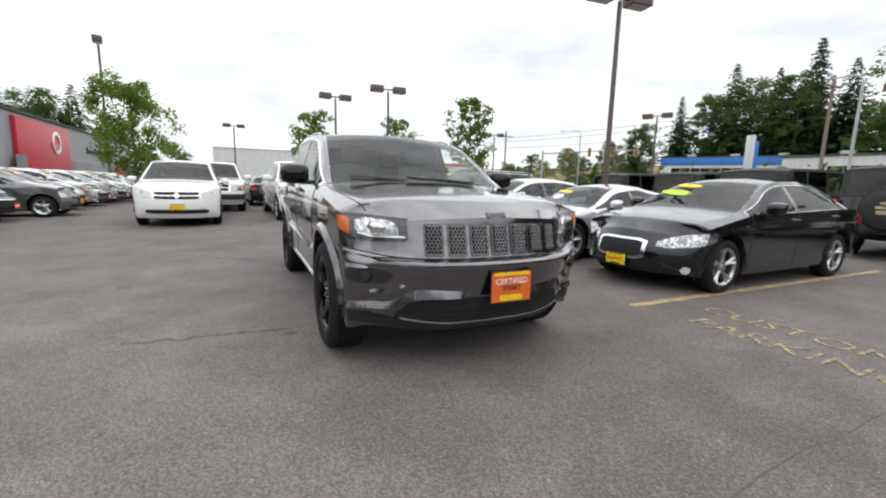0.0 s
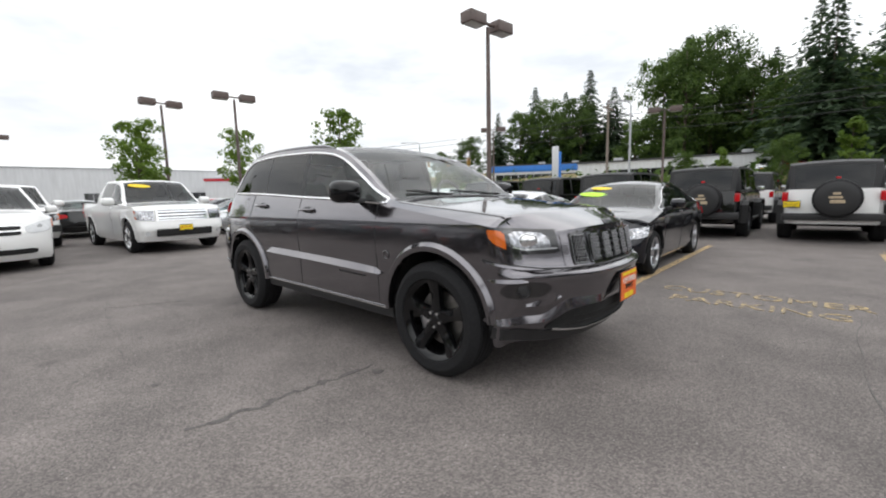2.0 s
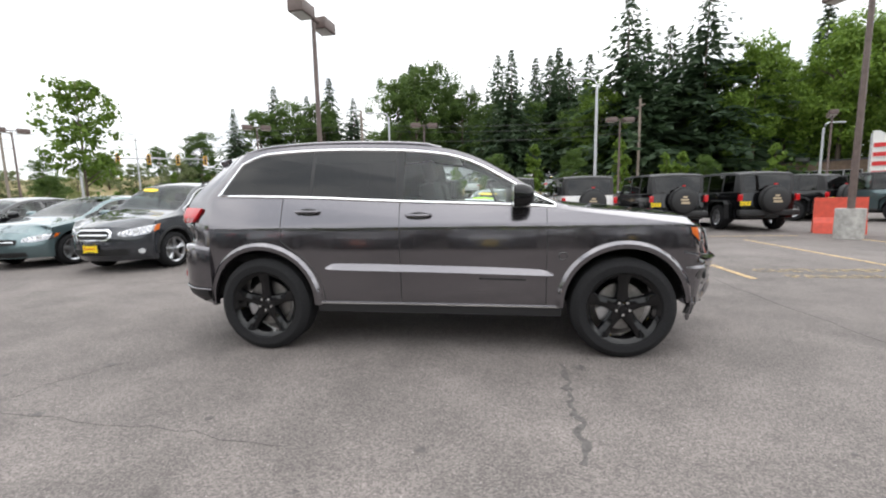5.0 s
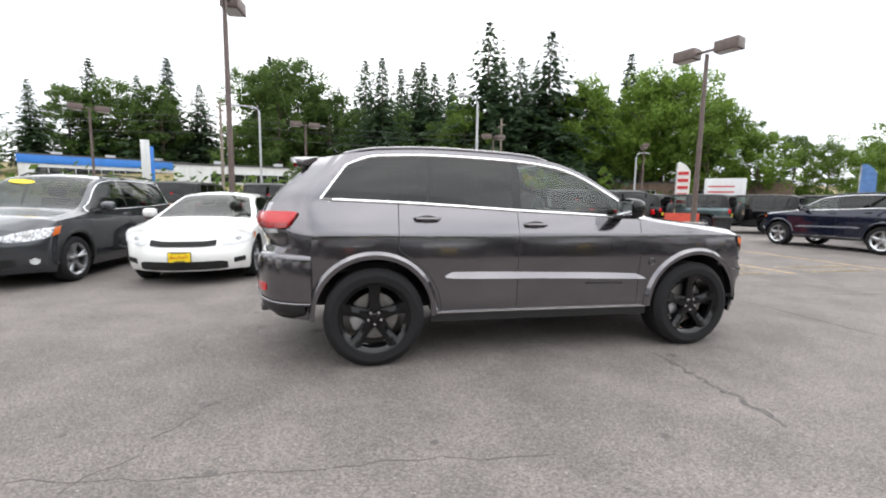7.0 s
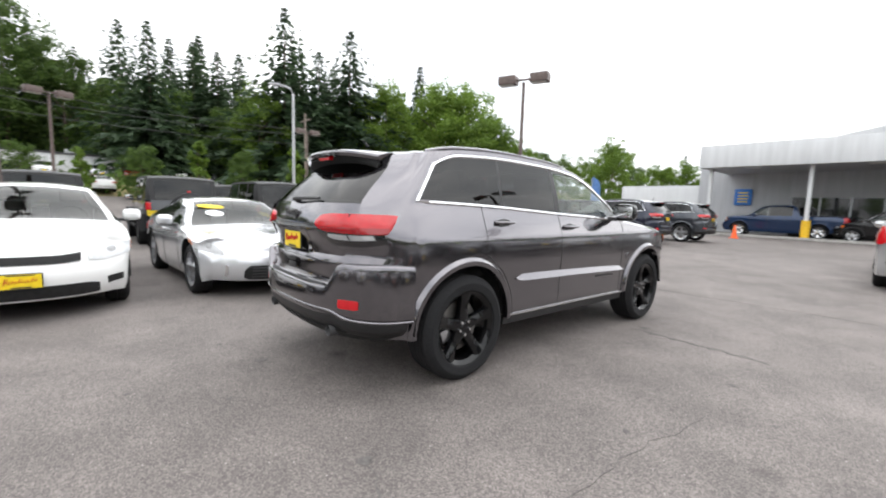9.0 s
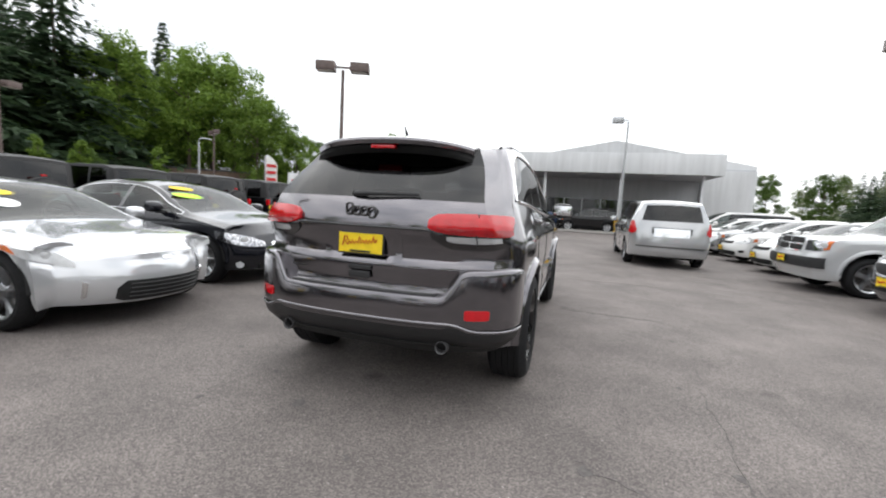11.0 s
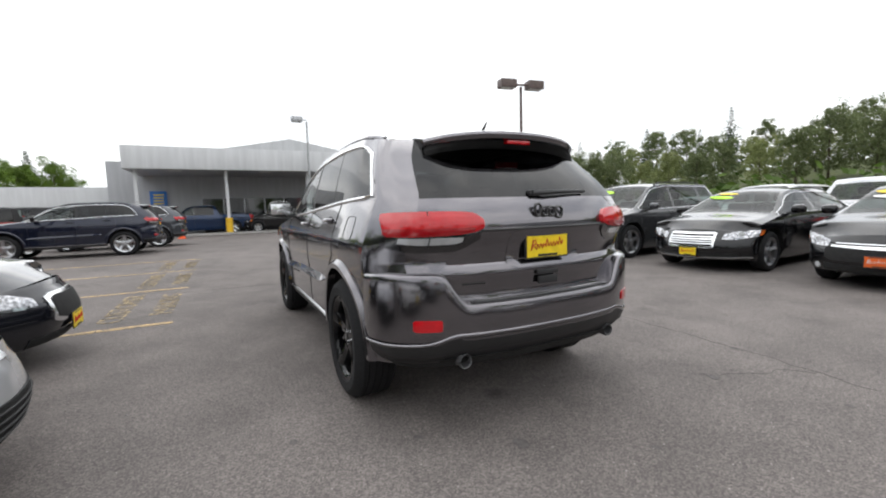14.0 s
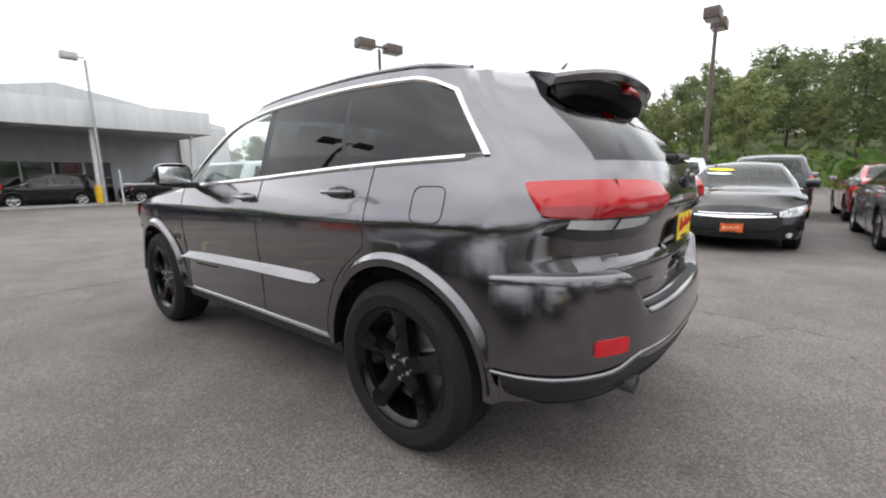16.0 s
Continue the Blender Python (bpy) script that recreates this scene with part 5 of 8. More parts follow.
GREY_METAL = (0.150, 0.143, 0.155, 0.95)
suv, suv_shell = build_suv(GREY_METAL, None, "")
tagged(suv, "dark metallic grey SUV with black five-spoke wheels, parked alone on asphalt", "car")
rear_plate = plate(suv, suv_shell.rear_x(0, 1.015) - 0.02, 0.0, 1.015, -1, YELLOW, RED_INK, 0)
front_plate = plate(suv, suv_shell.fx(0.60) + 0.035, 0.05, 0.585, 1, ORANGE, BLACK_INK, 0, False, 0.31, 0.21, GLOSS_BLACK)
for body, size, z, mat_ in (("CERTIFIED", 0.052, 0.035, WHITE_INK), ("SMART", 0.046, -0.008, BLACK_INK)):
    me = text_mesh(body, size, 0.0012)
    me.materials.append(mat_)
    o = attach("lettering", me, front_plate)
    o.matrix_basis = Matrix.Translation((0.010, 0, z)) @ Euler((math.pi / 2, 0, math.pi / 2)).to_matrix().to_4x4()
bm = box(0.0075, 0.0095, -0.13, 0.13, 0.072, 0.092)
box_bm(bm, 0.0075, 0.0095, -0.085, 0.085, -0.088, -0.052)
part("dealer_strip", bm, YELLOW, front_plate)


# ---- other vehicles on the lot ----
def shape(kind, L, W, H, wb, fo, wheel, gap=0.17):
    """Tables for a body of a kind: sedan, coupe, crossover, van, pickup, boxy."""
    F, Rr = wb / 2 + fo, wb / 2 + fo - L
    w = W / 2
    if kind in ("sedan", "coupe"):
        lo = kind == "coupe"
        c = F - (1.30 if lo else 1.12)
        wt = c - (0.85 if lo else 0.88)
        rt = Rr + (1.25 if lo else 1.22)
        rb = Rr + (0.22 if lo else 0.52)
        T = [(F, 0.50 * H), (F - 0.12, 0.545 * H), (F - 0.5, 0.61 * H), (c, 0.685 * H), (wt, 0.955 * H), (wt - 0.3, 0.99 * H), ((wt + rt) / 2 - 0.1, H), (rt, 0.965 * H), (rb, (0.80 if lo else 0.755) * H), (Rr + 0.12, (0.74 if lo else 0.735) * H), (Rr, 0.71 * H)]
        B = [(F, 0.46 * H), (F - 0.25, 0.52 * H), (c, 0.635 * H), (c - 0.25, 0.655 * H), (0, 0.665 * H), (rb, 0.70 * H), (Rr, 0.665 * H)]
        Rt = [(F, w * 0.60), (F - 0.2, w * 0.76), (c, w * 0.86), (wt, w * 0.66), (0, w * 0.64), (rt, w * 0.62), (rb, w * 0.72), (Rr, w * 0.70)]
        fr = [(0.15, F - 0.14), (0.28, F - 0.03), (0.42, F), (0.55, F - 0.03), (0.66, F - 0.10), (0.75, F - 0.22), (0.9, F - 0.3)]
        re = [(0.2, Rr + 0.10), (0.35, Rr + 0.02), (0.55, Rr), (0.75, Rr + 0.03), (0.95, Rr + 0.07), (1.1, Rr + 0.10)]
        win, shield, back = (rb + (0.36 if lo else 0.28), c - 0.10), (wt + 0.02, c - 0.02), (rb + 0.02, rt - 0.02)
        cr = [(F, 0.03), (c, 0.03), (wt, 0.05), (rt, 0.05), (rb, 0.03), (Rr, 0.02)]
    elif kind in ("crossover", "van", "boxy"):
        bx, vn = kind == "boxy", kind == "van"
        c = F - (1.22 if bx else 1.02 if vn else 1.12)
        wt = c - (0.30 if bx else 0.95 if vn else 0.85)
        hood = 0.60 if bx else 0.60 if vn else 0.62
        T = [(F, (0.54 if bx or vn else 0.50) * H), (F - 0.12, (0.575 if bx else 0.585 if vn else 0.54) * H), (F - 0.5, (0.595 if bx else 0.63 if vn else 0.585) * H), (c, (0.63 if bx else 0.68 if vn else 0.655) * H), (wt, 0.965 * H), (wt - 0.35, 0.995 * H), (-0.5, H), (Rr + 0.5, 0.985 * H), (Rr, 0.95 * H)]
        B = [(F, (0.50 if bx or vn else 0.46) * H), (F - 0.3, (0.56 if bx or vn else 0.53) * H), (c, (0.61 if bx else 0.60) * H), (c - 0.25, (0.62 if bx else 0.62) * H), (-0.5, (0.63 if bx else 0.64) * H), (Rr, (0.64 if bx else 0.68) * H)]
        Rt = [(F, w * 0.66), (F - 0.2, w * (0.70 if bx else 0.80)), (c, w * (0.82 if bx else 0.88)), (wt, w * (0.80 if bx else 0.72)), (-0.5, w * (0.80 if bx else 0.72)), (Rr, w * (0.79 if bx else 0.68))]
        fr = [(0.2, F - 0.14), (0.35, F - 0.03), (0.5, F), (0.68, F - 0.02), (0.8, F - 0.08), (0.92, F - 0.18), (1.1, F - 0.26)] if not bx else [(0.3, F - 0.1), (0.45, F), (0.65, F), (0.7, F - 0.10), (1.05, F - 0.13), (1.2, F - 0.15)]
        top_in = 0.10 if bx else 0.16 if vn else 0.40
        re = [(0.25, Rr + 0.10), (0.40, Rr + 0.01), (0.6, Rr), (0.62 * H, Rr + 0.05), (0.8 * H, Rr + 0.06 + top_in * 0.4), (0.97 * H, Rr + 0.06 + top_in)]
        win, shield, back = (Rr + (0.30 if bx else 0.42), c - (0.06 if bx else 0.14)), (wt + 0.02, c - 0.02), None
        cr = [(F, 0.03), (c, 0.03), (wt, 0.045), (Rr, 0.035)]
    else:
        c = F - 1.28
        wt = c - 0.82
        cab = wt - 1.45
        T = [(F, 0.56 * H), (F - 0.12, 0.60 * H), (c, 0.66 * H), (wt, 0.955 * H), (wt - 0.3, 0.985 * H), (cab + 0.25, H), (cab, 0.965 * H), (cab - 0.22, 0.70 * H), (cab - 0.25, 0.668 * H), (Rr, 0.675 * H)]
        B = [(F, 0.51 * H), (F - 0.3, 0.58 * H), (c, 0.625 * H), (cab, 0.64 * H), (cab - 0.24, 0.645 * H), (Rr, 0.655 * H)]
        Rt = [(F, w * 0.74), (F - 0.2, w * 0.84), (c, w * 0.88), (wt, w * 0.74), (cab, w * 0.73), (cab - 0.22, w * 0.94), (Rr, w * 0.94)]
        fr = [(0.3, F - 0.10), (0.45, F - 0.01), (0.62, F), (0.78, F - 0.05), (1.0, F - 0.09), (1.15, F - 0.14)]
        re = [(0.4, Rr + 0.05), (0.6, Rr), (1.3, Rr)]
        win, shield, back = (cab + 0.10, c - 0.12), (wt + 0.02, c - 0.02), None
        cr = [(F, 0.03), (c, 0.04), (wt, 0.05), (cab, 0.05), (cab - 0.22, 0.015), (Rr, 0.012)]
    sz = gap + 0.02
    end_w = 0.88 if kind in ("boxy", "pickup") else 0.78
    spec = dict(ends=(F, Rr), wb=wb, arch=wheel + (0.085 if kind in ("boxy", "pickup") else 0.055), wheel=wheel, rail=0.06,
                pull=(0.10, 0.05, 2.4, 2.6) if kind in ("boxy", "pickup") else (0.42, 0.20, 2.3, 2.6) if kind == "coupe" else (0.28, 0.16, 2.4, 2.6),
                W=[(F, w * end_w), (F - 0.12, w * (end_w + 0.10 if end_w < 0.85 else 0.94)), (F - 0.35, w * 0.965), (wb / 2, w), (0, w * 0.985), (-wb / 2, w), (Rr + 0.35, w * 0.97), (Rr + 0.12, w * 0.93), (Rr, w * 0.86)],
                B=B, T=T, R=Rt, crown=cr, sill=[(F, sz + 0.03), (0, sz), (Rr, sz + 0.10)],
                g=[(sz, 0.93), (sz + 0.12, 0.97), (0.36 * H, 0.985), (0.46 * H, 1.0), (0.56 * H, 1.0), (0.64 * H, 0.965), (0.72 * H, 0.94)] if kind != "boxy" else [(sz, 0.86), (0.36 * H, 0.90), (0.55 * H, 0.90), (0.64 * H, 0.885)],
                front=fr, rear=re, cuts=[], kind=kind)
    spec["win"], spec["shield"], spec["back"] = win, shield, back
    spec["pillars"] = [c - 0.14 - (win[1] - win[0]) * t for t in ((0.44,) if kind == "coupe" else (0.40, 0.76) if kind in ("crossover", "van") else (0.45,) if kind in ("pickup",) else (0.42, 0.74) if kind == "boxy" else (0.44, 0.86))]
    spec["cuts"] = sorted([win[0], win[1], shield[0], shield[1]] + [p + d for p in spec["pillars"] for d in (-0.035, 0.035)] + (list(back) if back else []) + ([cab - 0.235, cab - 0.02] if kind == "pickup" else []))
    spec["cowl_x"], spec["H"], spec["w"] = c, H, w
    return spec


def build_car(kind, L, W, H, wb, fo, wheel, color, label, category, rim=None, spokes=5, split=False, look_of="plain", plate_field=YELLOW, tags=(), privacy=False, gap=0.17, roof=None, rear_plate_field=None, lamp_amber=True):
    spec = shape(kind, L, W, H, wb, fo, wheel, gap)
    sh = Shell(spec)
    name = {"pickup": "pickup_truck", "van": "minivan", "boxy": "offroader", "crossover": "suv", "coupe": "coupe_car"}.get(kind, "sedan_car")
    if kind == "boxy":
        name = "offroader"
    car = new(name)
    w0, w1 = spec["win"]
    s0, s1 = spec["shield"]
    F, Rr, w, c = spec["ends"][0], spec["ends"][1], spec["w"], spec["cowl_x"]

    def region(k, X, y, z, f):
        if k == "upper" and f not in (0, 99) and w0 < X < w1:
            for i, p in enumerate(spec["pillars"]):
                if p - 0.035 < X < p + 0.035:
                    return "pillar_cover%d_%s" % (i, "l" if y > 0 else "r")
            i = sum(X < p for p in spec["pillars"])
            return "window%d_%s" % (i, "l" if y > 0 else "r")
        if k == "top" and f >= 1 and s0 < X < s1:
            return "windshield"
        if k == "top" and f >= 1 and spec["back"] and spec["back"][0] < X < spec["back"][1]:
            return "rear_window"
        if kind == "pickup" and k == "top" and f >= 1:
            if c - 2.27 - 0.235 < X < c - 2.27 - 0.02:
                return "rear_window"
            if Rr + 0.08 < X < c - 2.55:
                return "bed_cover"
        if k == "rear" and kind in ("crossover", "van", "boxy") and f < (0.8 if kind == "boxy" else 0.9) and 0.67 * H < z < 0.90 * H:
            return "rear_window"
        if roof is not None and (k in ("top", "upper") and X < c - 0.06 or k == "rear" and z > 0.62 * H):
            return "hard_top"
        return "body"

    for key, (v, f) in sorted(sh.build(region, 0.10, 10, 7, 8, 14).items()):
        mat, base = PAINT, key
        if "window" in key:
            base = "window"
            mat = PRIVACY if privacy and not key.startswith("window0") else CAR_GLASS
        elif key == "windshield":
            mat = CAR_GLASS
        elif key.startswith("pillar_cover"):
            base = "pillar_cover"
            mat = GLOSS_BLACK if roof is None else roof
        elif key == "hard_top":
            mat = roof
        elif key == "bed_cover":
            mat = BLACK_PLASTIC
        attach(base, mesh_of(base, v, f, mat, True, 42), car, "", color)
    seam_lines(car, sh, [spec["cowl_x"] - 0.16] + [p for p in spec["pillars"] if p > -wb / 2 + 0.25])
    put_wells(car, sh)
    put_wheels(car, sh, wheel_meshes(wheel, 0.22 if kind not in ("boxy", "pickup") else 0.27, wheel * (0.70 if kind not in ("boxy",) else 0.60), spokes, rim or ALLOY, split), w - 0.135)
    put_cabin(car, sh, (c - 0.45, c - 1.15, c - 2.0, max(Rr + 0.5, c - 2.6)), SEAT, 1 if kind in ("coupe", "pickup") else 2)
    put_mirrors(car, sh, c - 0.42, sh.B(c - 0.42) + 0.0, color, 1.35 if kind == "pickup" else 1.0, BLACK_PLASTIC if kind in ("boxy",) else PAINT)
    if kind != "boxy":
        put_handles(car, sh, [(p - 0.02 + 0.14, sh.B(p) - 0.085) for p in spec["pillars"][:1]] + ([(spec["pillars"][1] + 0.12, sh.B(spec["pillars"][1]) - 0.085)] if len(spec["pillars"]) > 1 and kind != "van" else []), color)
    h = H

    def fstrip(nm, tab, mat, par=None, proud=0.012, both=True, lab="", mid=0.0):
        out = []
        for sg in ((1, -1) if both else (1,)):
            out.append(part(nm, sh.strip("front", [(sg * a, b, t) for a, b, t in tab], proud, 0.02, None, mid), mat, par or car, lab, color))
        return out

    def rstrip(nm, tab, mat, par=None, proud=0.012, both=True, lab=""):
        out = []
        for sg in ((1, -1) if both else (1,)):
            out.append(part(nm, sh.strip("rear", [(sg * a, b, t) for a, b, t in tab], proud, 0.02), mat, par or car, lab, color))
        return out

    ew = sh.side_y(F, 0.4 * H)
    # front face by look
    if look_of == "spindle":      # dark saloon with a shield grille in a bright frame
        fstrip("grille_frame", [(-0.36, 0.40, 0.60), (-0.24, 0.37, 0.625), (0.24, 0.37, 0.625), (0.36, 0.40, 0.60)], CHROME, None, 0.010, False)
        fstrip("grille", [(-0.31, 0.425, 0.58), (-0.22, 0.40, 0.60), (0.22, 0.40, 0.60), (0.31, 0.425, 0.58)], UNDER, None, 0.016, False)
        fstrip("lower_intake", [(-0.55, 0.22, 0.29), (0.55, 0.22, 0.29)], UNDER, None, 0.006, False)
        lamps = [(0.46, 0.55, 0.61), (0.60, 0.54, 0.67), (0.85, 0.57, 0.72), (1.10, 0.65, 0.75)]
        fog = True
    elif look_of == "sport":
        fstrip("grille", [(-0.46, 0.27, 0.36), (-0.38, 0.24, 0.43), (0.38, 0.24, 0.43), (0.46, 0.27, 0.36)], UNDER, None, 0.006, False)
        for z in (0.28, 0.32, 0.36, 0.40):
            part("grille_bar", tube([tuple(sh.contour_at("front", z, -0.36 + k * 0.09)[0] + sh.contour_at("front", z, -0.36 + k * 0.09)[1] * 0.012) for k in range(9)], 0.006, 5), BLACK_PLASTIC, car)
        fstrip("badge", [(-0.05, 0.60, 0.63), (0.05, 0.60, 0.63)], CHROME, None, 0.012, False)
        lamps = [(0.72, 0.56, 0.60), (0.80, 0.57, 0.68), (1.00, 0.63, 0.74), (1.30, 0.71, 0.76)]
        fstrip("daylight_lamp", [(0.66, 0.30, 0.42), (0.70, 0.28, 0.44)], CHROME, None, 0.012)
        fog = False
    elif look_of == "compact":    # white compact: slim dark grille, dark lower mouth
        fstrip("grille", [(-0.45, 0.60, 0.68), (-0.25, 0.585, 0.66), (0.25, 0.585, 0.66), (0.45, 0.60, 0.68)], UNDER, None, 0.012, False)
        fstrip("lower_intake", [(-0.62, 0.25, 0.35), (-0.5, 0.24, 0.37), (0.5, 0.24, 0.37), (0.62, 0.25, 0.35)], UNDER, None, 0.008, False)
        fstrip("fog_recess", [(0.72, 0.32, 0.40), (0.90, 0.35, 0.42)], UNDER, None, 0.008)
        lamps = [(0.52, 0.60, 0.66), (0.66, 0.59, 0.71), (0.90, 0.63, 0.76), (1.12, 0.70, 0.79)]
        fog = False
    elif look_of == "limo":       # black saloon with an upright bright grille
        g_ = fstrip("grille_frame", [(-0.40, 0.44, 0.68), (-0.34, 0.42, 0.70), (0.34, 0.42, 0.70), (0.40, 0.44, 0.68)], CHROME, None, 0.012, False)[0]
        fstrip("grille_mesh", [(-0.36, 0.46, 0.66), (0.36, 0.46, 0.66)], UNDER, g_, 0.018, False)
        for z in (0.50, 0.54, 0.58, 0.62):
            fstrip("grille_slat", [(-0.36, z - 0.010, z + 0.010), (0.36, z - 0.010, z + 0.010)], CHROME, g_, 0.026, False)
        fstrip("bumper_trim", [(-0.95, 0.265, 0.28), (-0.5, 0.245, 0.26), (0.5, 0.245, 0.26), (0.95, 0.265, 0.28)], CHROME, None, 0.014, False)
        fstrip("lower_intake", [(-0.75, 0.28, 0.35), (0.75, 0.28, 0.35)], UNDER, None, 0.006, False)
        lamps = [(0.50, 0.58, 0.66), (0.64, 0.57, 0.70), (0.90, 0.61, 0.73), (1.10, 0.66, 0.74)]
        fog = False
    elif look_of == "cross":      # wide dark mouth with a bright bar
        fstrip("mouth", [(-0.66, 0.42, 0.60), (-0.55, 0.38, 0.62), (0.55, 0.38, 0.62), (0.66, 0.42, 0.60)], UNDER, None, 0.006, False)
        fstrip("grille_bar", [(-0.56, 0.565, 0.59), (0, 0.55, 0.59), (0.56, 0.565, 0.59)], CHROME, None, 0.016, False)
        fstrip("grille_bar", [(-0.50, 0.61, 0.622), (0.50, 0.61, 0.622)], CHROME, None, 0.012, False)
        fstrip("lower_intake", [(-0.68, 0.24, 0.33), (0.68, 0.24, 0.33)], UNDER, None, 0.006, False)
        lamps = [(0.60, 0.57, 0.64), (0.72, 0.56, 0.68), (0.92, 0.59, 0.73), (1.12, 0.66, 0.76)]
        fog = True
    elif look_of == "hexagon":    # crossover with a six-sided bright-edged grille
        g_ = fstrip("grille_frame", [(-0.36, 0.66, 0.74), (-0.28, 0.60, 0.80), (0.28, 0.60, 0.80), (0.36, 0.66, 0.74)], CHROME, None, 0.012, False)[0]
        fstrip("grille_mesh", [(-0.32, 0.67, 0.73), (-0.26, 0.625, 0.775), (0.26, 0.625, 0.775), (0.32, 0.67, 0.73)], UNDER, g_, 0.018, False)
        fstrip("grille_wing", [(-0.30, 0.69, 0.715), (0.30, 0.69, 0.715)], CHROME, g_, 0.024, False)
        fstrip("lower_intake", [(-0.6, 0.33, 0.44), (0.6, 0.33, 0.44)], UNDER, None, 0.008, False)
        lamps = [(0.46, 0.68, 0.74), (0.60, 0.66, 0.79), (0.86, 0.69, 0.84), (1.08, 0.76, 0.88)]
        fog = True
    elif look_of == "beak":       # grey crossover with a pointed bright grille
        g_ = fstrip("grille_frame", [(-0.50, 0.70, 0.80), (-0.3, 0.60, 0.82), (0, 0.56, 0.82), (0.3, 0.60, 0.82), (0.50, 0.70, 0.80)], CHROME, None, 0.012, False)[0]
        fstrip("grille_mesh", [(-0.42, 0.72, 0.76), (-0.25, 0.64, 0.77), (0, 0.60, 0.77), (0.25, 0.64, 0.77), (0.42, 0.72, 0.76)], UNDER, g_, 0.018, False)
        fstrip("lower_intake", [(-0.66, 0.36, 0.50), (0.66, 0.36, 0.50)], UNDER, None, 0.008, False)
        fstrip("bumper_trim", [(-0.80, 0.44, 0.46), (0.80, 0.44, 0.46)], CHROME, None, 0.014, False)
        lamps = [(0.56, 0.72, 0.78), (0.70, 0.71, 0.81), (0.92, 0.74, 0.84), (1.15, 0.79, 0.86)]
        fog = True
    elif look_of == "crosshair":  # van: four-part dark grille in bright bars
        for sg in (1, -1):
            for za, zb in ((0.70, 0.775), (0.80, 0.875)):
                gg = part("grille", sh.strip("front", [(sg * 0.03, za, zb), (sg * 0.40, za + 0.004, zb), (sg * 0.48, za + 0.012, zb)], 0.010, 0.02), UNDER, car)
                part("grille_edge", sh.strip("front", [(sg * 0.03, zb - 0.006, zb + 0.008), (sg * 0.48, zb - 0.006, zb + 0.008)], 0.016, 0.02), CHROME, gg)
        fstrip("badge", [(-0.05, 0.745, 0.83), (0.05, 0.745, 0.83)], CHROME, None, 0.018, False)
        fstrip("lower_intake", [(-0.72, 0.36, 0.42), (-0.6, 0.34, 0.44), (0.6, 0.34, 0.44), (0.72, 0.36, 0.42)], UNDER, None, 0.008, False)
        lamps = [(0.56, 0.74, 0.85), (0.70, 0.72, 0.89), (0.95, 0.76, 0.96), (1.08, 0.84, 1.0)]
        fog = False
    elif look_of == "truck":      # tall pickup face: barred bright grille, heavy bumper
        g_ = fstrip("grille_frame", [(-0.58, 0.80, 1.09), (0.58, 0.80, 1.09)], CHROME, None, 0.014, False)[0]
        fstrip("grille_mesh", [(-0.54, 0.83, 1.06), (0.54, 0.83, 1.06)], UNDER, g_, 0.020, False)
        for z in (0.87, 0.945, 1.02):
            fstrip("grille_bar", [(-0.54, z - 0.022, z + 0.022), (0.54, z - 0.022, z + 0.022)], CHROME, g_, 0.032, False)
        fstrip("bumper", [(-1.04, 0.58, 0.76), (-0.9, 0.56, 0.78), (0.9, 0.56, 0.78), (1.04, 0.58, 0.76)], PAINT, None, 0.05, False)
        fstrip("lower_intake", [(-0.62, 0.42, 0.60), (0.62, 0.42, 0.60)], UNDER, None, 0.056, False)
        lamps = [(0.62, 0.80, 1.05), (0.92, 0.82, 1.06), (1.06, 0.86, 1.06)]
        fog = True
    elif look_of == "cross_bar":        # pickup with a cross in its grille and dark bumper
        g_ = fstrip("grille_frame", [(-0.46, 0.76, 1.06), (0.46, 0.76, 1.06)], CHROME, None, 0.012, False)[0]
        for sg in (1, -1):
            for za, zb in ((0.79, 0.895), (0.925, 1.035)):
                part("grille_mesh", sh.strip("front", [(sg * 0.03, za, zb), (sg * 0.42, za, zb)], 0.018, 0.02), UNDER, g_)
        fstrip("bumper", [(-0.98, 0.48, 0.68), (0.98, 0.48, 0.68)], BLACK_PLASTIC, None, 0.05, False)
        lamps = [(0.52, 0.80, 1.00), (0.80, 0.80, 1.01), (0.98, 0.84, 1.01)]
        fog = False
    elif look_of == "small":
        fstrip("lower_intake", [(-0.5, 0.26, 0.36), (0.5, 0.26, 0.36)], UNDER, None, 0.008, False)
        fstrip("grille", [(-0.40, 0.52, 0.58), (0.40, 0.52, 0.58)], UNDER, None, 0.008, False)
        lamps = [(0.52, 0.56, 0.66), (0.68, 0.55, 0.71), (0.88, 0.60, 0.73)]
        fog = False
    else:
        k_ = H / 1.45
        fstrip("grille", [(-0.46, 0.50 * k_, 0.58 * k_), (-0.3, 0.48 * k_, 0.60 * k_), (0.3, 0.48 * k_, 0.60 * k_), (0.46, 0.50 * k_, 0.58 * k_)], UNDER, None, 0.010, False)
        fstrip("grille_bar", [(-0.42, 0.535 * k_, 0.555 * k_), (0.42, 0.535 * k_, 0.555 * k_)], CHROME, None, 0.016, False)
        fstrip("lower_intake", [(-0.6, 0.25 * k_, 0.34 * k_), (0.6, 0.25 * k_, 0.34 * k_)], UNDER, None, 0.008, False)
        lamps = [(0.54, 0.54 * k_, 0.61 * k_), (0.68, 0.53 * k_, 0.65 * k_), (0.92, 0.57 * k_, 0.69 * k_), (1.08, 0.63 * k_, 0.70 * k_)]
        fog = False
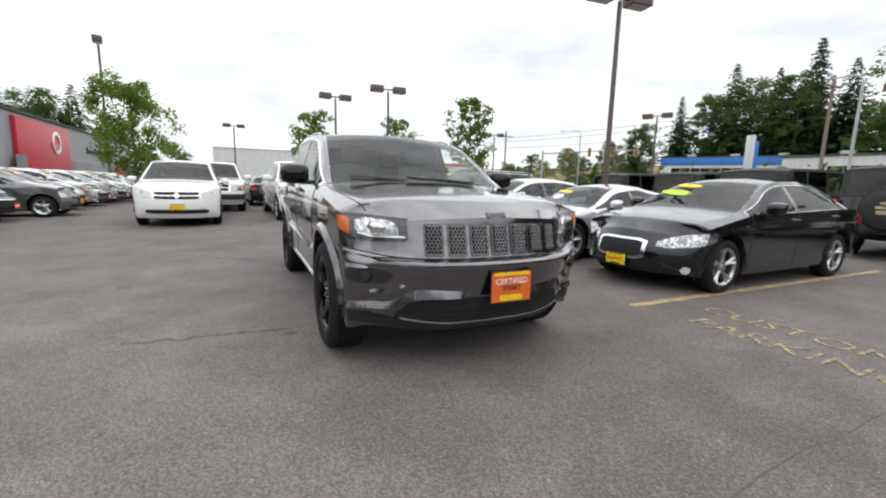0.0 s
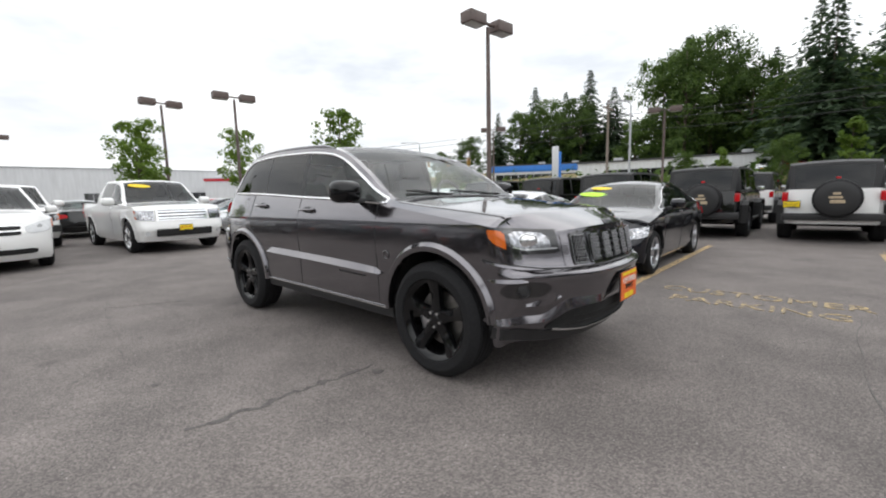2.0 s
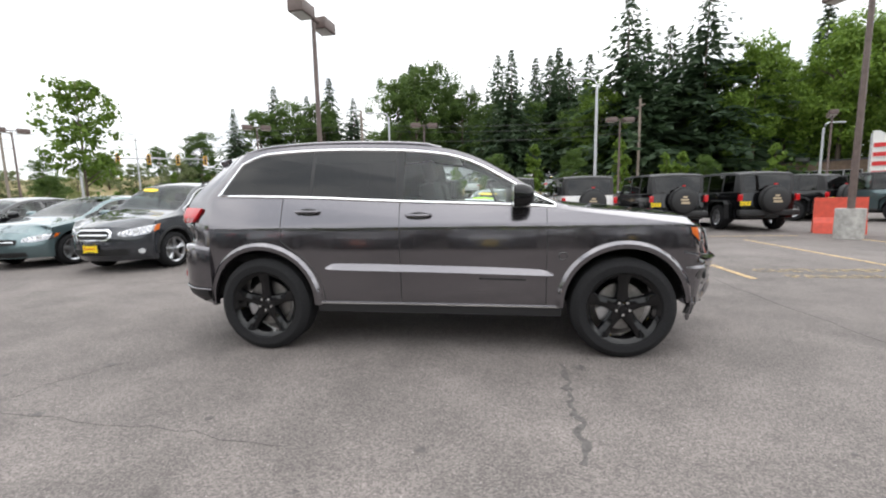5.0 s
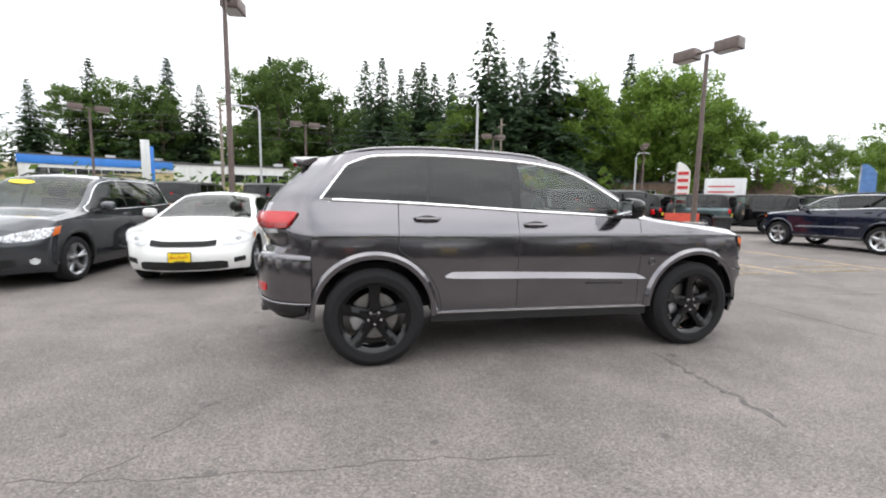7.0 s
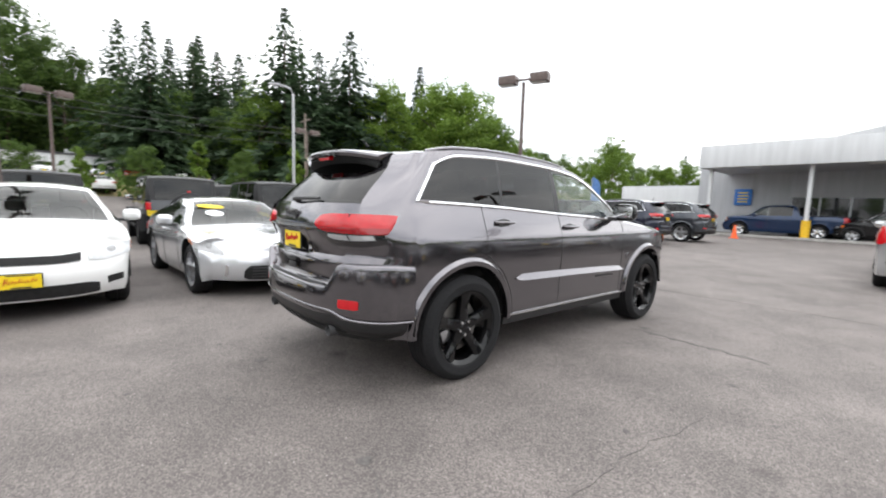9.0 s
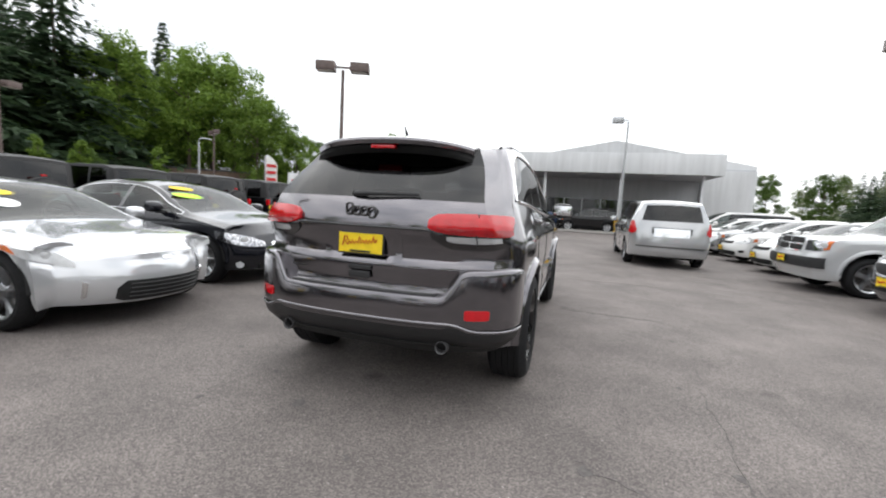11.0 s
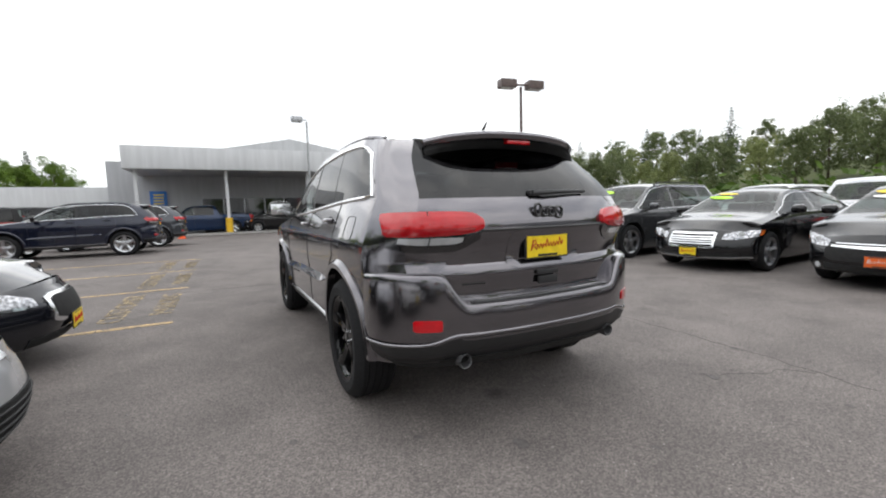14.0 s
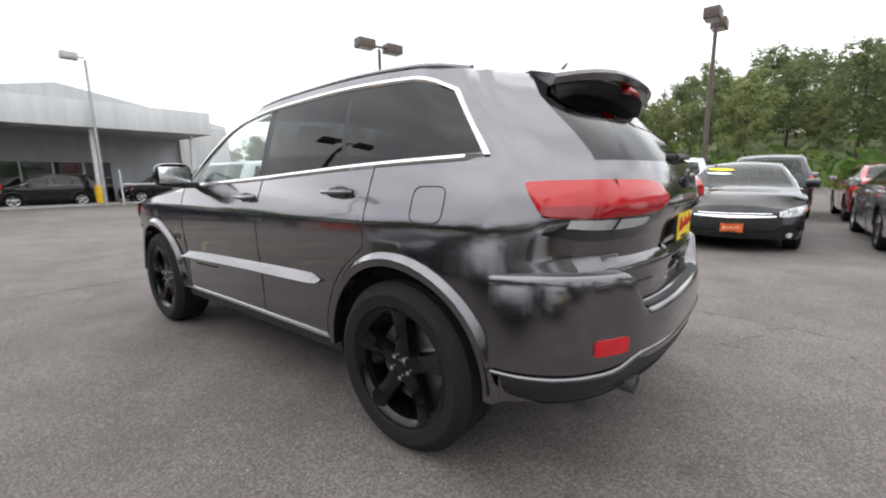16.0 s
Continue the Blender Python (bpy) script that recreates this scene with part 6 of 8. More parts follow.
    if kind != "boxy":
        for sg in (1, -1):
            lamp = part("headlight", sh.strip("front", [(sg * a, b, t) for a, b, t in lamps], 0.012, 0.02), LAMP_REFLECTOR if look_of not in ("sport", "compact", "crosshair") else CLEAR_LENS, car)
            um = lamps[1][0] * 0.55 + lamps[2][0] * 0.45
            zm = (lamps[1][1] + lamps[1][2] + lamps[2][1] + lamps[2][2]) / 4
            rr = min(0.05, (lamps[1][2] - lamps[1][1]) * 0.36)
            p, nn = sh.contour_at("front", zm, sg * um)
            v, f = lathe([(0.0005, 0.010), (rr * 0.6, 0.008), (rr, 0.0), (rr * 1.12, 0.003), (rr * 1.12, -0.02)], 18)
            o = attach("projector", mesh_of("projector", v, f, CLEAR_LENS), lamp)
            o.matrix_basis = Matrix.Translation(p + nn * 0.014) @ nn.to_track_quat("Y", "Z").to_matrix().to_4x4()
            if lamp_amber:
                a, b = lamps[-2], lamps[-1]
                t_ = [(sg * (a[0] + (b[0] - a[0]) * q), a[1] + (b[1] - a[1]) * q + 0.006, a[2] + (b[2] - a[2]) * q - 0.006) for q in (0.55, 0.97)]
                part("side_marker", sh.strip("front", t_, 0.0155, 0.0, 4), AMBER_LENS, lamp)
            if fog:
                zf = 0.30 if H < 1.55 else 0.40 if kind != "pickup" else 0.50
                p, nn = sh.contour_at("front", zf, sg * 0.80)
                v, f = lathe([(0.0005, 0.008), (0.035, 0.006), (0.042, 0.0), (0.055, 0.004), (0.055, -0.02)], 16)
                o = attach("fog_lamp", mesh_of("fog_lamp", v, f, CLEAR_LENS), car)
                o.matrix_basis = Matrix.Translation(p + nn * (0.008 if kind != "pickup" else 0.06)) @ nn.to_track_quat("Y", "Z").to_matrix().to_4x4()
    # rear face
    zt = 0.56 * H if kind in ("sedan", "coupe") else 0.52 * H
    if kind != "boxy":
        uo = w * 0.93 + 0.12
        rstrip("tail_light", [(uo - 0.42 if kind in ("sedan", "coupe") else uo - 0.22, zt - 0.02, zt + 0.06), (uo - 0.2 if kind in ("sedan", "coupe") else uo - 0.12, zt - 0.06, zt + 0.10 if H < 1.6 else zt + 0.26), (uo + 0.05, zt - 0.04, zt + 0.10 if H < 1.6 else zt + 0.24)], RED_LENS, None, 0.012, True, "red tail light")
        rstrip("bumper_lip", [(-0.8, 0.30 * H, 0.318 * H), (0.8, 0.30 * H, 0.318 * H)], BLACK_PLASTIC, None, 0.012, False)
        if kind == "van":
            rstrip("tailgate_panel", [(-0.45, 0.50 * H, 0.585 * H), (0.45, 0.50 * H, 0.585 * H)], BLACK_PLASTIC, None, 0.004, False)
            rstrip("plate_panel", [(-0.40, 0.455 * H, 0.575 * H), (0.40, 0.455 * H, 0.575 * H)], CHROME, None, 0.009, False)
    if plate_field is not None:
        zp = {"spindle": 0.34, "sport": 0.36, "limo": 0.36, "cross": 0.40, "truck": 0.62, "cross_bar": 0.60, "crosshair": 0.50, "compact": 0.44, "hexagon": 0.46, "beak": 0.50}.get(look_of, 0.30 * H)
        plate(car, sh.front_x(0, zp) + (0.075 if look_of in ("truck", "cross_bar") else 0.025), 0, zp, 1, plate_field, RED_INK if plate_field is YELLOW else WHITE_INK)
    if rear_plate_field is not None:
        zp = 0.52 * H
        plate(car, sh.rear_x(0, zp) - 0.025, 0, zp, -1, rear_plate_field, BLACK_INK)
    # price stickers on the windscreen: ovals in the upper corner
    for mat, fy, t, a, b in tags:
        X = s0 + (s1 - s0) * t
        slope = (sh.T(X + 0.05) - sh.T(X - 0.05)) / 0.1
        R_ = sh.R(X)
        y = fy * R_
        z = sh.T(X) - sh.crown(X) * fy * fy + 0.006
        bm = bmesh.new()
        pts = [(a * math.cos(2 * math.pi * k / 20), b * math.sin(2 * math.pi * k / 20)) for k in range(20)]
        prism_bm(bm, pts, 0.0, 0.003, "xy")
        o = part("price_sticker", bm, mat, car, "bright price sticker on the windscreen")
        o.matrix_basis = Matrix.Translation((X, y, z)) @ Matrix.Rotation(-math.atan(slope), 4, "Y") @ Matrix.Rotation(math.pi / 2 + (0.12 if fy > 0 else -0.12), 4, "Z")
    if kind in ("crossover",):
        for sg in (1, -1):
            pts = [(c - 1.0 - 1.9 * k / 10, sg * (sh.R(c - 1.0 - 1.9 * k / 10) - 0.05), sh.T(c - 1.0 - 1.9 * k / 10) - sh.crown(0) + (0.05 if 0 < k < 10 else 0.01)) for k in range(11)]
            part("roof_rail", tube(pts, 0.014, 6), BLACK_PLASTIC, car)
    if kind in ("sedan", "crossover") and look_of not in ("small",):
        for sg in (1, -1):
            part("window_surround", window_trim(sh, sg, w0, w1, 0.007), CHROME if look_of not in ("compact", "plain") else GLOSS_BLACK, car)
    if kind == "boxy":
        finish_offroader(car, sh, color, spec)
    if kind == "pickup":
        for sg in (1, -1):
            part("bed_rail", box(Rr + 0.05, c - 2.56, sg * (w * 0.93) - 0.04, sg * (w * 0.93) + 0.04, 0.672 * H, 0.672 * H + 0.025, 0.01), BLACK_PLASTIC, car)
            for xw in (sh.wf, sh.wr):
                part("arch_flare", arch_flare(sh, xw, sg, -6, 186, 0.05, 0.012), PAINT, car, "", color)
    if kind == "crossover" and look_of == "hexagon":
        for sg in (1, -1):
            for xw in (sh.wf, sh.wr):
                part("arch_flare", arch_flare(sh, xw, sg, -6, 186, 0.045, 0.008), BLACK_PLASTIC, car)
    tagged(car, label, category)
    return car, sh


def finish_offroader(car, sh, color, spec):
    """Flat wings, spare wheel, tail lamps, bumpers and hinges of the boxy four-by-four."""
    F, Rr, w = spec["ends"][0], spec["ends"][1], spec["w"]
    for sg in (1, -1):
        for xw in (sh.wf, sh.wr):
            rows = []
            for k in range(11):
                t = k / 10
                a = math.pi * (1 - t)
                x = xw + (sh.Ra + 0.03) * max(-1, min(1, 1.25 * math.cos(a)))
                z = sh.zw + (sh.Ra + 0.05) * min(1.0, 1.35 * math.sin(a)) if 0 < k < 10 else sh.zw + 0.02
                y0 = w * 0.86
                rows.append([(x, sg * y0, z), (x, sg * (w + 0.005), z + 0.005), (x, sg * (w + 0.01), z - 0.035), (x, sg * y0, z - 0.045)])
            bm = bmesh.new()
            rv = [[bm.verts.new(p) for p in r] for r in rows]
            for r0, r1 in zip(rv, rv[1:]):
                for i in range(3):
                    bm.faces.new((r0[i], r0[i + 1], r1[i + 1], r1[i]))
            bmesh.ops.recalc_face_normals(bm, faces=bm.faces)
            part("wing_flare", bm, BLACK_PLASTIC, car)
        part("tail_light", box(Rr - 0.03, Rr + 0.06, sg * (w * 0.83) - 0.055, sg * (w * 0.83) + 0.055, 0.93, 1.13, 0.012), RED_LENS, car)
        part("side_step", tube([(-0.85, sg * (w * 0.95), 0.44), (0.75, sg * (w * 0.95), 0.44)], 0.035, 8), BLACK_PLASTIC, car)
    part("rear_bumper", box(Rr - 0.10, Rr + 0.08, -w * 0.88, w * 0.88, 0.50, 0.66, 0.03), BLACK_PLASTIC, car)
    part("front_bumper", box(F - 0.12, F + 0.14, -w * 0.9, w * 0.9, 0.48, 0.64, 0.03), BLACK_PLASTIC, car)
    for k in range(7):
        y = (k - 3) * 0.115
        part("grille_slot", box(F - 0.13, F - 0.10, y - 0.035, y + 0.035, 0.76, 1.02, 0.01), UNDER, car)
    for sg in (1, -1):
        v, f = lathe([(0.0005, 0.03), (0.07, 0.02), (0.09, 0.0), (0.095, -0.03)], 20)
        o = attach("headlight", mesh_of("headlight", v, f, CLEAR_LENS), car)
        o.matrix_basis = pose(F - 0.10, sg * 0.56, 0.92, 0, 0, -90)
    ty, rm, dc, nt = wheel_meshes(0.40, 0.24, 0.24, 5, ALLOY)
    sp = new("spare_wheel", ty)
    sp.parent = car
    sp.matrix_basis = pose(Rr - 0.13, -0.08, 0.98, 0, 0, 90)
    v, f = lathe([(0.0005, 0.155), (0.20, 0.150), (0.33, 0.135), (0.385, 0.100), (0.408, 0.04), (0.408, -0.06)], 28)
    cv = attach("spare_cover", mesh_of("spare_cover", v, f, HARDTOP), sp, "black cover over the spare wheel")
    bm = bmesh.new()
    for x0, x1, z0, z1 in ((-0.13, 0.11, -0.10, -0.03), (-0.09, 0.13, 0.0, 0.05), (-0.05, 0.07, 0.08, 0.13)):
        box_bm(bm, x0, x1, 0.145, 0.158, z0, z1, 0.004)
    part("cover_mark", bm, COVER_MARK, cv)
    part("third_brake_lamp", box(Rr - 0.16, Rr - 0.10, -0.12, -0.04, 1.40, 1.44, 0.005), RED_LENS, car)
    hold = plate(car, Rr - 0.045, 0.66, 0.86, -1, YELLOW, BLACK_INK)


def put(car, x, y, heading):
    car.matrix_basis = pose(x, y, 0, 0, 0, heading)
    return car


def recolor(src, color, x, y, heading, label, group=""):
    ob = copy_thing(src, pose(x, y, 0, 0, 0, heading))
    for o in ob.children_recursive:
        if o.data and o.data.materials and o.data.materials[0] in (PAINT,):
            o.color = color
    tagged(ob, label, "", group)
    return ob


BLACK_P, WHITE_P = (0.005, 0.005, 0.006, 0.2), (0.74, 0.74, 0.73, 0.0)
SILVER_P, NAVY_P = (0.50, 0.51, 0.52, 0.75), (0.010, 0.013, 0.028, 0.3)
DARKGREY_P, TEAL_P = (0.045, 0.048, 0.055, 0.5), (0.12, 0.17, 0.18, 0.6)
RED_P, BLUE_P, GREY_P = (0.32, 0.012, 0.018, 0.3), (0.010, 0.030, 0.085, 0.3), (0.17, 0.175, 0.18, 0.6)

# row with noses towards the SUV's left flank (heading 270 points along -y)
black_saloon, _ = build_car("sedan", 4.58, 1.80, 1.43, 2.73, 0.83, 0.325, (0.008, 0.009, 0.013, 0.4), "black sports saloon with a shield grille and split-spoke alloy wheels", "car", None, 5, True, "spindle", YELLOW, ((LIME, -0.55, 0.45, 0.26, 0.075), (YELLOW, -0.50, 0.20, 0.20, 0.06)), lamp_amber=False)
put(black_saloon, 0.66, 3.68 + 1.365, 271)
silver_coupe, _ = build_car("coupe", 4.25, 1.845, 1.315, 2.55, 0.86, 0.335, (0.60, 0.61, 0.63, 0.55), "silver two-door sports coupe with price stickers on the windscreen", "car", None, 5, True, "sport", None, ((YELLOW, -0.55, 0.30, 0.20, 0.06), (WHITE_INK, -0.5, 0.55, 0.13, 0.09)))
put(silver_coupe, -1.68, 3.36 + 1.275, 273)
white_compact, _ = build_car("sedan", 4.56, 1.78, 1.435, 2.70, 0.88, 0.325, WHITE_P, "white compact saloon with a slim dark grille and yellow dealer plate", "car", None, 5, True, "compact", YELLOW)
put(white_compact, -4.04, 2.50 + 0.88 + 1.35, 270)
grey_crossover, _ = build_car("crossover", 4.60, 1.80, 1.69, 2.64, 0.93, 0.345, DARKGREY_P, "dark grey crossover with roof rails and a six-sided chrome grille", "car", None, 5, True, "hexagon", YELLOW, ((YELLOW, -0.5, 0.25, 0.20, 0.06),))
put(grey_crossover, -6.55, 3.30 + 1.32, 268)
teal_car, _ = build_car("sedan", 4.63, 1.78, 1.45, 2.65, 0.88, 0.325, TEAL_P, "grey-green saloon with a yellow dealer plate, parked in a row", "car", None, 5, False, "plain", YELLOW)
put(teal_car, -9.1, 4.9, 268)
for x, y, col, lab in ((-11.6, 5.0, BLACK_P, "black saloon with a yellow dealer plate"), (-14.1, 5.1, SILVER_P, "silver saloon parked in a row"), (-16.6, 5.1, TEAL_P, "pale green saloon parked in a row"), (-19.1, 5.2, DARKGREY_P, "dark saloon parked in a row"), (-21.6, 5.2, RED_P, "red saloon parked in a row"), (-24.1, 5.2, SILVER_P, "silver saloon far down the row")):
    recolor(teal_car, col, x, y, 268, lab)

# at the end of the lane
van, _ = build_car("van", 5.15, 1.95, 1.73, 3.08, 0.97, 0.335, WHITE_P, "white minivan with a four-part dark grille and yellow dealer plate", "car", None, 5, False, "crosshair", YELLOW, (), True)
put(van, -8.55 - 1.54, -3.02, 2)
truck, _ = build_car("pickup", 5.89, 2.01, 1.93, 3.68, 0.95, 0.40, WHITE_P, "white crew-cab pickup with a chrome barred grille", "truck", CHROME, 6, False, "truck", YELLOW, ((YELLOW, -0.5, 0.25, 0.26, 0.07),), True, 0.25)
put(truck, -9.55 - 1.84, 0.36, 3)
rear_pickup, _ = build_car("pickup", 5.80, 2.01, 1.95, 3.57, 0.98, 0.40, WHITE_P, "white pickup with a cross-bar grille, parked behind the minivan", "truck", None, 5, False, "cross_bar", YELLOW, (), True, 0.25)
put(rear_pickup, -14.0 - 1.78, -2.45, 2)
for x, y, col, h, lab in ((-16.2, 1.2, DARKGREY_P, 182, "dark grey saloon seen between two white pickups"), (-19.5, -0.4, BLACK_P, 182, "black saloon far down the lane"),):
    recolor(teal_car, col, x, y, h, lab)

# row along the SUV's right flank, noses towards the lane (heading 90 points along +y)
bar_grille_saloon, _ = build_car("sedan", 4.67, 1.83, 1.465, 2.70, 0.95, 0.325, BLACK_P, "black compact saloon with a chrome bar grille and orange dealer plate", "car", None, 5, True, "cross", ORANGE, ((YELLOW, -0.5, 0.25, 0.22, 0.06), (WHITE_INK, -0.5, 0.42, 0.20, 0.05)))
put(bar_grille_saloon, -2.05, -5.70 - 0.95 - 1.35, 92)
long_saloon, _ = build_car("sedan", 5.23, 1.87, 1.48, 3.165, 0.90, 0.345, BLACK_P, "black luxury saloon with an upright chrome grille", "car", None, 5, True, "limo", YELLOW, ((LIME, -0.5, 0.30, 0.24, 0.06), (YELLOW, -0.45, 0.12, 0.20, 0.05)))
put(long_saloon, 0.46, -5.76 - 0.90 - 1.58, 92)
beak_crossover, _ = build_car("crossover", 4.85, 1.96, 1.73, 2.75, 0.97, 0.375, (0.07, 0.073, 0.078, 0.6), "dark grey crossover with a pointed chrome grille", "car", None, 5, False, "beak", YELLOW, ((LIME, -0.5, 0.30, 0.26, 0.07),))
put(beak_crossover, 3.12, -5.55 - 0.97 - 1.375, 91)
silver_pickup, _ = build_car("pickup", 5.56, 1.87, 1.74, 3.33, 0.95, 0.365, (0.62, 0.63, 0.64, 0.3), "pale silver pickup with a dark bumper and crossed grille", "truck", None, 5, False, "cross_bar", YELLOW, (), False, 0.22)
put(silver_pickup, 5.75, -5.35 - 0.95 - 1.66, 91)
for x, y, col, lab in ((8.3, -7.9, WHITE_P, "white saloon parked in the far row"), (10.9, -7.9, WHITE_P, "white compact saloon parked in the far row"), (13.5, -7.8, SILVER_P, "silver saloon parked in the far row"), (16.1, -7.8, WHITE_P, "white saloon near the service building")):
    recolor(white_compact, col, x, y, 91, lab)
recolor(van, WHITE_P, 19.0, -8.4, 91, "white minivan parked near the service building")
recolor(van, WHITE_P, 2.9, -14.3, 91, "white minivan in the second row behind the crossover")
recolor(beak_crossover, SILVER_P, -0.1, -13.9, 271, "silver crossover in the second row, tail to the lane")
recolor(beak_crossover, DARKGREY_P, -2.3, -14.2, 271, "dark crossover in the second row, tail to the lane")
for x, y, col, h, lab in ((-4.75, -8.6, SILVER_P, 271, "silver saloon parked tail towards the lane"), (-4.75, -13.8, RED_P, 271, "red saloon in the second row"), (-7.2, -8.7, TEAL_P, 271, "grey-green saloon parked tail towards the lane"), (-7.1, -14.0, BLACK_P, 271, "black saloon in the second row"), (5.6, -14.4, SILVER_P, 91, "silver saloon in the second row"), (8.3, -14.4, BLACK_P, 91, "black saloon in the second row"), (-9.9, -9.05, BLACK_P, 91, "black saloon parked nose to the lane"), (-14.7, -8.9, WHITE_P, 91, "white hatchback parked nose to the lane"), (-17.2, -8.8, SILVER_P, 91, "silver saloon parked nose to the lane"), (-19.7, -8.7, SILVER_P, 91, "silver saloon down the row"), (-22.2, -8.7, SILVER_P, 91, "silver saloon down the row"), (-24.8, -8.7, GREY_P, 91, "grey saloon down the row"), (-27.4, -8.7, WHITE_P, 91, "white saloon down the row")):
    recolor(bar_grille_saloon if x < -9 else teal_car, col, x, y, h, lab)
small_hatch, _ = build_car("sedan", 3.55, 1.63, 1.50, 2.30, 0.68, 0.30, GREY_P, "small grey two-door hatchback with round headlights", "car", None, 5, False, "small", YELLOW)
put(small_hatch, -12.0, -6.0 - 0.68 - 1.15, 92)

# beside the service building
navy_suv = recolor(suv, NAVY_P, 13.75, 5.95, 90, "dark navy SUV with silver wheels, parked across the far stalls")
grey_suv = recolor(suv, (0.05, 0.055, 0.065, 0.5), 17.2, 5.4, 90, "dark SUV parked behind the navy one")
for ob in (navy_suv, grey_suv):
    for o in ob.children_recursive:
        if o.name.startswith("rim"):
            o.data = o.data.copy()
            o.data.materials[0] = ALLOY
silver_van = recolor(van, (0.46, 0.47, 0.48, 0.6), 7.95 + 1.54, -3.45, 0, "silver minivan seen from behind in the lane")
recolor(truck, BLUE_P, 28.3, 2.8, 95, "blue pickup under the canopy")
recolor(grey_crossover, BLACK_P, 27.8, -1.9, 88, "black crossover under the canopy")
recolor(grey_crossover, BLACK_P, 28.2, -7.4, 88, "black crossover at the canopy's end")

# boxy four-by-fours, tails towards the stalls
offroader_car, wr_sh = build_car("boxy", 4.40, 1.88, 1.85, 2.75, 0.62, 0.40, BLACK_P, "black four-door off-roader with a spare wheel on its tail", "car", None, 5, False, "boxy", None, (), True, 0.30, HARDTOP)
put(offroader_car, 1.0, 9.35 + 2.40, 90)
for x, y, h, col, lab in ((3.45, 9.45 + 2.40, 90, WHITE_P, "white off-roader with a black top and covered spare wheel"), (6.05, 9.35 + 2.4, 90, BLACK_P, "black off-roader with a spare wheel on its tail"),
                          (8.6, 9.4 + 2.4, 90, BLACK_P, "black off-roader at the end of the row"), (-1.55, 9.5 + 2.4, 90, DARKGREY_P, "dark grey off-roader behind the saloon"), (-4.3, 10.6 + 2.4, 90, BLACK_P, "black off-roader behind the compact saloon"),
                          (-7.2, 10.8 + 2.4, 90, GREY_P, "grey off-roader behind the crossover"),
                          (12.4, 15.6, 118, BLACK_P, "black off-roader in the angled row"), (14.9, 14.2, 118, TEAL_P, "grey-green off-roader in the angled row"), (17.3, 12.9, 118, BLACK_P, "black off-roader in the angled row"),
                          (19.7, 11.6, 118, RED_P, "red off-roader in the angled row"), (22.1, 10.2, 118, BLACK_P, "black off-roader in the angled row"), (1.2, 17.5, 90, WHITE_P, "white off-roader in the second row"), (4.0, 17.6, 90, SILVER_P, "silver off-roader in the second row"), (8.4, 18.5, 90, BLACK_P, "black off-roader in the second row")):
    recolor(offroader_car, col, x, y, h, lab, "off-roaders in rows")


# ---- ground ----
def rise(x, y):
    """Height of the land: flat lot, wooded banks on both long sides."""
    h = 0.0
    if y > 34:
        h += 9.0 * (1 - math.exp(-((y - 34) / 40) ** 1.5))
    if y < -30:
        h += 10.0 * (1 - math.exp(-((-30 - y) / 35) ** 1.5)) * (1 / (1 + math.exp(-(20 - abs(x - 5)) / 25.0)) * 0.4 + 0.6)
    return h


gx = sorted(set([-2500, -1200, -600, -300, -200] + list(range(-140, 141, 10)) + [200, 300, 600, 1200, 2500]))
gy = sorted(set([-2500, -1200, -600, -300, -200] + list(range(-140, 141, 10)) + [34, -34, 200, 300, 600, 1200, 2500]))
verts = [(x, y, rise(x, y)) for x in gx for y in gy]
faces = [(i * len(gy) + j, (i + 1) * len(gy) + j, (i + 1) * len(gy) + j + 1, i * len(gy) + j + 1) for i in range(len(gx) - 1) for j in range(len(gy) - 1)]
ground = new("ground", mesh_of("ground", verts, faces, ASPHALT, True, 60))
tagged(ground, "worn grey asphalt of a car lot with oil spots", "ground", "", "structure")
far_rnd = random.Random(8)
far_cols = ((WHITE_P, "white"), (SILVER_P, "silver"), (RED_P, "red"), (WHITE_P, "white"), (DARKGREY_P, "dark grey"), (SILVER_P, "silver"), (WHITE_P, "white"))
for k in range(16):
    up = k < 10
    x, y = (-6 + 3.6 * k if up else -2 + 4.6 * (k - 10)) + far_rnd.uniform(-0.5, 0.5), 55.5 if up else 46.5
    col, word = far_cols[k % 7]
    ob = recolor(teal_car, col, x, y, 272 if up else 92, word + " saloon parked up on the far bank", "cars on the bank")
    ob.matrix_basis = Matrix.Translation((x, y, rise(x, y) + 0.07)) @ Matrix.Rotation(radians(272 if up else 92), 4, "Z")
# dry grass on the banks
for nm, y0, y1, mat_ in (("bank_north", 44, 300, DRY_GRASS), ("bank_south", -300, -34, GRASS)):
    xs_, ys_ = list(range(-200, 201, 8)), [y0 + (y1 - y0) * (k / 24) ** 1.6 for k in range(25)] if y0 > 0 else [y1 + (y0 - y1) * (k / 24) ** 1.6 for k in range(25)]
    verts = [(x, y, rise(x, y) + 0.06) for x in xs_ for y in ys_]
    faces = [(i * 25 + j, (i + 1) * 25 + j, (i + 1) * 25 + j + 1, i * 25 + j + 1) for i in range(len(xs_) - 1) for j in range(24)]
    b_ = new(nm, mesh_of(nm, verts, faces, mat_, True, 60))
    tagged(b_, "rough grassy bank under the trees", "ground", "", "structure")


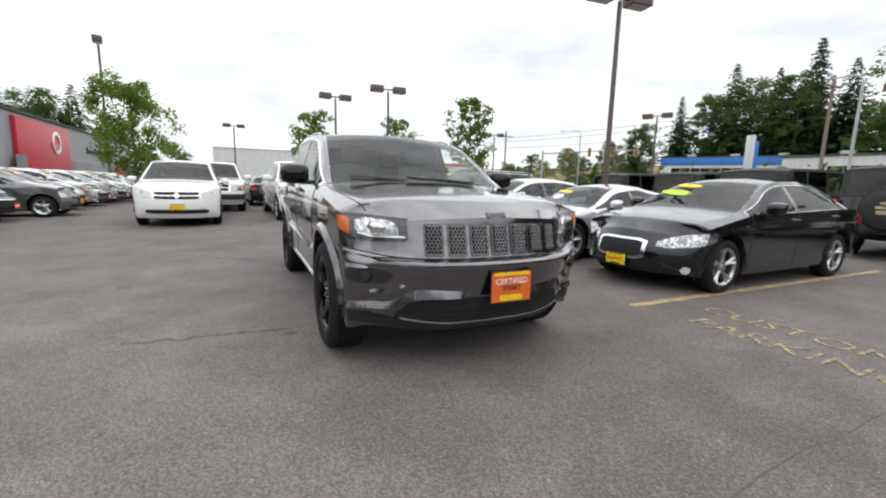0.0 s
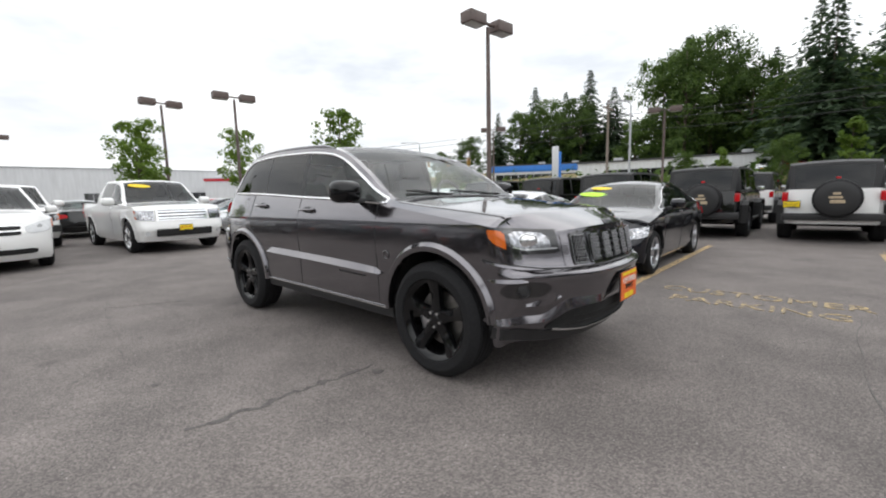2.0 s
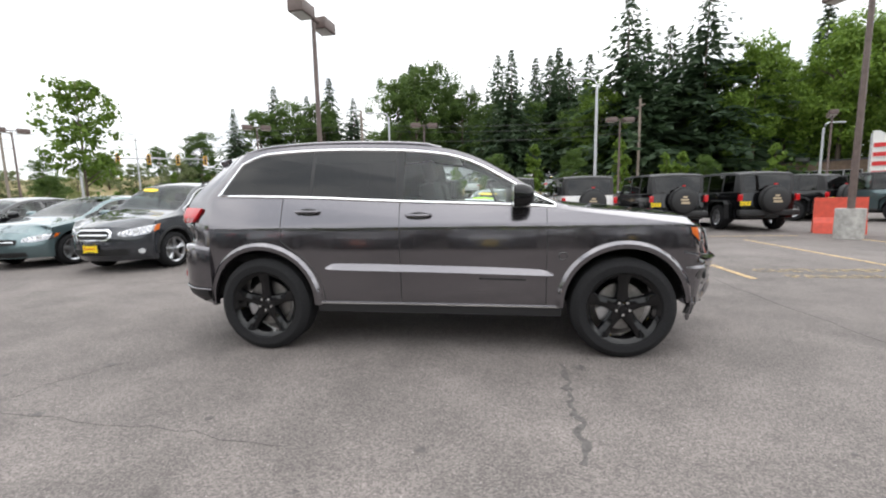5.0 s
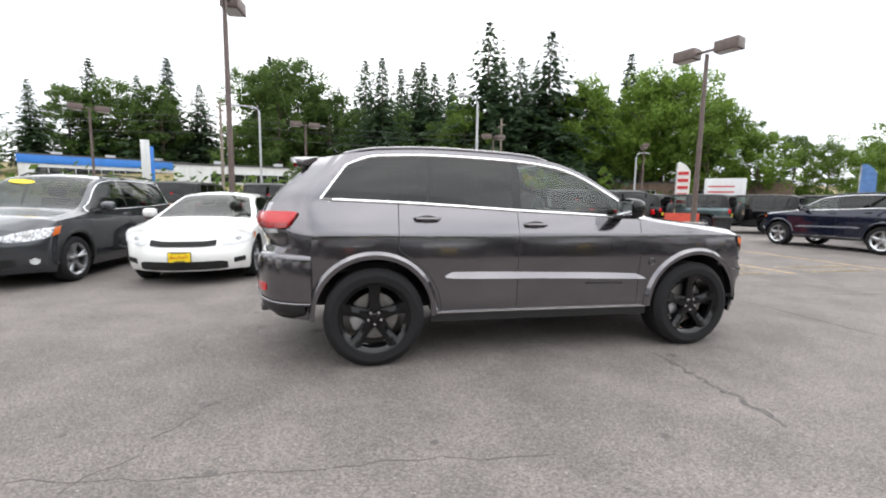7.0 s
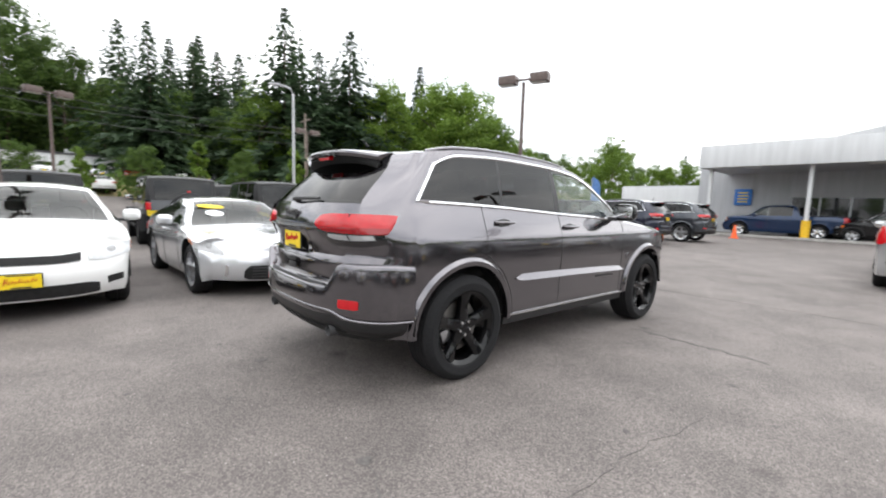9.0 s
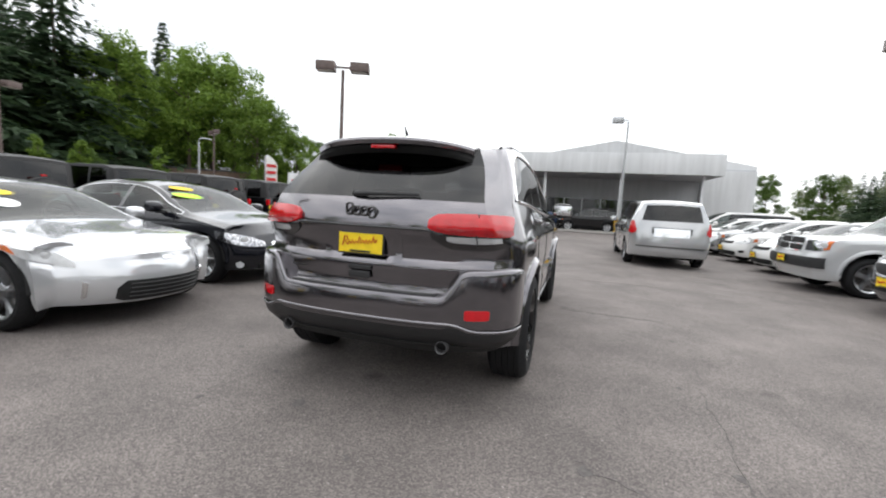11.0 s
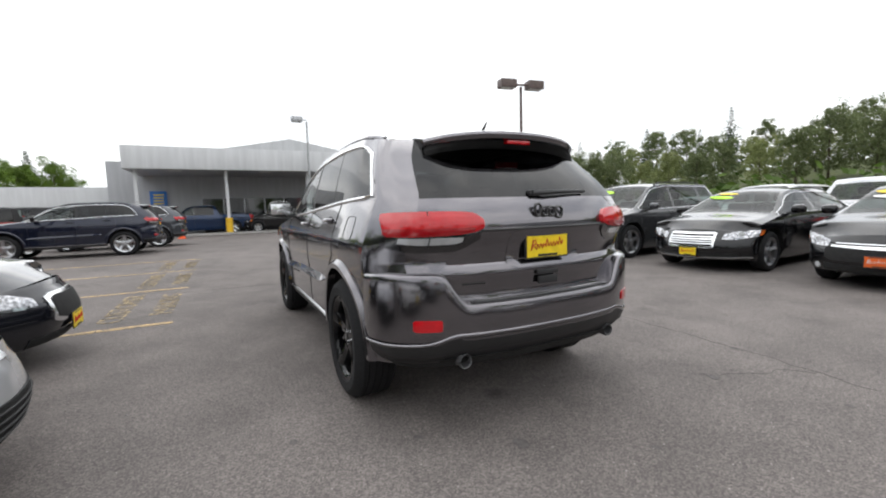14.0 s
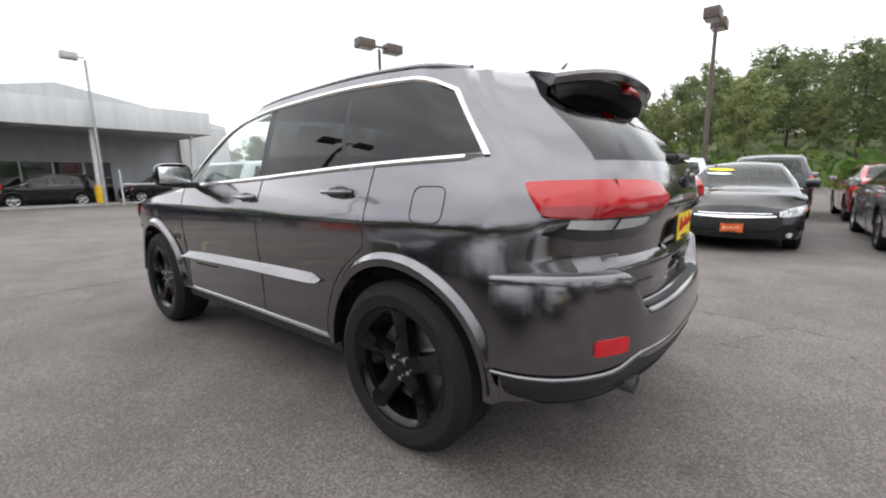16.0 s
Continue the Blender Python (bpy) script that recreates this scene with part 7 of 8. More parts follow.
def ground_strip(name, pts, width, mat, label, z=0.004, wob=0.0, kind="structure"):
    rnd = random.Random(len(pts) * 7 + int(pts[0][0] * 100))
    a = []
    for k, (x, y) in enumerate(pts):
        x0, y0 = pts[max(0, k - 1)]
        x1, y1 = pts[min(len(pts) - 1, k + 1)]
        d = math.hypot(x1 - x0, y1 - y0)
        nx, ny = -(y1 - y0) / d, (x1 - x0) / d
        w = width / 2 * (1 + wob * rnd.uniform(-1, 1))
        a.append(((x + nx * w, y + ny * w), (x - nx * w, y - ny * w)))
    bm = bmesh.new()
    rows = [[bm.verts.new((*l_, z)), bm.verts.new((*r_, z)), bm.verts.new((*r_, 0.0005)), bm.verts.new((*l_, 0.0005))] for l_, r_ in a]
    for p, q in zip(rows, rows[1:]):
        for i in range(4):
            bm.faces.new((p[i], p[(i + 1) % 4], q[(i + 1) % 4], q[i]))
    bm.faces.new(rows[0])
    bm.faces.new(rows[-1][::-1])
    bmesh.ops.recalc_face_normals(bm, faces=bm.faces)
    o = part(name, bm, mat, None, "", None, False)
    return tagged(o, label, "marking", "", kind)


for k in range(4):
    x = 1.53 + 2.66 * k
    ground_strip("stall_line", [(x, 2.2 + 0.3 * j) for j in range(20 if k < 2 else 18)], 0.10, MARK_YELLOW, "worn yellow line between parking stalls")
ground_strip("stall_line", [(4.2 + 0.3 * j, 8.2) for j in range(16)], 0.09, MARK_YELLOW, "worn yellow line across the stall heads")
for k in range(3):
    for body, y, s_ in (("CUSTOMER", 2.86, 0.37), ("PARKING", 2.36, 0.37)):
        me = text_mesh(body, s_, 0.002)
        me.materials.append(MARK_TEXT)
        o = new("stall_lettering", me)
        o.matrix_basis = pose(1.53 + 2.66 * k + 1.33 + (-0.02 if body == "CUSTOMER" else 0.0), y, 0.004)
        tagged(o, "faded yellow stencilled words on asphalt", "marking", "", "structure")


def wander(x0, y0, x1, y1, n, amp, seed):
    rnd = random.Random(seed)
    out, off = [], 0.0
    L_ = math.hypot(x1 - x0, y1 - y0)
    for k in range(n + 1):
        off = off * 0.8 + rnd.uniform(-amp, amp)
        t = k / n
        out.append((x0 + (x1 - x0) * t - (y1 - y0) / L_ * off, y0 + (y1 - y0) * t + (x1 - x0) / L_ * off))
    return out


for i, (x0, y0, x1, y1, w_) in enumerate(((3.70, -3.0, 3.68, 2.4, 0.006), (0.98, -1.08, 0.93, -2.3, 0.030), (-2.5, -1.3, -2.9, -2.2, 0.007), (-0.6, -2.3, -3.2, -2.0, 0.004), (-5.0, -3.5, -9.0, -0.5, 0.005), (5.0, 0.6, 9.5, 0.2, 0.005))):
    ground_strip("pavement_crack", wander(x0, y0, x1, y1, 26, 0.03, i), w_, CRACK, "dark crack in the asphalt", 0.0022, 0.85)
rnd = random.Random(5)
for x, y, r in ((-2.53, 0.30, 0.10), (-2.55, -1.37, 0.08), (-2.2, 0.75, 0.05), (-2.9, -0.25, 0.05), (-2.7, 0.9, 0.045), (-1.9, 1.35, 0.05), (0.1, -2.25, 0.05), (-1.2, -2.05, 0.06), (-2.3, -2.1, 0.07), (1.1, -1.15, 0.09), (0.95, -1.5, 0.07), (2.2, -2.1, 0.04), (-3.4, 0.2, 0.04), (-0.4, -2.6, 0.04), (-3.2, -1.6, 0.05)):
    r *= 0.55
    pts = [(x + r * rnd.uniform(0.5, 1.3) * math.cos(2 * math.pi * k / 14), y + 0.8 * r * rnd.uniform(0.5, 1.3) * math.sin(2 * math.pi * k / 14)) for k in range(14)]
    bm = prism_bm(bmesh.new(), pts, 0.0004, 0.0018, "xy")
    tagged(part("oil_patch", bm, CRACK, None, "", None, False), "small dark tar patch on the asphalt", "stain", "", "structure")
GRIT = plain("grit", (0.22, 0.21, 0.20), 0.9, 0, 60, 0.4)
bm = bmesh.new()
for k in range(700):
    x, y = rnd.uniform(-7, 7), rnd.uniform(-6, 3)
    s_ = rnd.uniform(0.003, 0.008)
    r_ = bmesh.ops.create_cube(bm, size=s_)["verts"]
    bmesh.ops.transform(bm, matrix=pose(x, y, s_ * 0.25, rnd.uniform(0, 90), rnd.uniform(0, 90), rnd.uniform(0, 90)), verts=r_)
tagged(part("loose_grit", bm, GRIT, None, "", None, False), "scattered pale grit on the asphalt", "gravel", "", "stuff")


# ---- lamp posts ----
def lamp_post(x, y, h, turn, heads=2, mat=BROWN_STEEL, label="brown steel lot light with two box heads", base=True, z0=0.0):
    ob = thing("lot_light", label, "lamp post", "lot lights")
    part("pole", tube([(0, 0, 0), (0, 0, h * 0.5), (0, 0, h)], 0.085, 10, 0.06), mat, ob)
    if base:
        part("footing", tube([(0, 0, 0), (0, 0, 0.75)], 0.30, 16), CONCRETE, ob, "round concrete footing")
    for k in range(heads):
        sg = 1 if k == 0 else -1
        bm = box(sg * 0.62 - 0.34, sg * 0.62 + 0.34, -0.23, 0.23, h - 0.06, h + 0.26, 0.02)
        hd = part("lamp_head", bm, mat, ob)
        part("diffuser", box(sg * 0.62 - 0.27, sg * 0.62 + 0.27, -0.17, 0.17, h - 0.075, h - 0.055, 0.0), LAMP_GLASS, hd)
        part("arm", box(min(0, sg * 0.3), max(0, sg * 0.3), -0.035, 0.035, h + 0.06, h + 0.13, 0.01), mat, ob)
    ob.matrix_basis = pose(x, y, z0, 0, 0, turn)
    return ob


lamp_post(-4.75, 8.25, 6.4, 84)
lamp_post(-18.4, 5.95, 6.2, 85)
lamp_post(9.35, 7.45, 6.0, 110)
lamp_post(9.9, -9.6, 6.1, 80)
lamp_post(-0.4, -15.3, 6.2, 88)
lamp_post(-27, -8.6, 8.7, 10, 1)
lamp_post(-22.5, 3.9, 6.3, 95)
lamp_post(-42, -2, 6.3, 95)
lamp_post(-16.5, 25, 6.3, 30)
lamp_post(-4.6, 27, 6.3, 20)
lamp_post(9.5, 28, 6.3, 10)
lamp_post(24, 29, 6.3, 60)
lamp_post(-33, 22, 6.3, 60)


def street_lamp(x, y, h, turn, arm=1.6, z0=0.0):
    ob = thing("street_lamp", "grey galvanised street lamp with a curved arm", "street lamp", "street lamps")
    pts = [(0, 0, 0), (0, 0, h * 0.6), (0, 0, h - 0.5), (0.15, 0, h - 0.15), (0.5, 0, h), (arm, 0, h + 0.08)]
    part("pole", tube(pts, 0.10, 8, 0.045), GALV, ob)
    part("lamp_head", box(arm - 0.1, arm + 0.55, -0.13, 0.13, h + 0.02, h + 0.14, 0.03), GALV, ob)
    ob.matrix_basis = pose(x, y, z0, 0, 0, turn)


street_lamp(6.95, 24.1, 8.45, 150, 0.9)
street_lamp(-8.7, 33, 8.6, 170)
street_lamp(-62, 24, 9.0, 20, 2.4)
street_lamp(-40, 40, 9.0, 200, 2.4)
street_lamp(27, 34, 6.5, 20, 1.6)

# traffic signal at the junction beyond the lot
ob = thing("traffic_signal", "grey mast arm with yellow traffic signal heads", "traffic light")
part("mast", tube([(0, 0, 0), (0, 0, 6.6)], 0.14, 8), GALV, ob)
part("mast_arm", tube([(0, 0, 6.2), (7, 0, 6.5), (13, 0, 6.6)], 0.10, 8, 0.05), GALV, ob)
for k in range(4):
    hx = 3.5 + 3.0 * k
    hd = part("signal_head", box(hx - 0.2, hx + 0.2, -0.18, 0.14, 5.75, 6.95, 0.03), SIGNAL_YELLOW, ob)
    for j in range(3):
        v, f = lathe([(0.0005, -0.19), (0.13, -0.19), (0.15, -0.30), (0.16, -0.18)], 12)
        o = attach("signal_lens", mesh_of("signal_lens", v, f, BLACK_INK), hd)
        o.matrix_basis = pose(hx, 0, 6.02 + 0.35 * j)
ob.matrix_basis = pose(-46, 38.6, 0, 0, 0, 42)

# overhead wires and their poles
for (xa, ya, xb, yb) in ((-55, 38, -14, 42), (-14, 42, 16, 44)):
    for z in (9.2, 8.6, 7.6):
        pts = [(xa + (xb - xa) * k / 12, ya + (yb - ya) * k / 12, z - 0.5 * 4 * (k / 12) * (1 - k / 12)) for k in range(13)]
        o = part("overhead_wire", tube(pts, 0.025, 5), BLACK_INK, None)
        tagged(o, "dark sagging overhead power line", "cable")
for x, y in ((-14, 42), (16, 44), (-55, 38)):
    ob = thing("utility_pole", "weathered wooden utility pole with a crossarm", "utility pole", "utility poles")
    part("pole", tube([(0, 0, 0), (0, 0, 10)], 0.16, 8, 0.12), WOOD_POLE, ob)
    part("crossarm", box(-0.07, 0.07, -1.2, 1.2, 9.1, 9.25, 0.01), WOOD_POLE, ob)
    ob.matrix_basis = pose(x, y, rise(x, y))


# ---- service building with a deep canopy ----
ob = thing("service_building", "white metal service building with a deep canopy on columns", "building")
part("fascia", box(25.1, 25.4, -9.5, 6.4, 4.0, 5.3, 0.02), WALL_WHITE, ob)
part("fascia_return", box(25.4, 31.0, 6.15, 6.4, 4.0, 5.3, 0.02), WALL_WHITE, ob)
part("fascia_return", box(25.4, 31.0, -9.5, -9.25, 4.0, 5.3, 0.02), WALL_WHITE, ob)
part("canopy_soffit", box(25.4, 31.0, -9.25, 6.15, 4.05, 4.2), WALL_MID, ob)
part("canopy_roof", box(25.4, 31.0, -9.25, 6.15, 5.0, 5.1), DARK_ROOF, ob)
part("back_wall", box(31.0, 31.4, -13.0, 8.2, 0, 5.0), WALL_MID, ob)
bm = bmesh.new()
prism_bm(bm, [(-13.2, 4.8), (7.6, 4.8), (7.6, 4.95), (-3.6, 7.1), (-13.2, 5.3)], 31.4, 60.0, "yz")
part("gable_roof", bm, WALL_WHITE, ob, "", None, False)
part("side_wall", box(31.4, 60, 7.9, 8.2, 0, 5.0), WALL_WHITE, ob)
part("low_wing", box(33, 46, 8.4, 15.0, 0, 3.4, 0.02), WALL_WHITE, ob)
part("side_wall", box(30.6, 31.0, -13.0, -9.6, 0, 4.85), WALL_WHITE, ob)
bm = box(30.94, 31.0, -5.6, 2.8, 0.0, 2.45)
sw = part("shop_front", bm, DARK_GLASS, ob, "dark glazed shop front under the canopy")
for k in range(7):
    y = -5.6 + 1.4 * k
    part("mullion", box(30.90, 30.95, y - 0.04, y + 0.04, 0, 2.45), GALV, sw)
part("doorway", box(30.9, 30.98, -12.6, -9.7, 0, 2.6), DARK_GLASS, ob)
for y in (5.9, 1.2, -3.75, -8.55):
    col = part("column", box(25.72, 25.90, y - 0.09, y + 0.09, 0, 4.0, 0.01), WALL_WHITE, ob)
    part("column_guard", tube([(25.81, y, 0), (25.81, y, 1.05)], 0.20, 14), SAFETY_YELLOW, col, "yellow steel guard round the column foot")
for y in (4.0, -1.2, -6.2):
    part("soffit_lamp", box(26.4, 27.0, y - 0.35, y + 0.35, 4.02, 4.055), LAMP_GLASS, ob)
part("blue_sign", box(30.86, 30.94, 4.9, 5.9, 1.9, 3.0, 0.01), BLUE_PANEL, ob, "blue sign board with unreadable bars")
bm = bmesh.new()
for k in range(4):
    box_bm(bm, 30.845, 30.86, 5.1, 5.7, 2.1 + 0.2 * k, 2.18 + 0.2 * k)
part("sign_bars", bm, YELLOW, ob)
lamp_post(24.85, -3.75, 7.2, 90, 1, GALV, "grey lamp on a pole against the fascia", False)
ob = thing("pavement_kerb", "pale concrete kerb along the canopy", "kerb", "", "structure")
part("kerb", box(25.3, 25.5, -14, 12, 0, 0.14, 0.02), CONCRETE, ob)
ob = thing("barrier_frame", "white metal barrier frame beside the column", "barrier")
part("frame_rail", tube([(25.2, -4.6, 0), (25.2, -4.6, 1.9)], 0.05, 8), WALL_WHITE, ob)
part("frame_rail", tube([(25.2, -7.2, 0), (25.2, -7.2, 1.9)], 0.05, 8), WALL_WHITE, ob)
part("frame_rail", tube([(25.2, -7.2, 1.1), (25.2, -4.6, 1.1)], 0.04, 8), WALL_WHITE, ob)


def cone(x, y):
    ob = thing("traffic_cone", "orange plastic traffic cone standing on asphalt", "traffic cone")
    v, f = lathe([(0.0005, 0.72), (0.03, 0.72), (0.05, 0.60), (0.14, 0.04), (0.15, 0.03)], 20)
    v = [(a, c, b) for a, b, c in v]
    attach("cone", mesh_of("cone", v, f, CONE_ORANGE), ob)
    part("base", box(-0.2, 0.2, -0.2, 0.2, 0, 0.035, 0.01), CONE_ORANGE, ob)
    ob.matrix_basis = pose(x, y, 0)


cone(22.7, 3.6)
ob = thing("water_barrier", "red plastic water-filled barrier at the lamp's foot", "barrier")
for k in range(1):
    bm = bmesh.new()
    prism_bm(bm, [(-0.3, 0), (0.3, 0), (0.22, 0.3), (0.12, 0.45), (0.10, 1.0), (-0.10, 1.0), (-0.12, 0.45), (-0.22, 0.3)], -0.55, 0.55)
    o = part("barrier_block", bm, RED_PLASTIC, ob, "", None, False)
    o.matrix_basis = pose(0.2 + 0.9 * k, 0.6 - 1.0 * k, 0, 0, 0, 60 - 50 * k)
ob.matrix_basis = pose(9.9, 8.2, 0)
ob = thing("rubbish_bin", "black plastic bin beside the lamp footing", "bin")
v, f = lathe([(0.0005, 0.0), (0.22, 0.0), (0.27, 0.85), (0.30, 0.86), (0.30, 0.92), (0.26, 0.93), (0.24, 0.9), (0.21, 0.1), (0.0005, 0.1)], 20)
attach("bin_body", mesh_of("bin_body", [(a, c, b) for a, b, c in v], f, BLACK_PLASTIC), ob)
ob.matrix_basis = pose(10.55, 7.5, 0)

# white notice board, feather flags beyond the angled row
ob = thing("notice_board", "white notice board with unreadable red bars", "sign")
part("board", box(-1.1, 1.1, -0.05, 0.05, 1.0, 3.0, 0.01), WALL_WHITE, ob)
bm = bmesh.new()
for k in range(4):
    box_bm(bm, -0.9, 0.5, -0.06, -0.05, 1.4 + 0.35 * k, 1.48 + 0.35 * k)
part("notice_bars", bm, RED_INK, ob)
for x in (-0.9, 0.9):
    part("post", tube([(x, 0.1, 0), (x, 0.1, 1.4)], 0.05, 6), WALL_WHITE, ob)
ob.matrix_basis = pose(21.5, 18.0, 0, 0, 0, -45)
for x, y, mat, lab in ((18.9, 19.2, WHITE_INK, "white and red feather flag on a pole"), (29.5, 16.0, SIGN_BLUE, "pale blue banner on a pole")):
    ob = thing("feather_flag", lab, "flag")
    part("pole", tube([(0, 0, 0), (0, 0, 3.9)], 0.03, 6), GALV, ob)
    rows = [[(0.04, 0.02 * math.sin(z * 3), z), (0.04 + 0.75 * min(1, (4.05 - z) / 0.6) ** 0.5, 0.06 * math.sin(z * 2.3), z)] for z in [1.2 + 0.2 * k for k in range(15)]]
    bm = bmesh.new()
    rv = [[bm.verts.new(p) for p in r] for r in rows]
    for r0, r1 in zip(rv, rv[1:]):
        bm.faces.new((r0[0], r0[1], r1[1], r1[0]))
    bmesh.ops.solidify(bm, geom=bm.faces, thickness=0.008)
    fl = part("flag_cloth", bm, mat, ob)
    if mat is WHITE_INK:
        bm = bmesh.new()
        for k in range(5):
            box_bm(bm, 0.1, 0.7, -0.09, -0.075, 1.4 + 0.45 * k, 1.6 + 0.45 * k, 0, pose(0, 0, 0, 0, 0, 0))
        part("flag_stripes", bm, RED_INK, fl)
    ob.matrix_basis = pose(x, y, 0, 0, 0, -40)


# ---- other buildings ----
def shed(name, label, cx, cy, L, D, h, turn, wall, band=None, band_h=0.9, roof=DARK_ROOF, windows=(), sunk=0.0):
    """A low flat building: its front faces local -y."""
    ob = thing(name, label, "building")
    part("wall", box(-L / 2, L / 2, 0, D, 0, h, 0.0), wall, ob)
    part("roof", box(-L / 2 - 0.1, L / 2 + 0.1, -0.15, D + 0.1, h, h + 0.18, 0.02), roof, ob)
    if band is not None:
        part("fascia", box(-L / 2 - 0.06, L / 2 + 0.06, -0.12, -0.004, h - band_h, h - 0.004, 0.01), band, ob)
    for x0, x1, z0, z1 in windows:
        wf = part("window", box(x0, x1, -0.05, -0.006, z0, z1), GALV, ob)
        n_ = max(1, int((x1 - x0) / 1.3))
        for k in range(n_):
            a = x0 + (x1 - x0) * k / n_
            part("pane", box(a + 0.05, a + (x1 - x0) / n_ - 0.05, -0.06, -0.05, z0 + 0.06, z1 - 0.06), DARK_GLASS, wf)
    for k in range(3):
        xx = -L / 2 + L * (k + 0.6) / 3.2
        part("roof_unit", box(xx - 0.6, xx + 0.6, D * 0.4, D * 0.4 + 1.0, h + 0.18, h + 0.85, 0.03), GALV, ob)
    ob.matrix_basis = pose(cx, cy, rise(cx, cy) - (0.3 if rise(cx, cy) > 0 else 0.0) - sunk, 0, 0, turn)
    return ob


red_b = shed("showroom", "grey showroom with a red entrance panel", -46, -16.0, 50, 16, 5.6, 180, WALL_GREY, None, 0.9, DARK_ROOF, ((1.5, 8.0, 0.6, 2.6), (9.0, 16.0, 0.6, 2.4), (-20, -13, 0.3, 3.0)))
part("red_panel", box(-10.2, 0.0, -0.30, -0.01, 0.0, 5.3, 0.02), RED_PANEL, red_b, "red entrance panel")
part("red_panel", box(16.5, 20.0, -0.30, -0.01, 0.0, 2.8, 0.02), RED_PANEL, red_b)
v, f = lathe([(0.62, -0.03), (0.62, 0.02), (0.80, 0.05), (0.95, 0.02), (0.95, -0.03)], 30)
o = attach("round_badge", mesh_of("round_badge", v, f, CHROME), red_b, "round chrome badge ring")
o.matrix_basis = pose(-3.2, -0.34, 3.9, 0, 0, 180)
part("entrance", box(-10.9, -9.2, -0.36, -0.31, 0, 2.6), DARK_GLASS, red_b)
bm = bmesh.new()
for k in range(13):
    box_bm(bm, 5.6 + 0.52 * k, 6.0 + 0.52 * k, -0.10, -0.01, 3.55, 3.95 + (0.25 if k in (0, 5, 9) else 0), 0.02)
part("sign_bars", bm, BLACK_INK, red_b, "dark sign lettering drawn as bars")
shed("blue_shop", "white shop with a bright blue fascia", -34, 64, 19, 12, 4.4, 28, WALL_WHITE, BLUE_PANEL, 1.1, DARK_ROOF, ((-8, 8, 1.6, 2.9),), 2.0)
shed("grey_shop", "pale shop with a dark roof edge", -11, 56, 24, 10, 3.6, 8, WALL_WHITE, None, 0.6, DARK_ROOF, ((-8, 4, 1.5, 2.6),), 1.0)
shed("far_store", "long white flat-roofed store in the distance", -98, 18, 50, 30, 8.0, 86, WALL_WHITE, None, 1.0, WALL_MID, ((-8, 0, 0.5, 3.5), (4, 14, 0.5, 3.5)))
shed("far_store", "low white store with a red stripe", -80, 36, 22, 16, 6.0, 62, WALL_WHITE, RED_PANEL, 0.5, WALL_MID, ((-6, 6, 0.5, 3.0),))
shed("lodge", "brown low building among trees", 42, 46, 26, 10, 3.2, -45, plain("brown_wall", (0.16, 0.11, 0.08), 0.8, 0, 3, 0.3), None, 0.6, DARK_ROOF, ((-8, -2, 0.8, 2.2), (1, 7, 0.8, 2.2)))
ob = thing("pylon_sign", "tall white pylon sign with a blue edge", "sign")
part("panel", box(-0.5, 0.35, -0.12, 0.12, 0.6, 5.6, 0.02), WALL_WHITE, ob)
part("edge_panel", box(0.36, 0.7, -0.12, 0.12, 0.6, 4.9, 0.02), BLUE_PANEL, ob)
ob.matrix_basis = pose(-24, 50, rise(-24, 50), 0, 0, 20)


# ---- trees ----
def crown_from(quads, mat):
    """One mesh from loose four-cornered leaves or sprays."""
    verts = [p for q in quads for p in q]
    me = bpy.data.meshes.new("crown")
    me.from_pydata(verts, [], [(4 * i, 4 * i + 1, 4 * i + 2, 4 * i + 3) for i in range(len(quads))])
    me.materials.append(mat)
    return me


def conifer_mesh(seed, h, spread, n_lev):
    """Tiers of drooping boughs, each a fan of small sprays."""
    rnd = random.Random(seed)
    quads = []
    gap_a = rnd.uniform(0, 6.28)
    for lev in range(n_lev):
        t = lev / (n_lev - 1)
        z = h * (0.07 + 0.92 * t)
        r = spread * ((1 - t) ** 0.9) * (0.72 + 0.28 * math.sin(lev * 2.1 + seed)) + 0.18
        nb = max(5, int(11 - 5 * t))
        a_off = rnd.uniform(0, 6.28)
        for b in range(nb):
            a = a_off + 2 * math.pi * (b + 0.7 * rnd.random()) / nb
            L_ = r * rnd.uniform(0.55, 1.2) * (1 - 0.25 * max(0, math.cos(a - gap_a)))
            dr = L_ * rnd.uniform(0.18, 0.45)
            ca, sa = math.cos(a), math.sin(a)
            nseg = max(2, int(L_ / 1.3) + 1)
            for k in range(nseg):
                q = (k + 0.6) / nseg
                base = Vector((ca * L_ * q, sa * L_ * q, z - dr * q * q + 0.12 * L_ * q))
                wid = (0.85 + 0.55 * (1 - q)) * (0.35 + 0.75 * (1 - t))
                for side in (-1, 1, 0, 0):
                    s_ = wid * rnd.uniform(0.75, 1.35)
                    o_ = Vector((-sa, ca, 0)) * side * rnd.uniform(0.6, 1.0) + Vector((ca, sa, 0)) * rnd.uniform(0.4, 0.9) + Vector((0, 0, rnd.uniform(-0.55, 0.1)))
                    o_.normalize()
                    u = o_.cross(Vector((rnd.uniform(-0.7, 0.7), rnd.uniform(-0.7, 0.7), 1))).normalized() * (0.26 * s_)
                    p = base + Vector((rnd.uniform(-0.12, 0.12), rnd.uniform(-0.12, 0.12), rnd.uniform(-0.15, 0.15)))
                    quads.append((p - o_ * 0.25 * s_, p + o_ * 0.35 * s_ - u, p + o_ * 1.15 * s_, p + o_ * 0.30 * s_ + u))
    return crown_from(quads, NEEDLE)


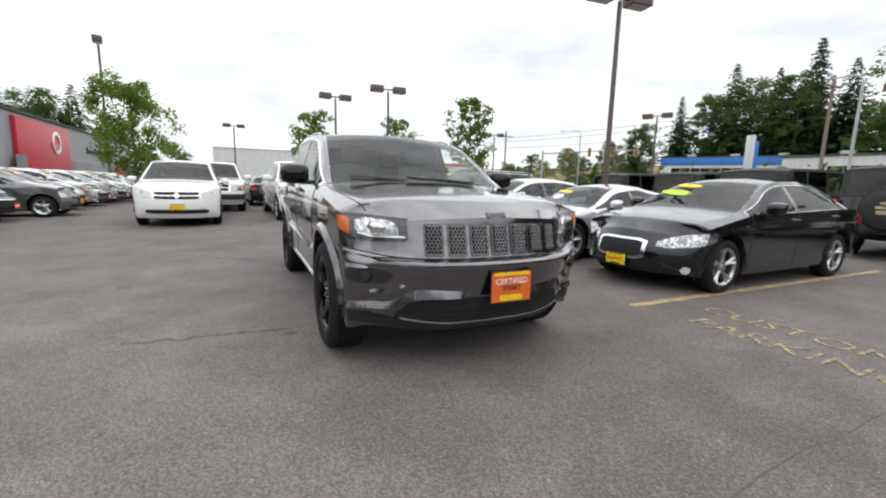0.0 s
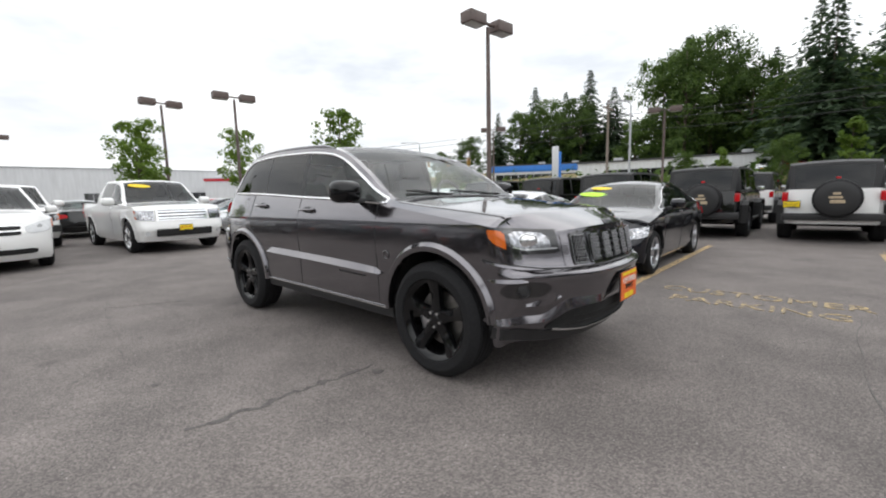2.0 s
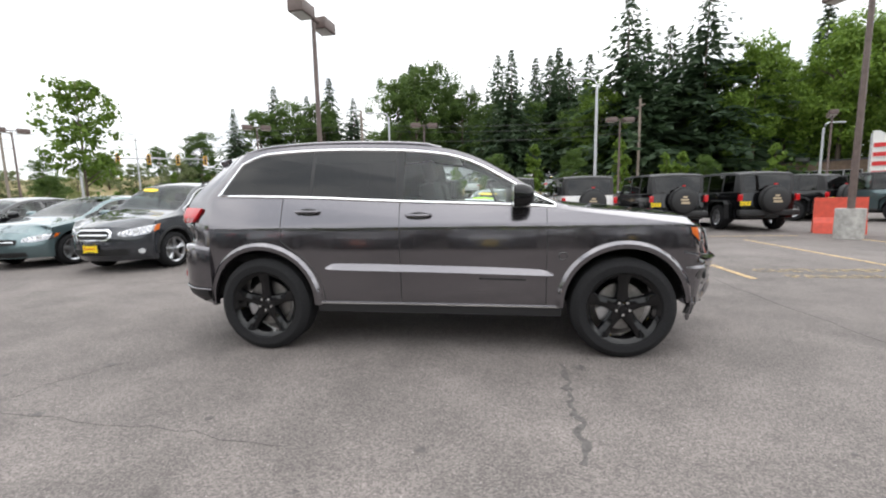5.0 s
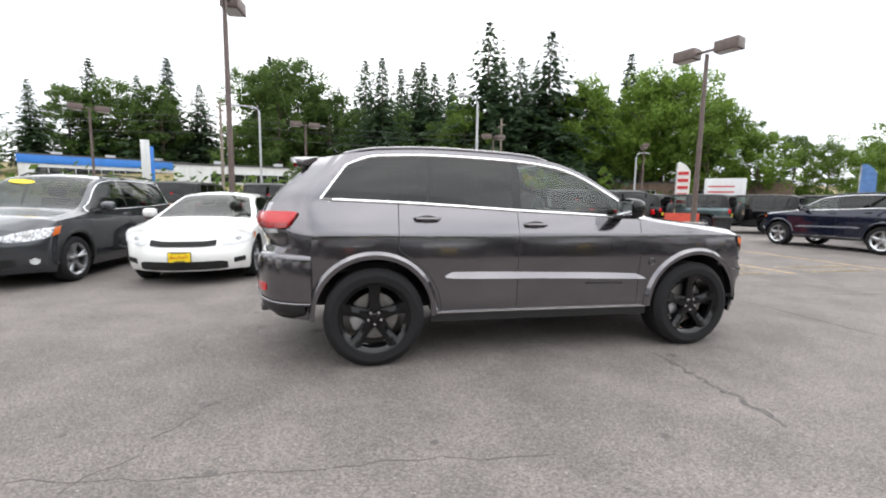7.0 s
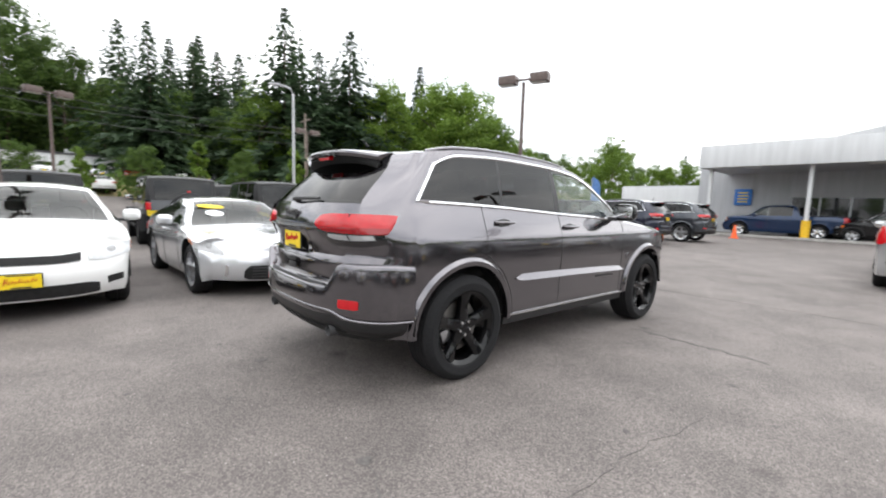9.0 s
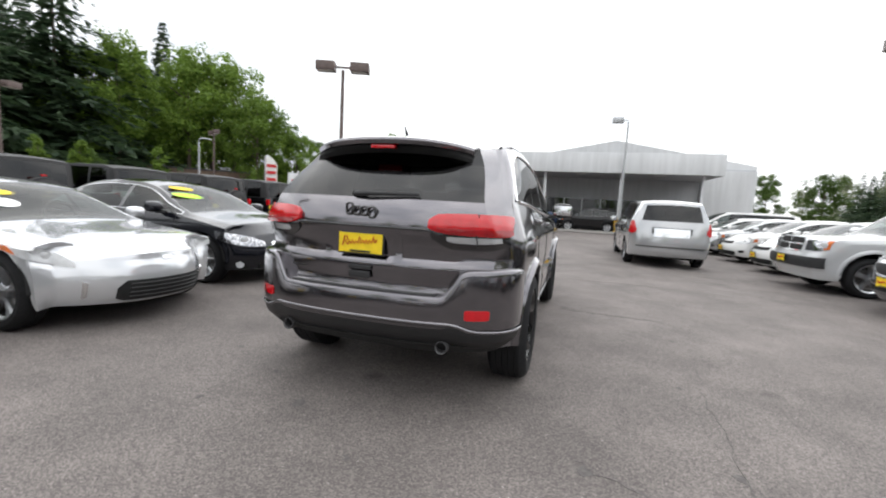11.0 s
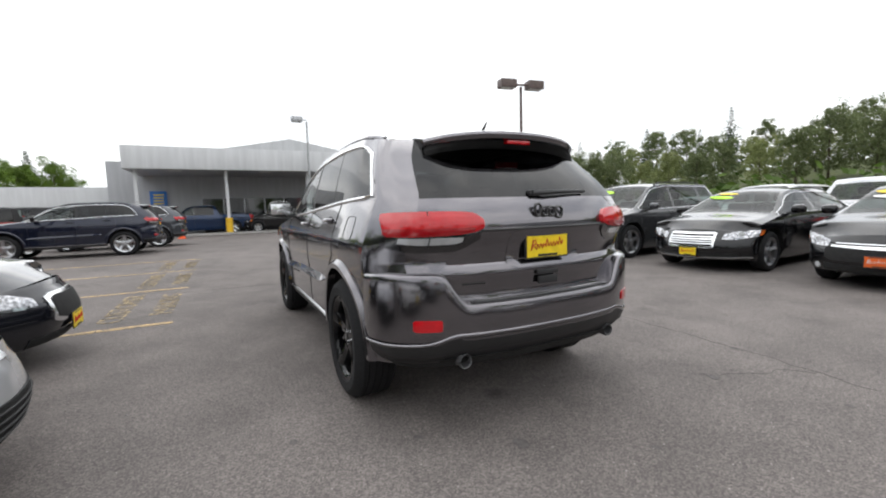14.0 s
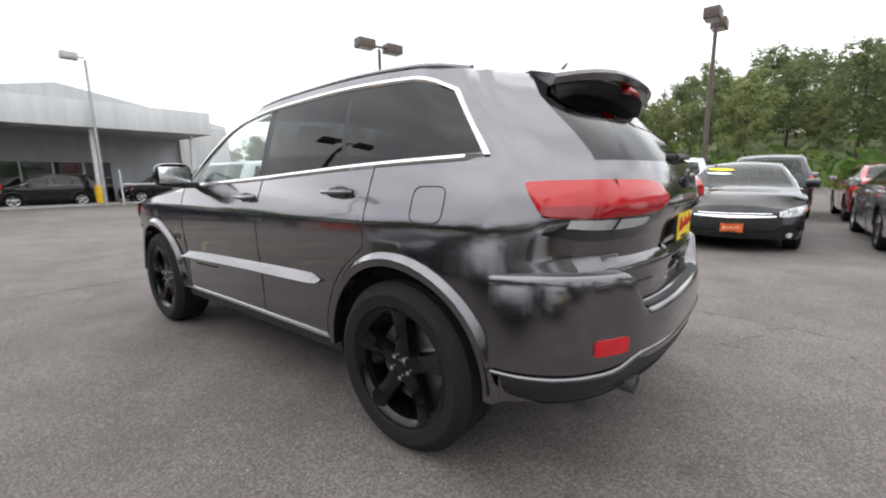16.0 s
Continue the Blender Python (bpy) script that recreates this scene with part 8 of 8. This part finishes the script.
def broad_mesh(seed, h, spread, count, mat, size=0.34, low=0.28):
    """Limbs end in clusters of leaves; clusters differ in size, so that the outline is ragged."""
    rnd = random.Random(seed)
    big = []
    for k in range(11):
        a = 2 * math.pi * (k * 0.618) + rnd.uniform(-0.4, 0.4)
        zz = low + 0.12 + (0.80 - low) * ((k + 0.5) / 11)
        prof = math.sin(math.pi * min(1.0, (zz - low + 0.12) / (1.12 - low))) ** 0.7
        rr = spread * 0.68 * prof * rnd.uniform(0.75, 1.1)
        big.append((Vector((rr * math.cos(a), rr * math.sin(a), h * zz)), spread * rnd.uniform(0.30, 0.44)))
    big += [(Vector((0, 0, h * 0.86)), spread * 0.34), (Vector((0, 0, h * 0.66)), spread * 0.5), (Vector((0, 0, h * (low + 0.2))), spread * 0.45)]
    lobes = []
    for c, r in big:
        for k in range(9):
            d = Vector((rnd.gauss(0, 1), rnd.gauss(0, 1), rnd.gauss(0.15, 0.8))).normalized()
            lobes.append((c + d * r * rnd.uniform(0.55, 1.05), r * rnd.uniform(0.32, 0.62), d))
    quads = []
    for k in range(count):
        c, r, out = lobes[k % len(lobes)]
        d = (Vector((rnd.gauss(0, 1), rnd.gauss(0, 1), rnd.gauss(0, 0.8))).normalized() + out * 0.35).normalized()
        p = c + d * r * (rnd.random() ** 0.5) * 1.2
        if p.z < 0.03 * h:
            continue
        s_ = size * rnd.uniform(0.55, 1.35)
        nrm = (d + Vector((rnd.uniform(-0.9, 0.9), rnd.uniform(-0.9, 0.9), rnd.uniform(-0.2, 1.1)))).normalized()
        u = nrm.orthogonal().normalized()
        v_ = nrm.cross(u)
        ang = rnd.uniform(0, 6.28)
        u, v_ = u * math.cos(ang) + v_ * math.sin(ang), v_ * math.cos(ang) - u * math.sin(ang)
        quads.append((p - u * s_, p - v_ * 0.55 * s_ + nrm * 0.12 * s_, p + u * s_, p + v_ * 0.55 * s_ - nrm * 0.1 * s_))
    return crown_from(quads, mat)


def trunk_mesh(seed, h, r, limbs, spread):
    rnd = random.Random(seed)
    bm = tube_bm(bmesh.new(), [(0, 0, -0.6), (rnd.uniform(-0.1, 0.1), 0, h * 0.4), (0, rnd.uniform(-0.1, 0.1), h * 0.93)], r, 8, r * 0.15)
    for k in range(limbs):
        a = rnd.uniform(0, 6.28)
        z = h * rnd.uniform(0.28, 0.75)
        L_ = spread * rnd.uniform(0.4, 0.8)
        tube_bm(bm, [(0, 0, z), (math.cos(a) * L_ * 0.5, math.sin(a) * L_ * 0.5, z + L_ * 0.45), (math.cos(a) * L_, math.sin(a) * L_, z + L_ * 0.8)], r * 0.38, 6, r * 0.1)
    me = bpy.data.meshes.new("trunk")
    bm.to_mesh(me)
    bm.free()
    for p_ in me.polygons:
        p_.use_smooth = True
    me.materials.append(BARK)
    return me


KINDS = {
    "fir": [(conifer_mesh(s_, 20, 14.0, 34), trunk_mesh(s_, 20, 0.32, 0, 1)) for s_ in (1, 2)],
    "thin_fir": [(conifer_mesh(s_, 20, 9.0, 34), trunk_mesh(s_, 20, 0.26, 0, 1)) for s_ in (3, 4)],
    "maple": [(broad_mesh(s_, 10, 3.7, 11000, LEAF, 0.13, 0.14), trunk_mesh(s_, 10, 0.20, 6, 3.0)) for s_ in (5, 6)],
    "alder": [(broad_mesh(s_, 12, 4.2, 10500, LEAF_DARK, 0.155, 0.04), trunk_mesh(s_, 12, 0.24, 6, 3.0)) for s_ in (7, 8)],
    "far_fir": [(conifer_mesh(s_, 20, 12.0, 24), trunk_mesh(s_, 20, 0.3, 0, 1)) for s_ in (12, 13)],
    "far_alder": [(broad_mesh(s_, 12, 4.4, 6500, HAZY_LEAF_DARK, 0.20, 0.02), trunk_mesh(s_, 12, 0.24, 3, 3.0)) for s_ in (14, 15)],
    "far_maple": [(broad_mesh(s_, 10, 4.0, 6500, HAZY_LEAF, 0.175, 0.02), trunk_mesh(s_, 10, 0.2, 3, 3.0)) for s_ in (16, 17)],
    "young": [(broad_mesh(9, 5.0, 1.15, 2600, LEAF, 0.075, 0.26), trunk_mesh(9, 5.0, 0.06, 9, 0.9))],
    "column": [(broad_mesh(10, 6.0, 0.9, 2000, LEAF, 0.16, 0.02), trunk_mesh(10, 6.0, 0.09, 3, 0.5))],
}
LABELS = {"far_fir": "dark green fir in far woods", "far_alder": "dense green broadleaf tree in far woods", "far_maple": "light green broadleaf tree in far woods",
          "fir": "tall dark green fir with drooping boughs", "thin_fir": "slim tall dark conifer", "maple": "broad leafy tree with bright green foliage", "alder": "dense dark green broadleaf tree",
          "young": "young street tree with sparse bright leaves", "column": "narrow upright green tree"}
tree_rnd = random.Random(11)


def tree(kind, x, y, s_, tall=1.0):
    crown_me, trunk_me = KINDS[kind][tree_rnd.randrange(len(KINDS[kind]))]
    ob = thing("tree", LABELS[kind], "tree", kind.replace("_", " ") + " trees")
    for nm, me in (("trunk", trunk_me), ("crown", crown_me)):
        o = new(nm, me)
        o.parent = ob
    ob.matrix_basis = Matrix.Translation((x, y, rise(x, y))) @ Euler((0, 0, tree_rnd.uniform(0, 6.28))).to_matrix().to_4x4() @ Matrix.Diagonal((s_, s_, s_ * tall, 1))


def at_bearing(deg, dist):
    return dist * math.cos(radians(deg)), dist * math.sin(radians(deg))


# wooded hill beyond the road: (bearing, distance, kind, scale, tallness)
for b, d, k, s_, tl in ((128, 75, "alder", 0.8, 0.9), (124, 80, "thin_fir", 0.62, 1), (121, 84, "alder", 1.15, 0.9), (117, 82, "alder", 1.2, 0.95), (119, 86, "thin_fir", 0.85, 1), (115, 84, "fir", 0.75, 1), (113, 80, "alder", 1.2, 0.9), (112, 88, "thin_fir", 0.95, 1),
                         (109, 82, "fir", 0.72, 1), (106, 66, "alder", 0.8, 0.8), (103, 70, "alder", 1.23, 1.15), (100.5, 66, "alder", 1.19, 1.2), (98, 72, "alder", 1.31, 1.2), (101, 84, "fir", 1.05, 1), (96, 78, "fir", 0.9, 1), (94, 68, "alder", 1.2, 1.0), (92.5, 80, "fir", 0.8, 1),
                         (91, 64, "alder", 1.0, 0.9), (89, 74, "fir", 1.0, 1), (87, 58, "fir", 0.78, 1.15), (85, 66, "alder", 1.1, 0.9), (84, 84, "thin_fir", 1.05, 1), (82, 72, "fir", 0.95, 1), (81, 86, "thin_fir", 1.15, 1), (79.5, 70, "fir", 0.9, 1), (78, 62, "alder", 1.0, 0.8),
                         (77, 74, "fir", 0.95, 1), (75.3, 56, "maple", 1.1, 1.1), (72, 58, "fir", 1.18, 1), (70, 64, "fir", 1.0, 1), (67.5, 66, "fir", 1.02, 1), (63.5, 60, "fir", 1.15, 1), (65.5, 68, "fir", 0.95, 1),
                         (61, 62, "maple", 1.4, 1.1), (58.5, 60, "maple", 1.45, 1.1), (56, 66, "maple", 1.3, 1.1), (57, 84, "fir", 0.8, 1), (53.6, 78, "thin_fir", 1.15, 1), (51.5, 64, "maple", 1.55, 1.1), (49, 66, "maple", 1.6, 1.15), (46.5, 66, "maple", 1.6, 1.15), (60, 76, "alder", 1.1, 0.9), (52, 74, "alder", 1.2, 0.9), (47.5, 78, "alder", 1.2, 0.9), (73.5, 70, "alder", 0.9, 0.9), (66, 58, "alder", 0.6, 0.8),
                         (44, 60, "maple", 1.34, 1.0), (42, 64, "alder", 1.12, 1), (39, 62, "maple", 1.05, 1.0), (36, 70, "alder", 0.85, 1), (33, 66, "maple", 0.9, 1.0), (30, 74, "maple", 0.95, 1), (27, 66, "maple", 0.95, 1.1), (24, 70, "alder", 0.7, 1), (21, 76, "maple", 0.85, 1), (18.5, 80, "thin_fir", 0.55, 1), (16, 84, "maple", 0.8, 1),
                         (131, 62, "far_alder", 0.55, 0.8), (135, 66, "far_alder", 0.5, 0.8), (140, 70, "far_maple", 0.55, 0.8), (145, 76, "far_alder", 0.5, 0.8), (129, 78, "far_fir", 0.42, 1), (137, 84, "far_alder", 0.6, 0.8), (132, 90, "alder", 0.6, 0.9), (137, 95, "alder", 0.6, 0.8), (142, 100, "alder", 0.55, 0.8), (150, 110, "alder", 0.6, 0.7)):
    x, y = at_bearing(b, d)
    tree(k, x, y, s_, tl)
# hedge of smaller trees along the road
for x, y, k, s_ in ((4.5, 40, "column", 1.0), (-3.5, 41, "column", 0.75), (0.5, 42, "alder", 0.40), (-7, 43, "alder", 0.35), (12.5, 38, "column", 1.05), (17, 39, "column", 0.8), (15, 31, "column", 0.75), (21, 40, "alder", 0.35), (26, 38, "column", 0.9), (34, 34, "column", 0.7), (9, 43, "alder", 0.42)):
    tree(k, x, y, s_)
# street trees on the lot's far side
for x, y, k, s_, tl in ((-25, 8.6, "young", 1.25, 1.0), (-17.8, 1.6, "young", 0.9, 0.9), (-20.5, 2.4, "young", 1.15, 0.95), (-21, -6.2, "maple", 0.55, 1.1), (-12.5, 7.9, "young", 1.08, 1.0), (-34, 14, "column", 0.6, 1), (-38, 19, "column", 0.55, 1), (-33, 24, "alder", 0.35, 0.8), (-44, 8, "column", 0.6, 1), (-40, 30, "alder", 0.4, 0.8), (-46, 26, "column", 0.6, 1), (-30, 33, "column", 0.7, 1)):
    tree(k, x, y, s_, tl)
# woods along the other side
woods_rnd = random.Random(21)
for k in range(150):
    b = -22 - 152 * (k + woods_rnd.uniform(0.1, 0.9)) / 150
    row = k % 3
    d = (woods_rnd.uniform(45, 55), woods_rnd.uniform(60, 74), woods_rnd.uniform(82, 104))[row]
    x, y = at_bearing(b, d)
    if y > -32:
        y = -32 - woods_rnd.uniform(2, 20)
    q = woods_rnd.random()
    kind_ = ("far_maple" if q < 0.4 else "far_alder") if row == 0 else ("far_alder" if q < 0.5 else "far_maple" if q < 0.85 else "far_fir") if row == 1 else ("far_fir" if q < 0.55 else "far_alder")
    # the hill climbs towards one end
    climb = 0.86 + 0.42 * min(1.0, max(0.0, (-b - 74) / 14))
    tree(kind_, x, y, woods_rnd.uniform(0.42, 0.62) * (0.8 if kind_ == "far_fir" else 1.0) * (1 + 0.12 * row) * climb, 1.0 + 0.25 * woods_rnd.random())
for b, d, k, s_ in ((-39.9, 46, "fir", 0.48), (-33, 50, "fir", 0.34), (-31, 52, "fir", 0.31), (26, 40, "maple", 0.76), (20.3, 53, "maple", 0.68), (17.5, 54, "maple", 0.70), (-22, 62, "alder", 0.6), (-18, 66, "alder", 0.6), (-27, 60, "alder", 0.6), (197, 84, "fir", 0.75), (199.5, 80, "alder", 1.1), (194.5, 86, "fir", 0.6), (191, 90, "alder", 0.6), (203, 80, "fir", 0.7), (207, 80, "alder", 1.0), (212, 80, "alder", 1.0), (187, 110, "alder", 0.6), (183, 120, "alder", 0.55)):
    x, y = at_bearing(b, d)
    tree(k, x, y, s_)
# brush at the foot of the woods
brush_rnd = random.Random(31)
bm = bmesh.new()
for k in range(9000):
    a_ = brush_rnd.random()
    if a_ < 0.7:
        x, y = brush_rnd.uniform(-70, 60), brush_rnd.uniform(-44, -31)
    else:
        x, y = brush_rnd.uniform(-50, 60), brush_rnd.uniform(44, 52)
    p = Vector((x, y, rise(x, y) + abs(brush_rnd.gauss(0, 0.9))))
    s_ = brush_rnd.uniform(0.2, 0.55)
    n_ = Vector((brush_rnd.uniform(-1, 1), brush_rnd.uniform(-1, 1), brush_rnd.uniform(0.1, 1))).normalized()
    u = n_.orthogonal().normalized()
    w_ = n_.cross(u)
    bm.faces.new([bm.verts.new(p + q) for q in (u * -s_, w_ * -0.55 * s_, u * s_, w_ * 0.55 * s_)])
tagged(part("brush", bm, LEAF_DARK, None, "", None, False), "low green brush along the foot of the woods", "shrubs", "", "stuff")
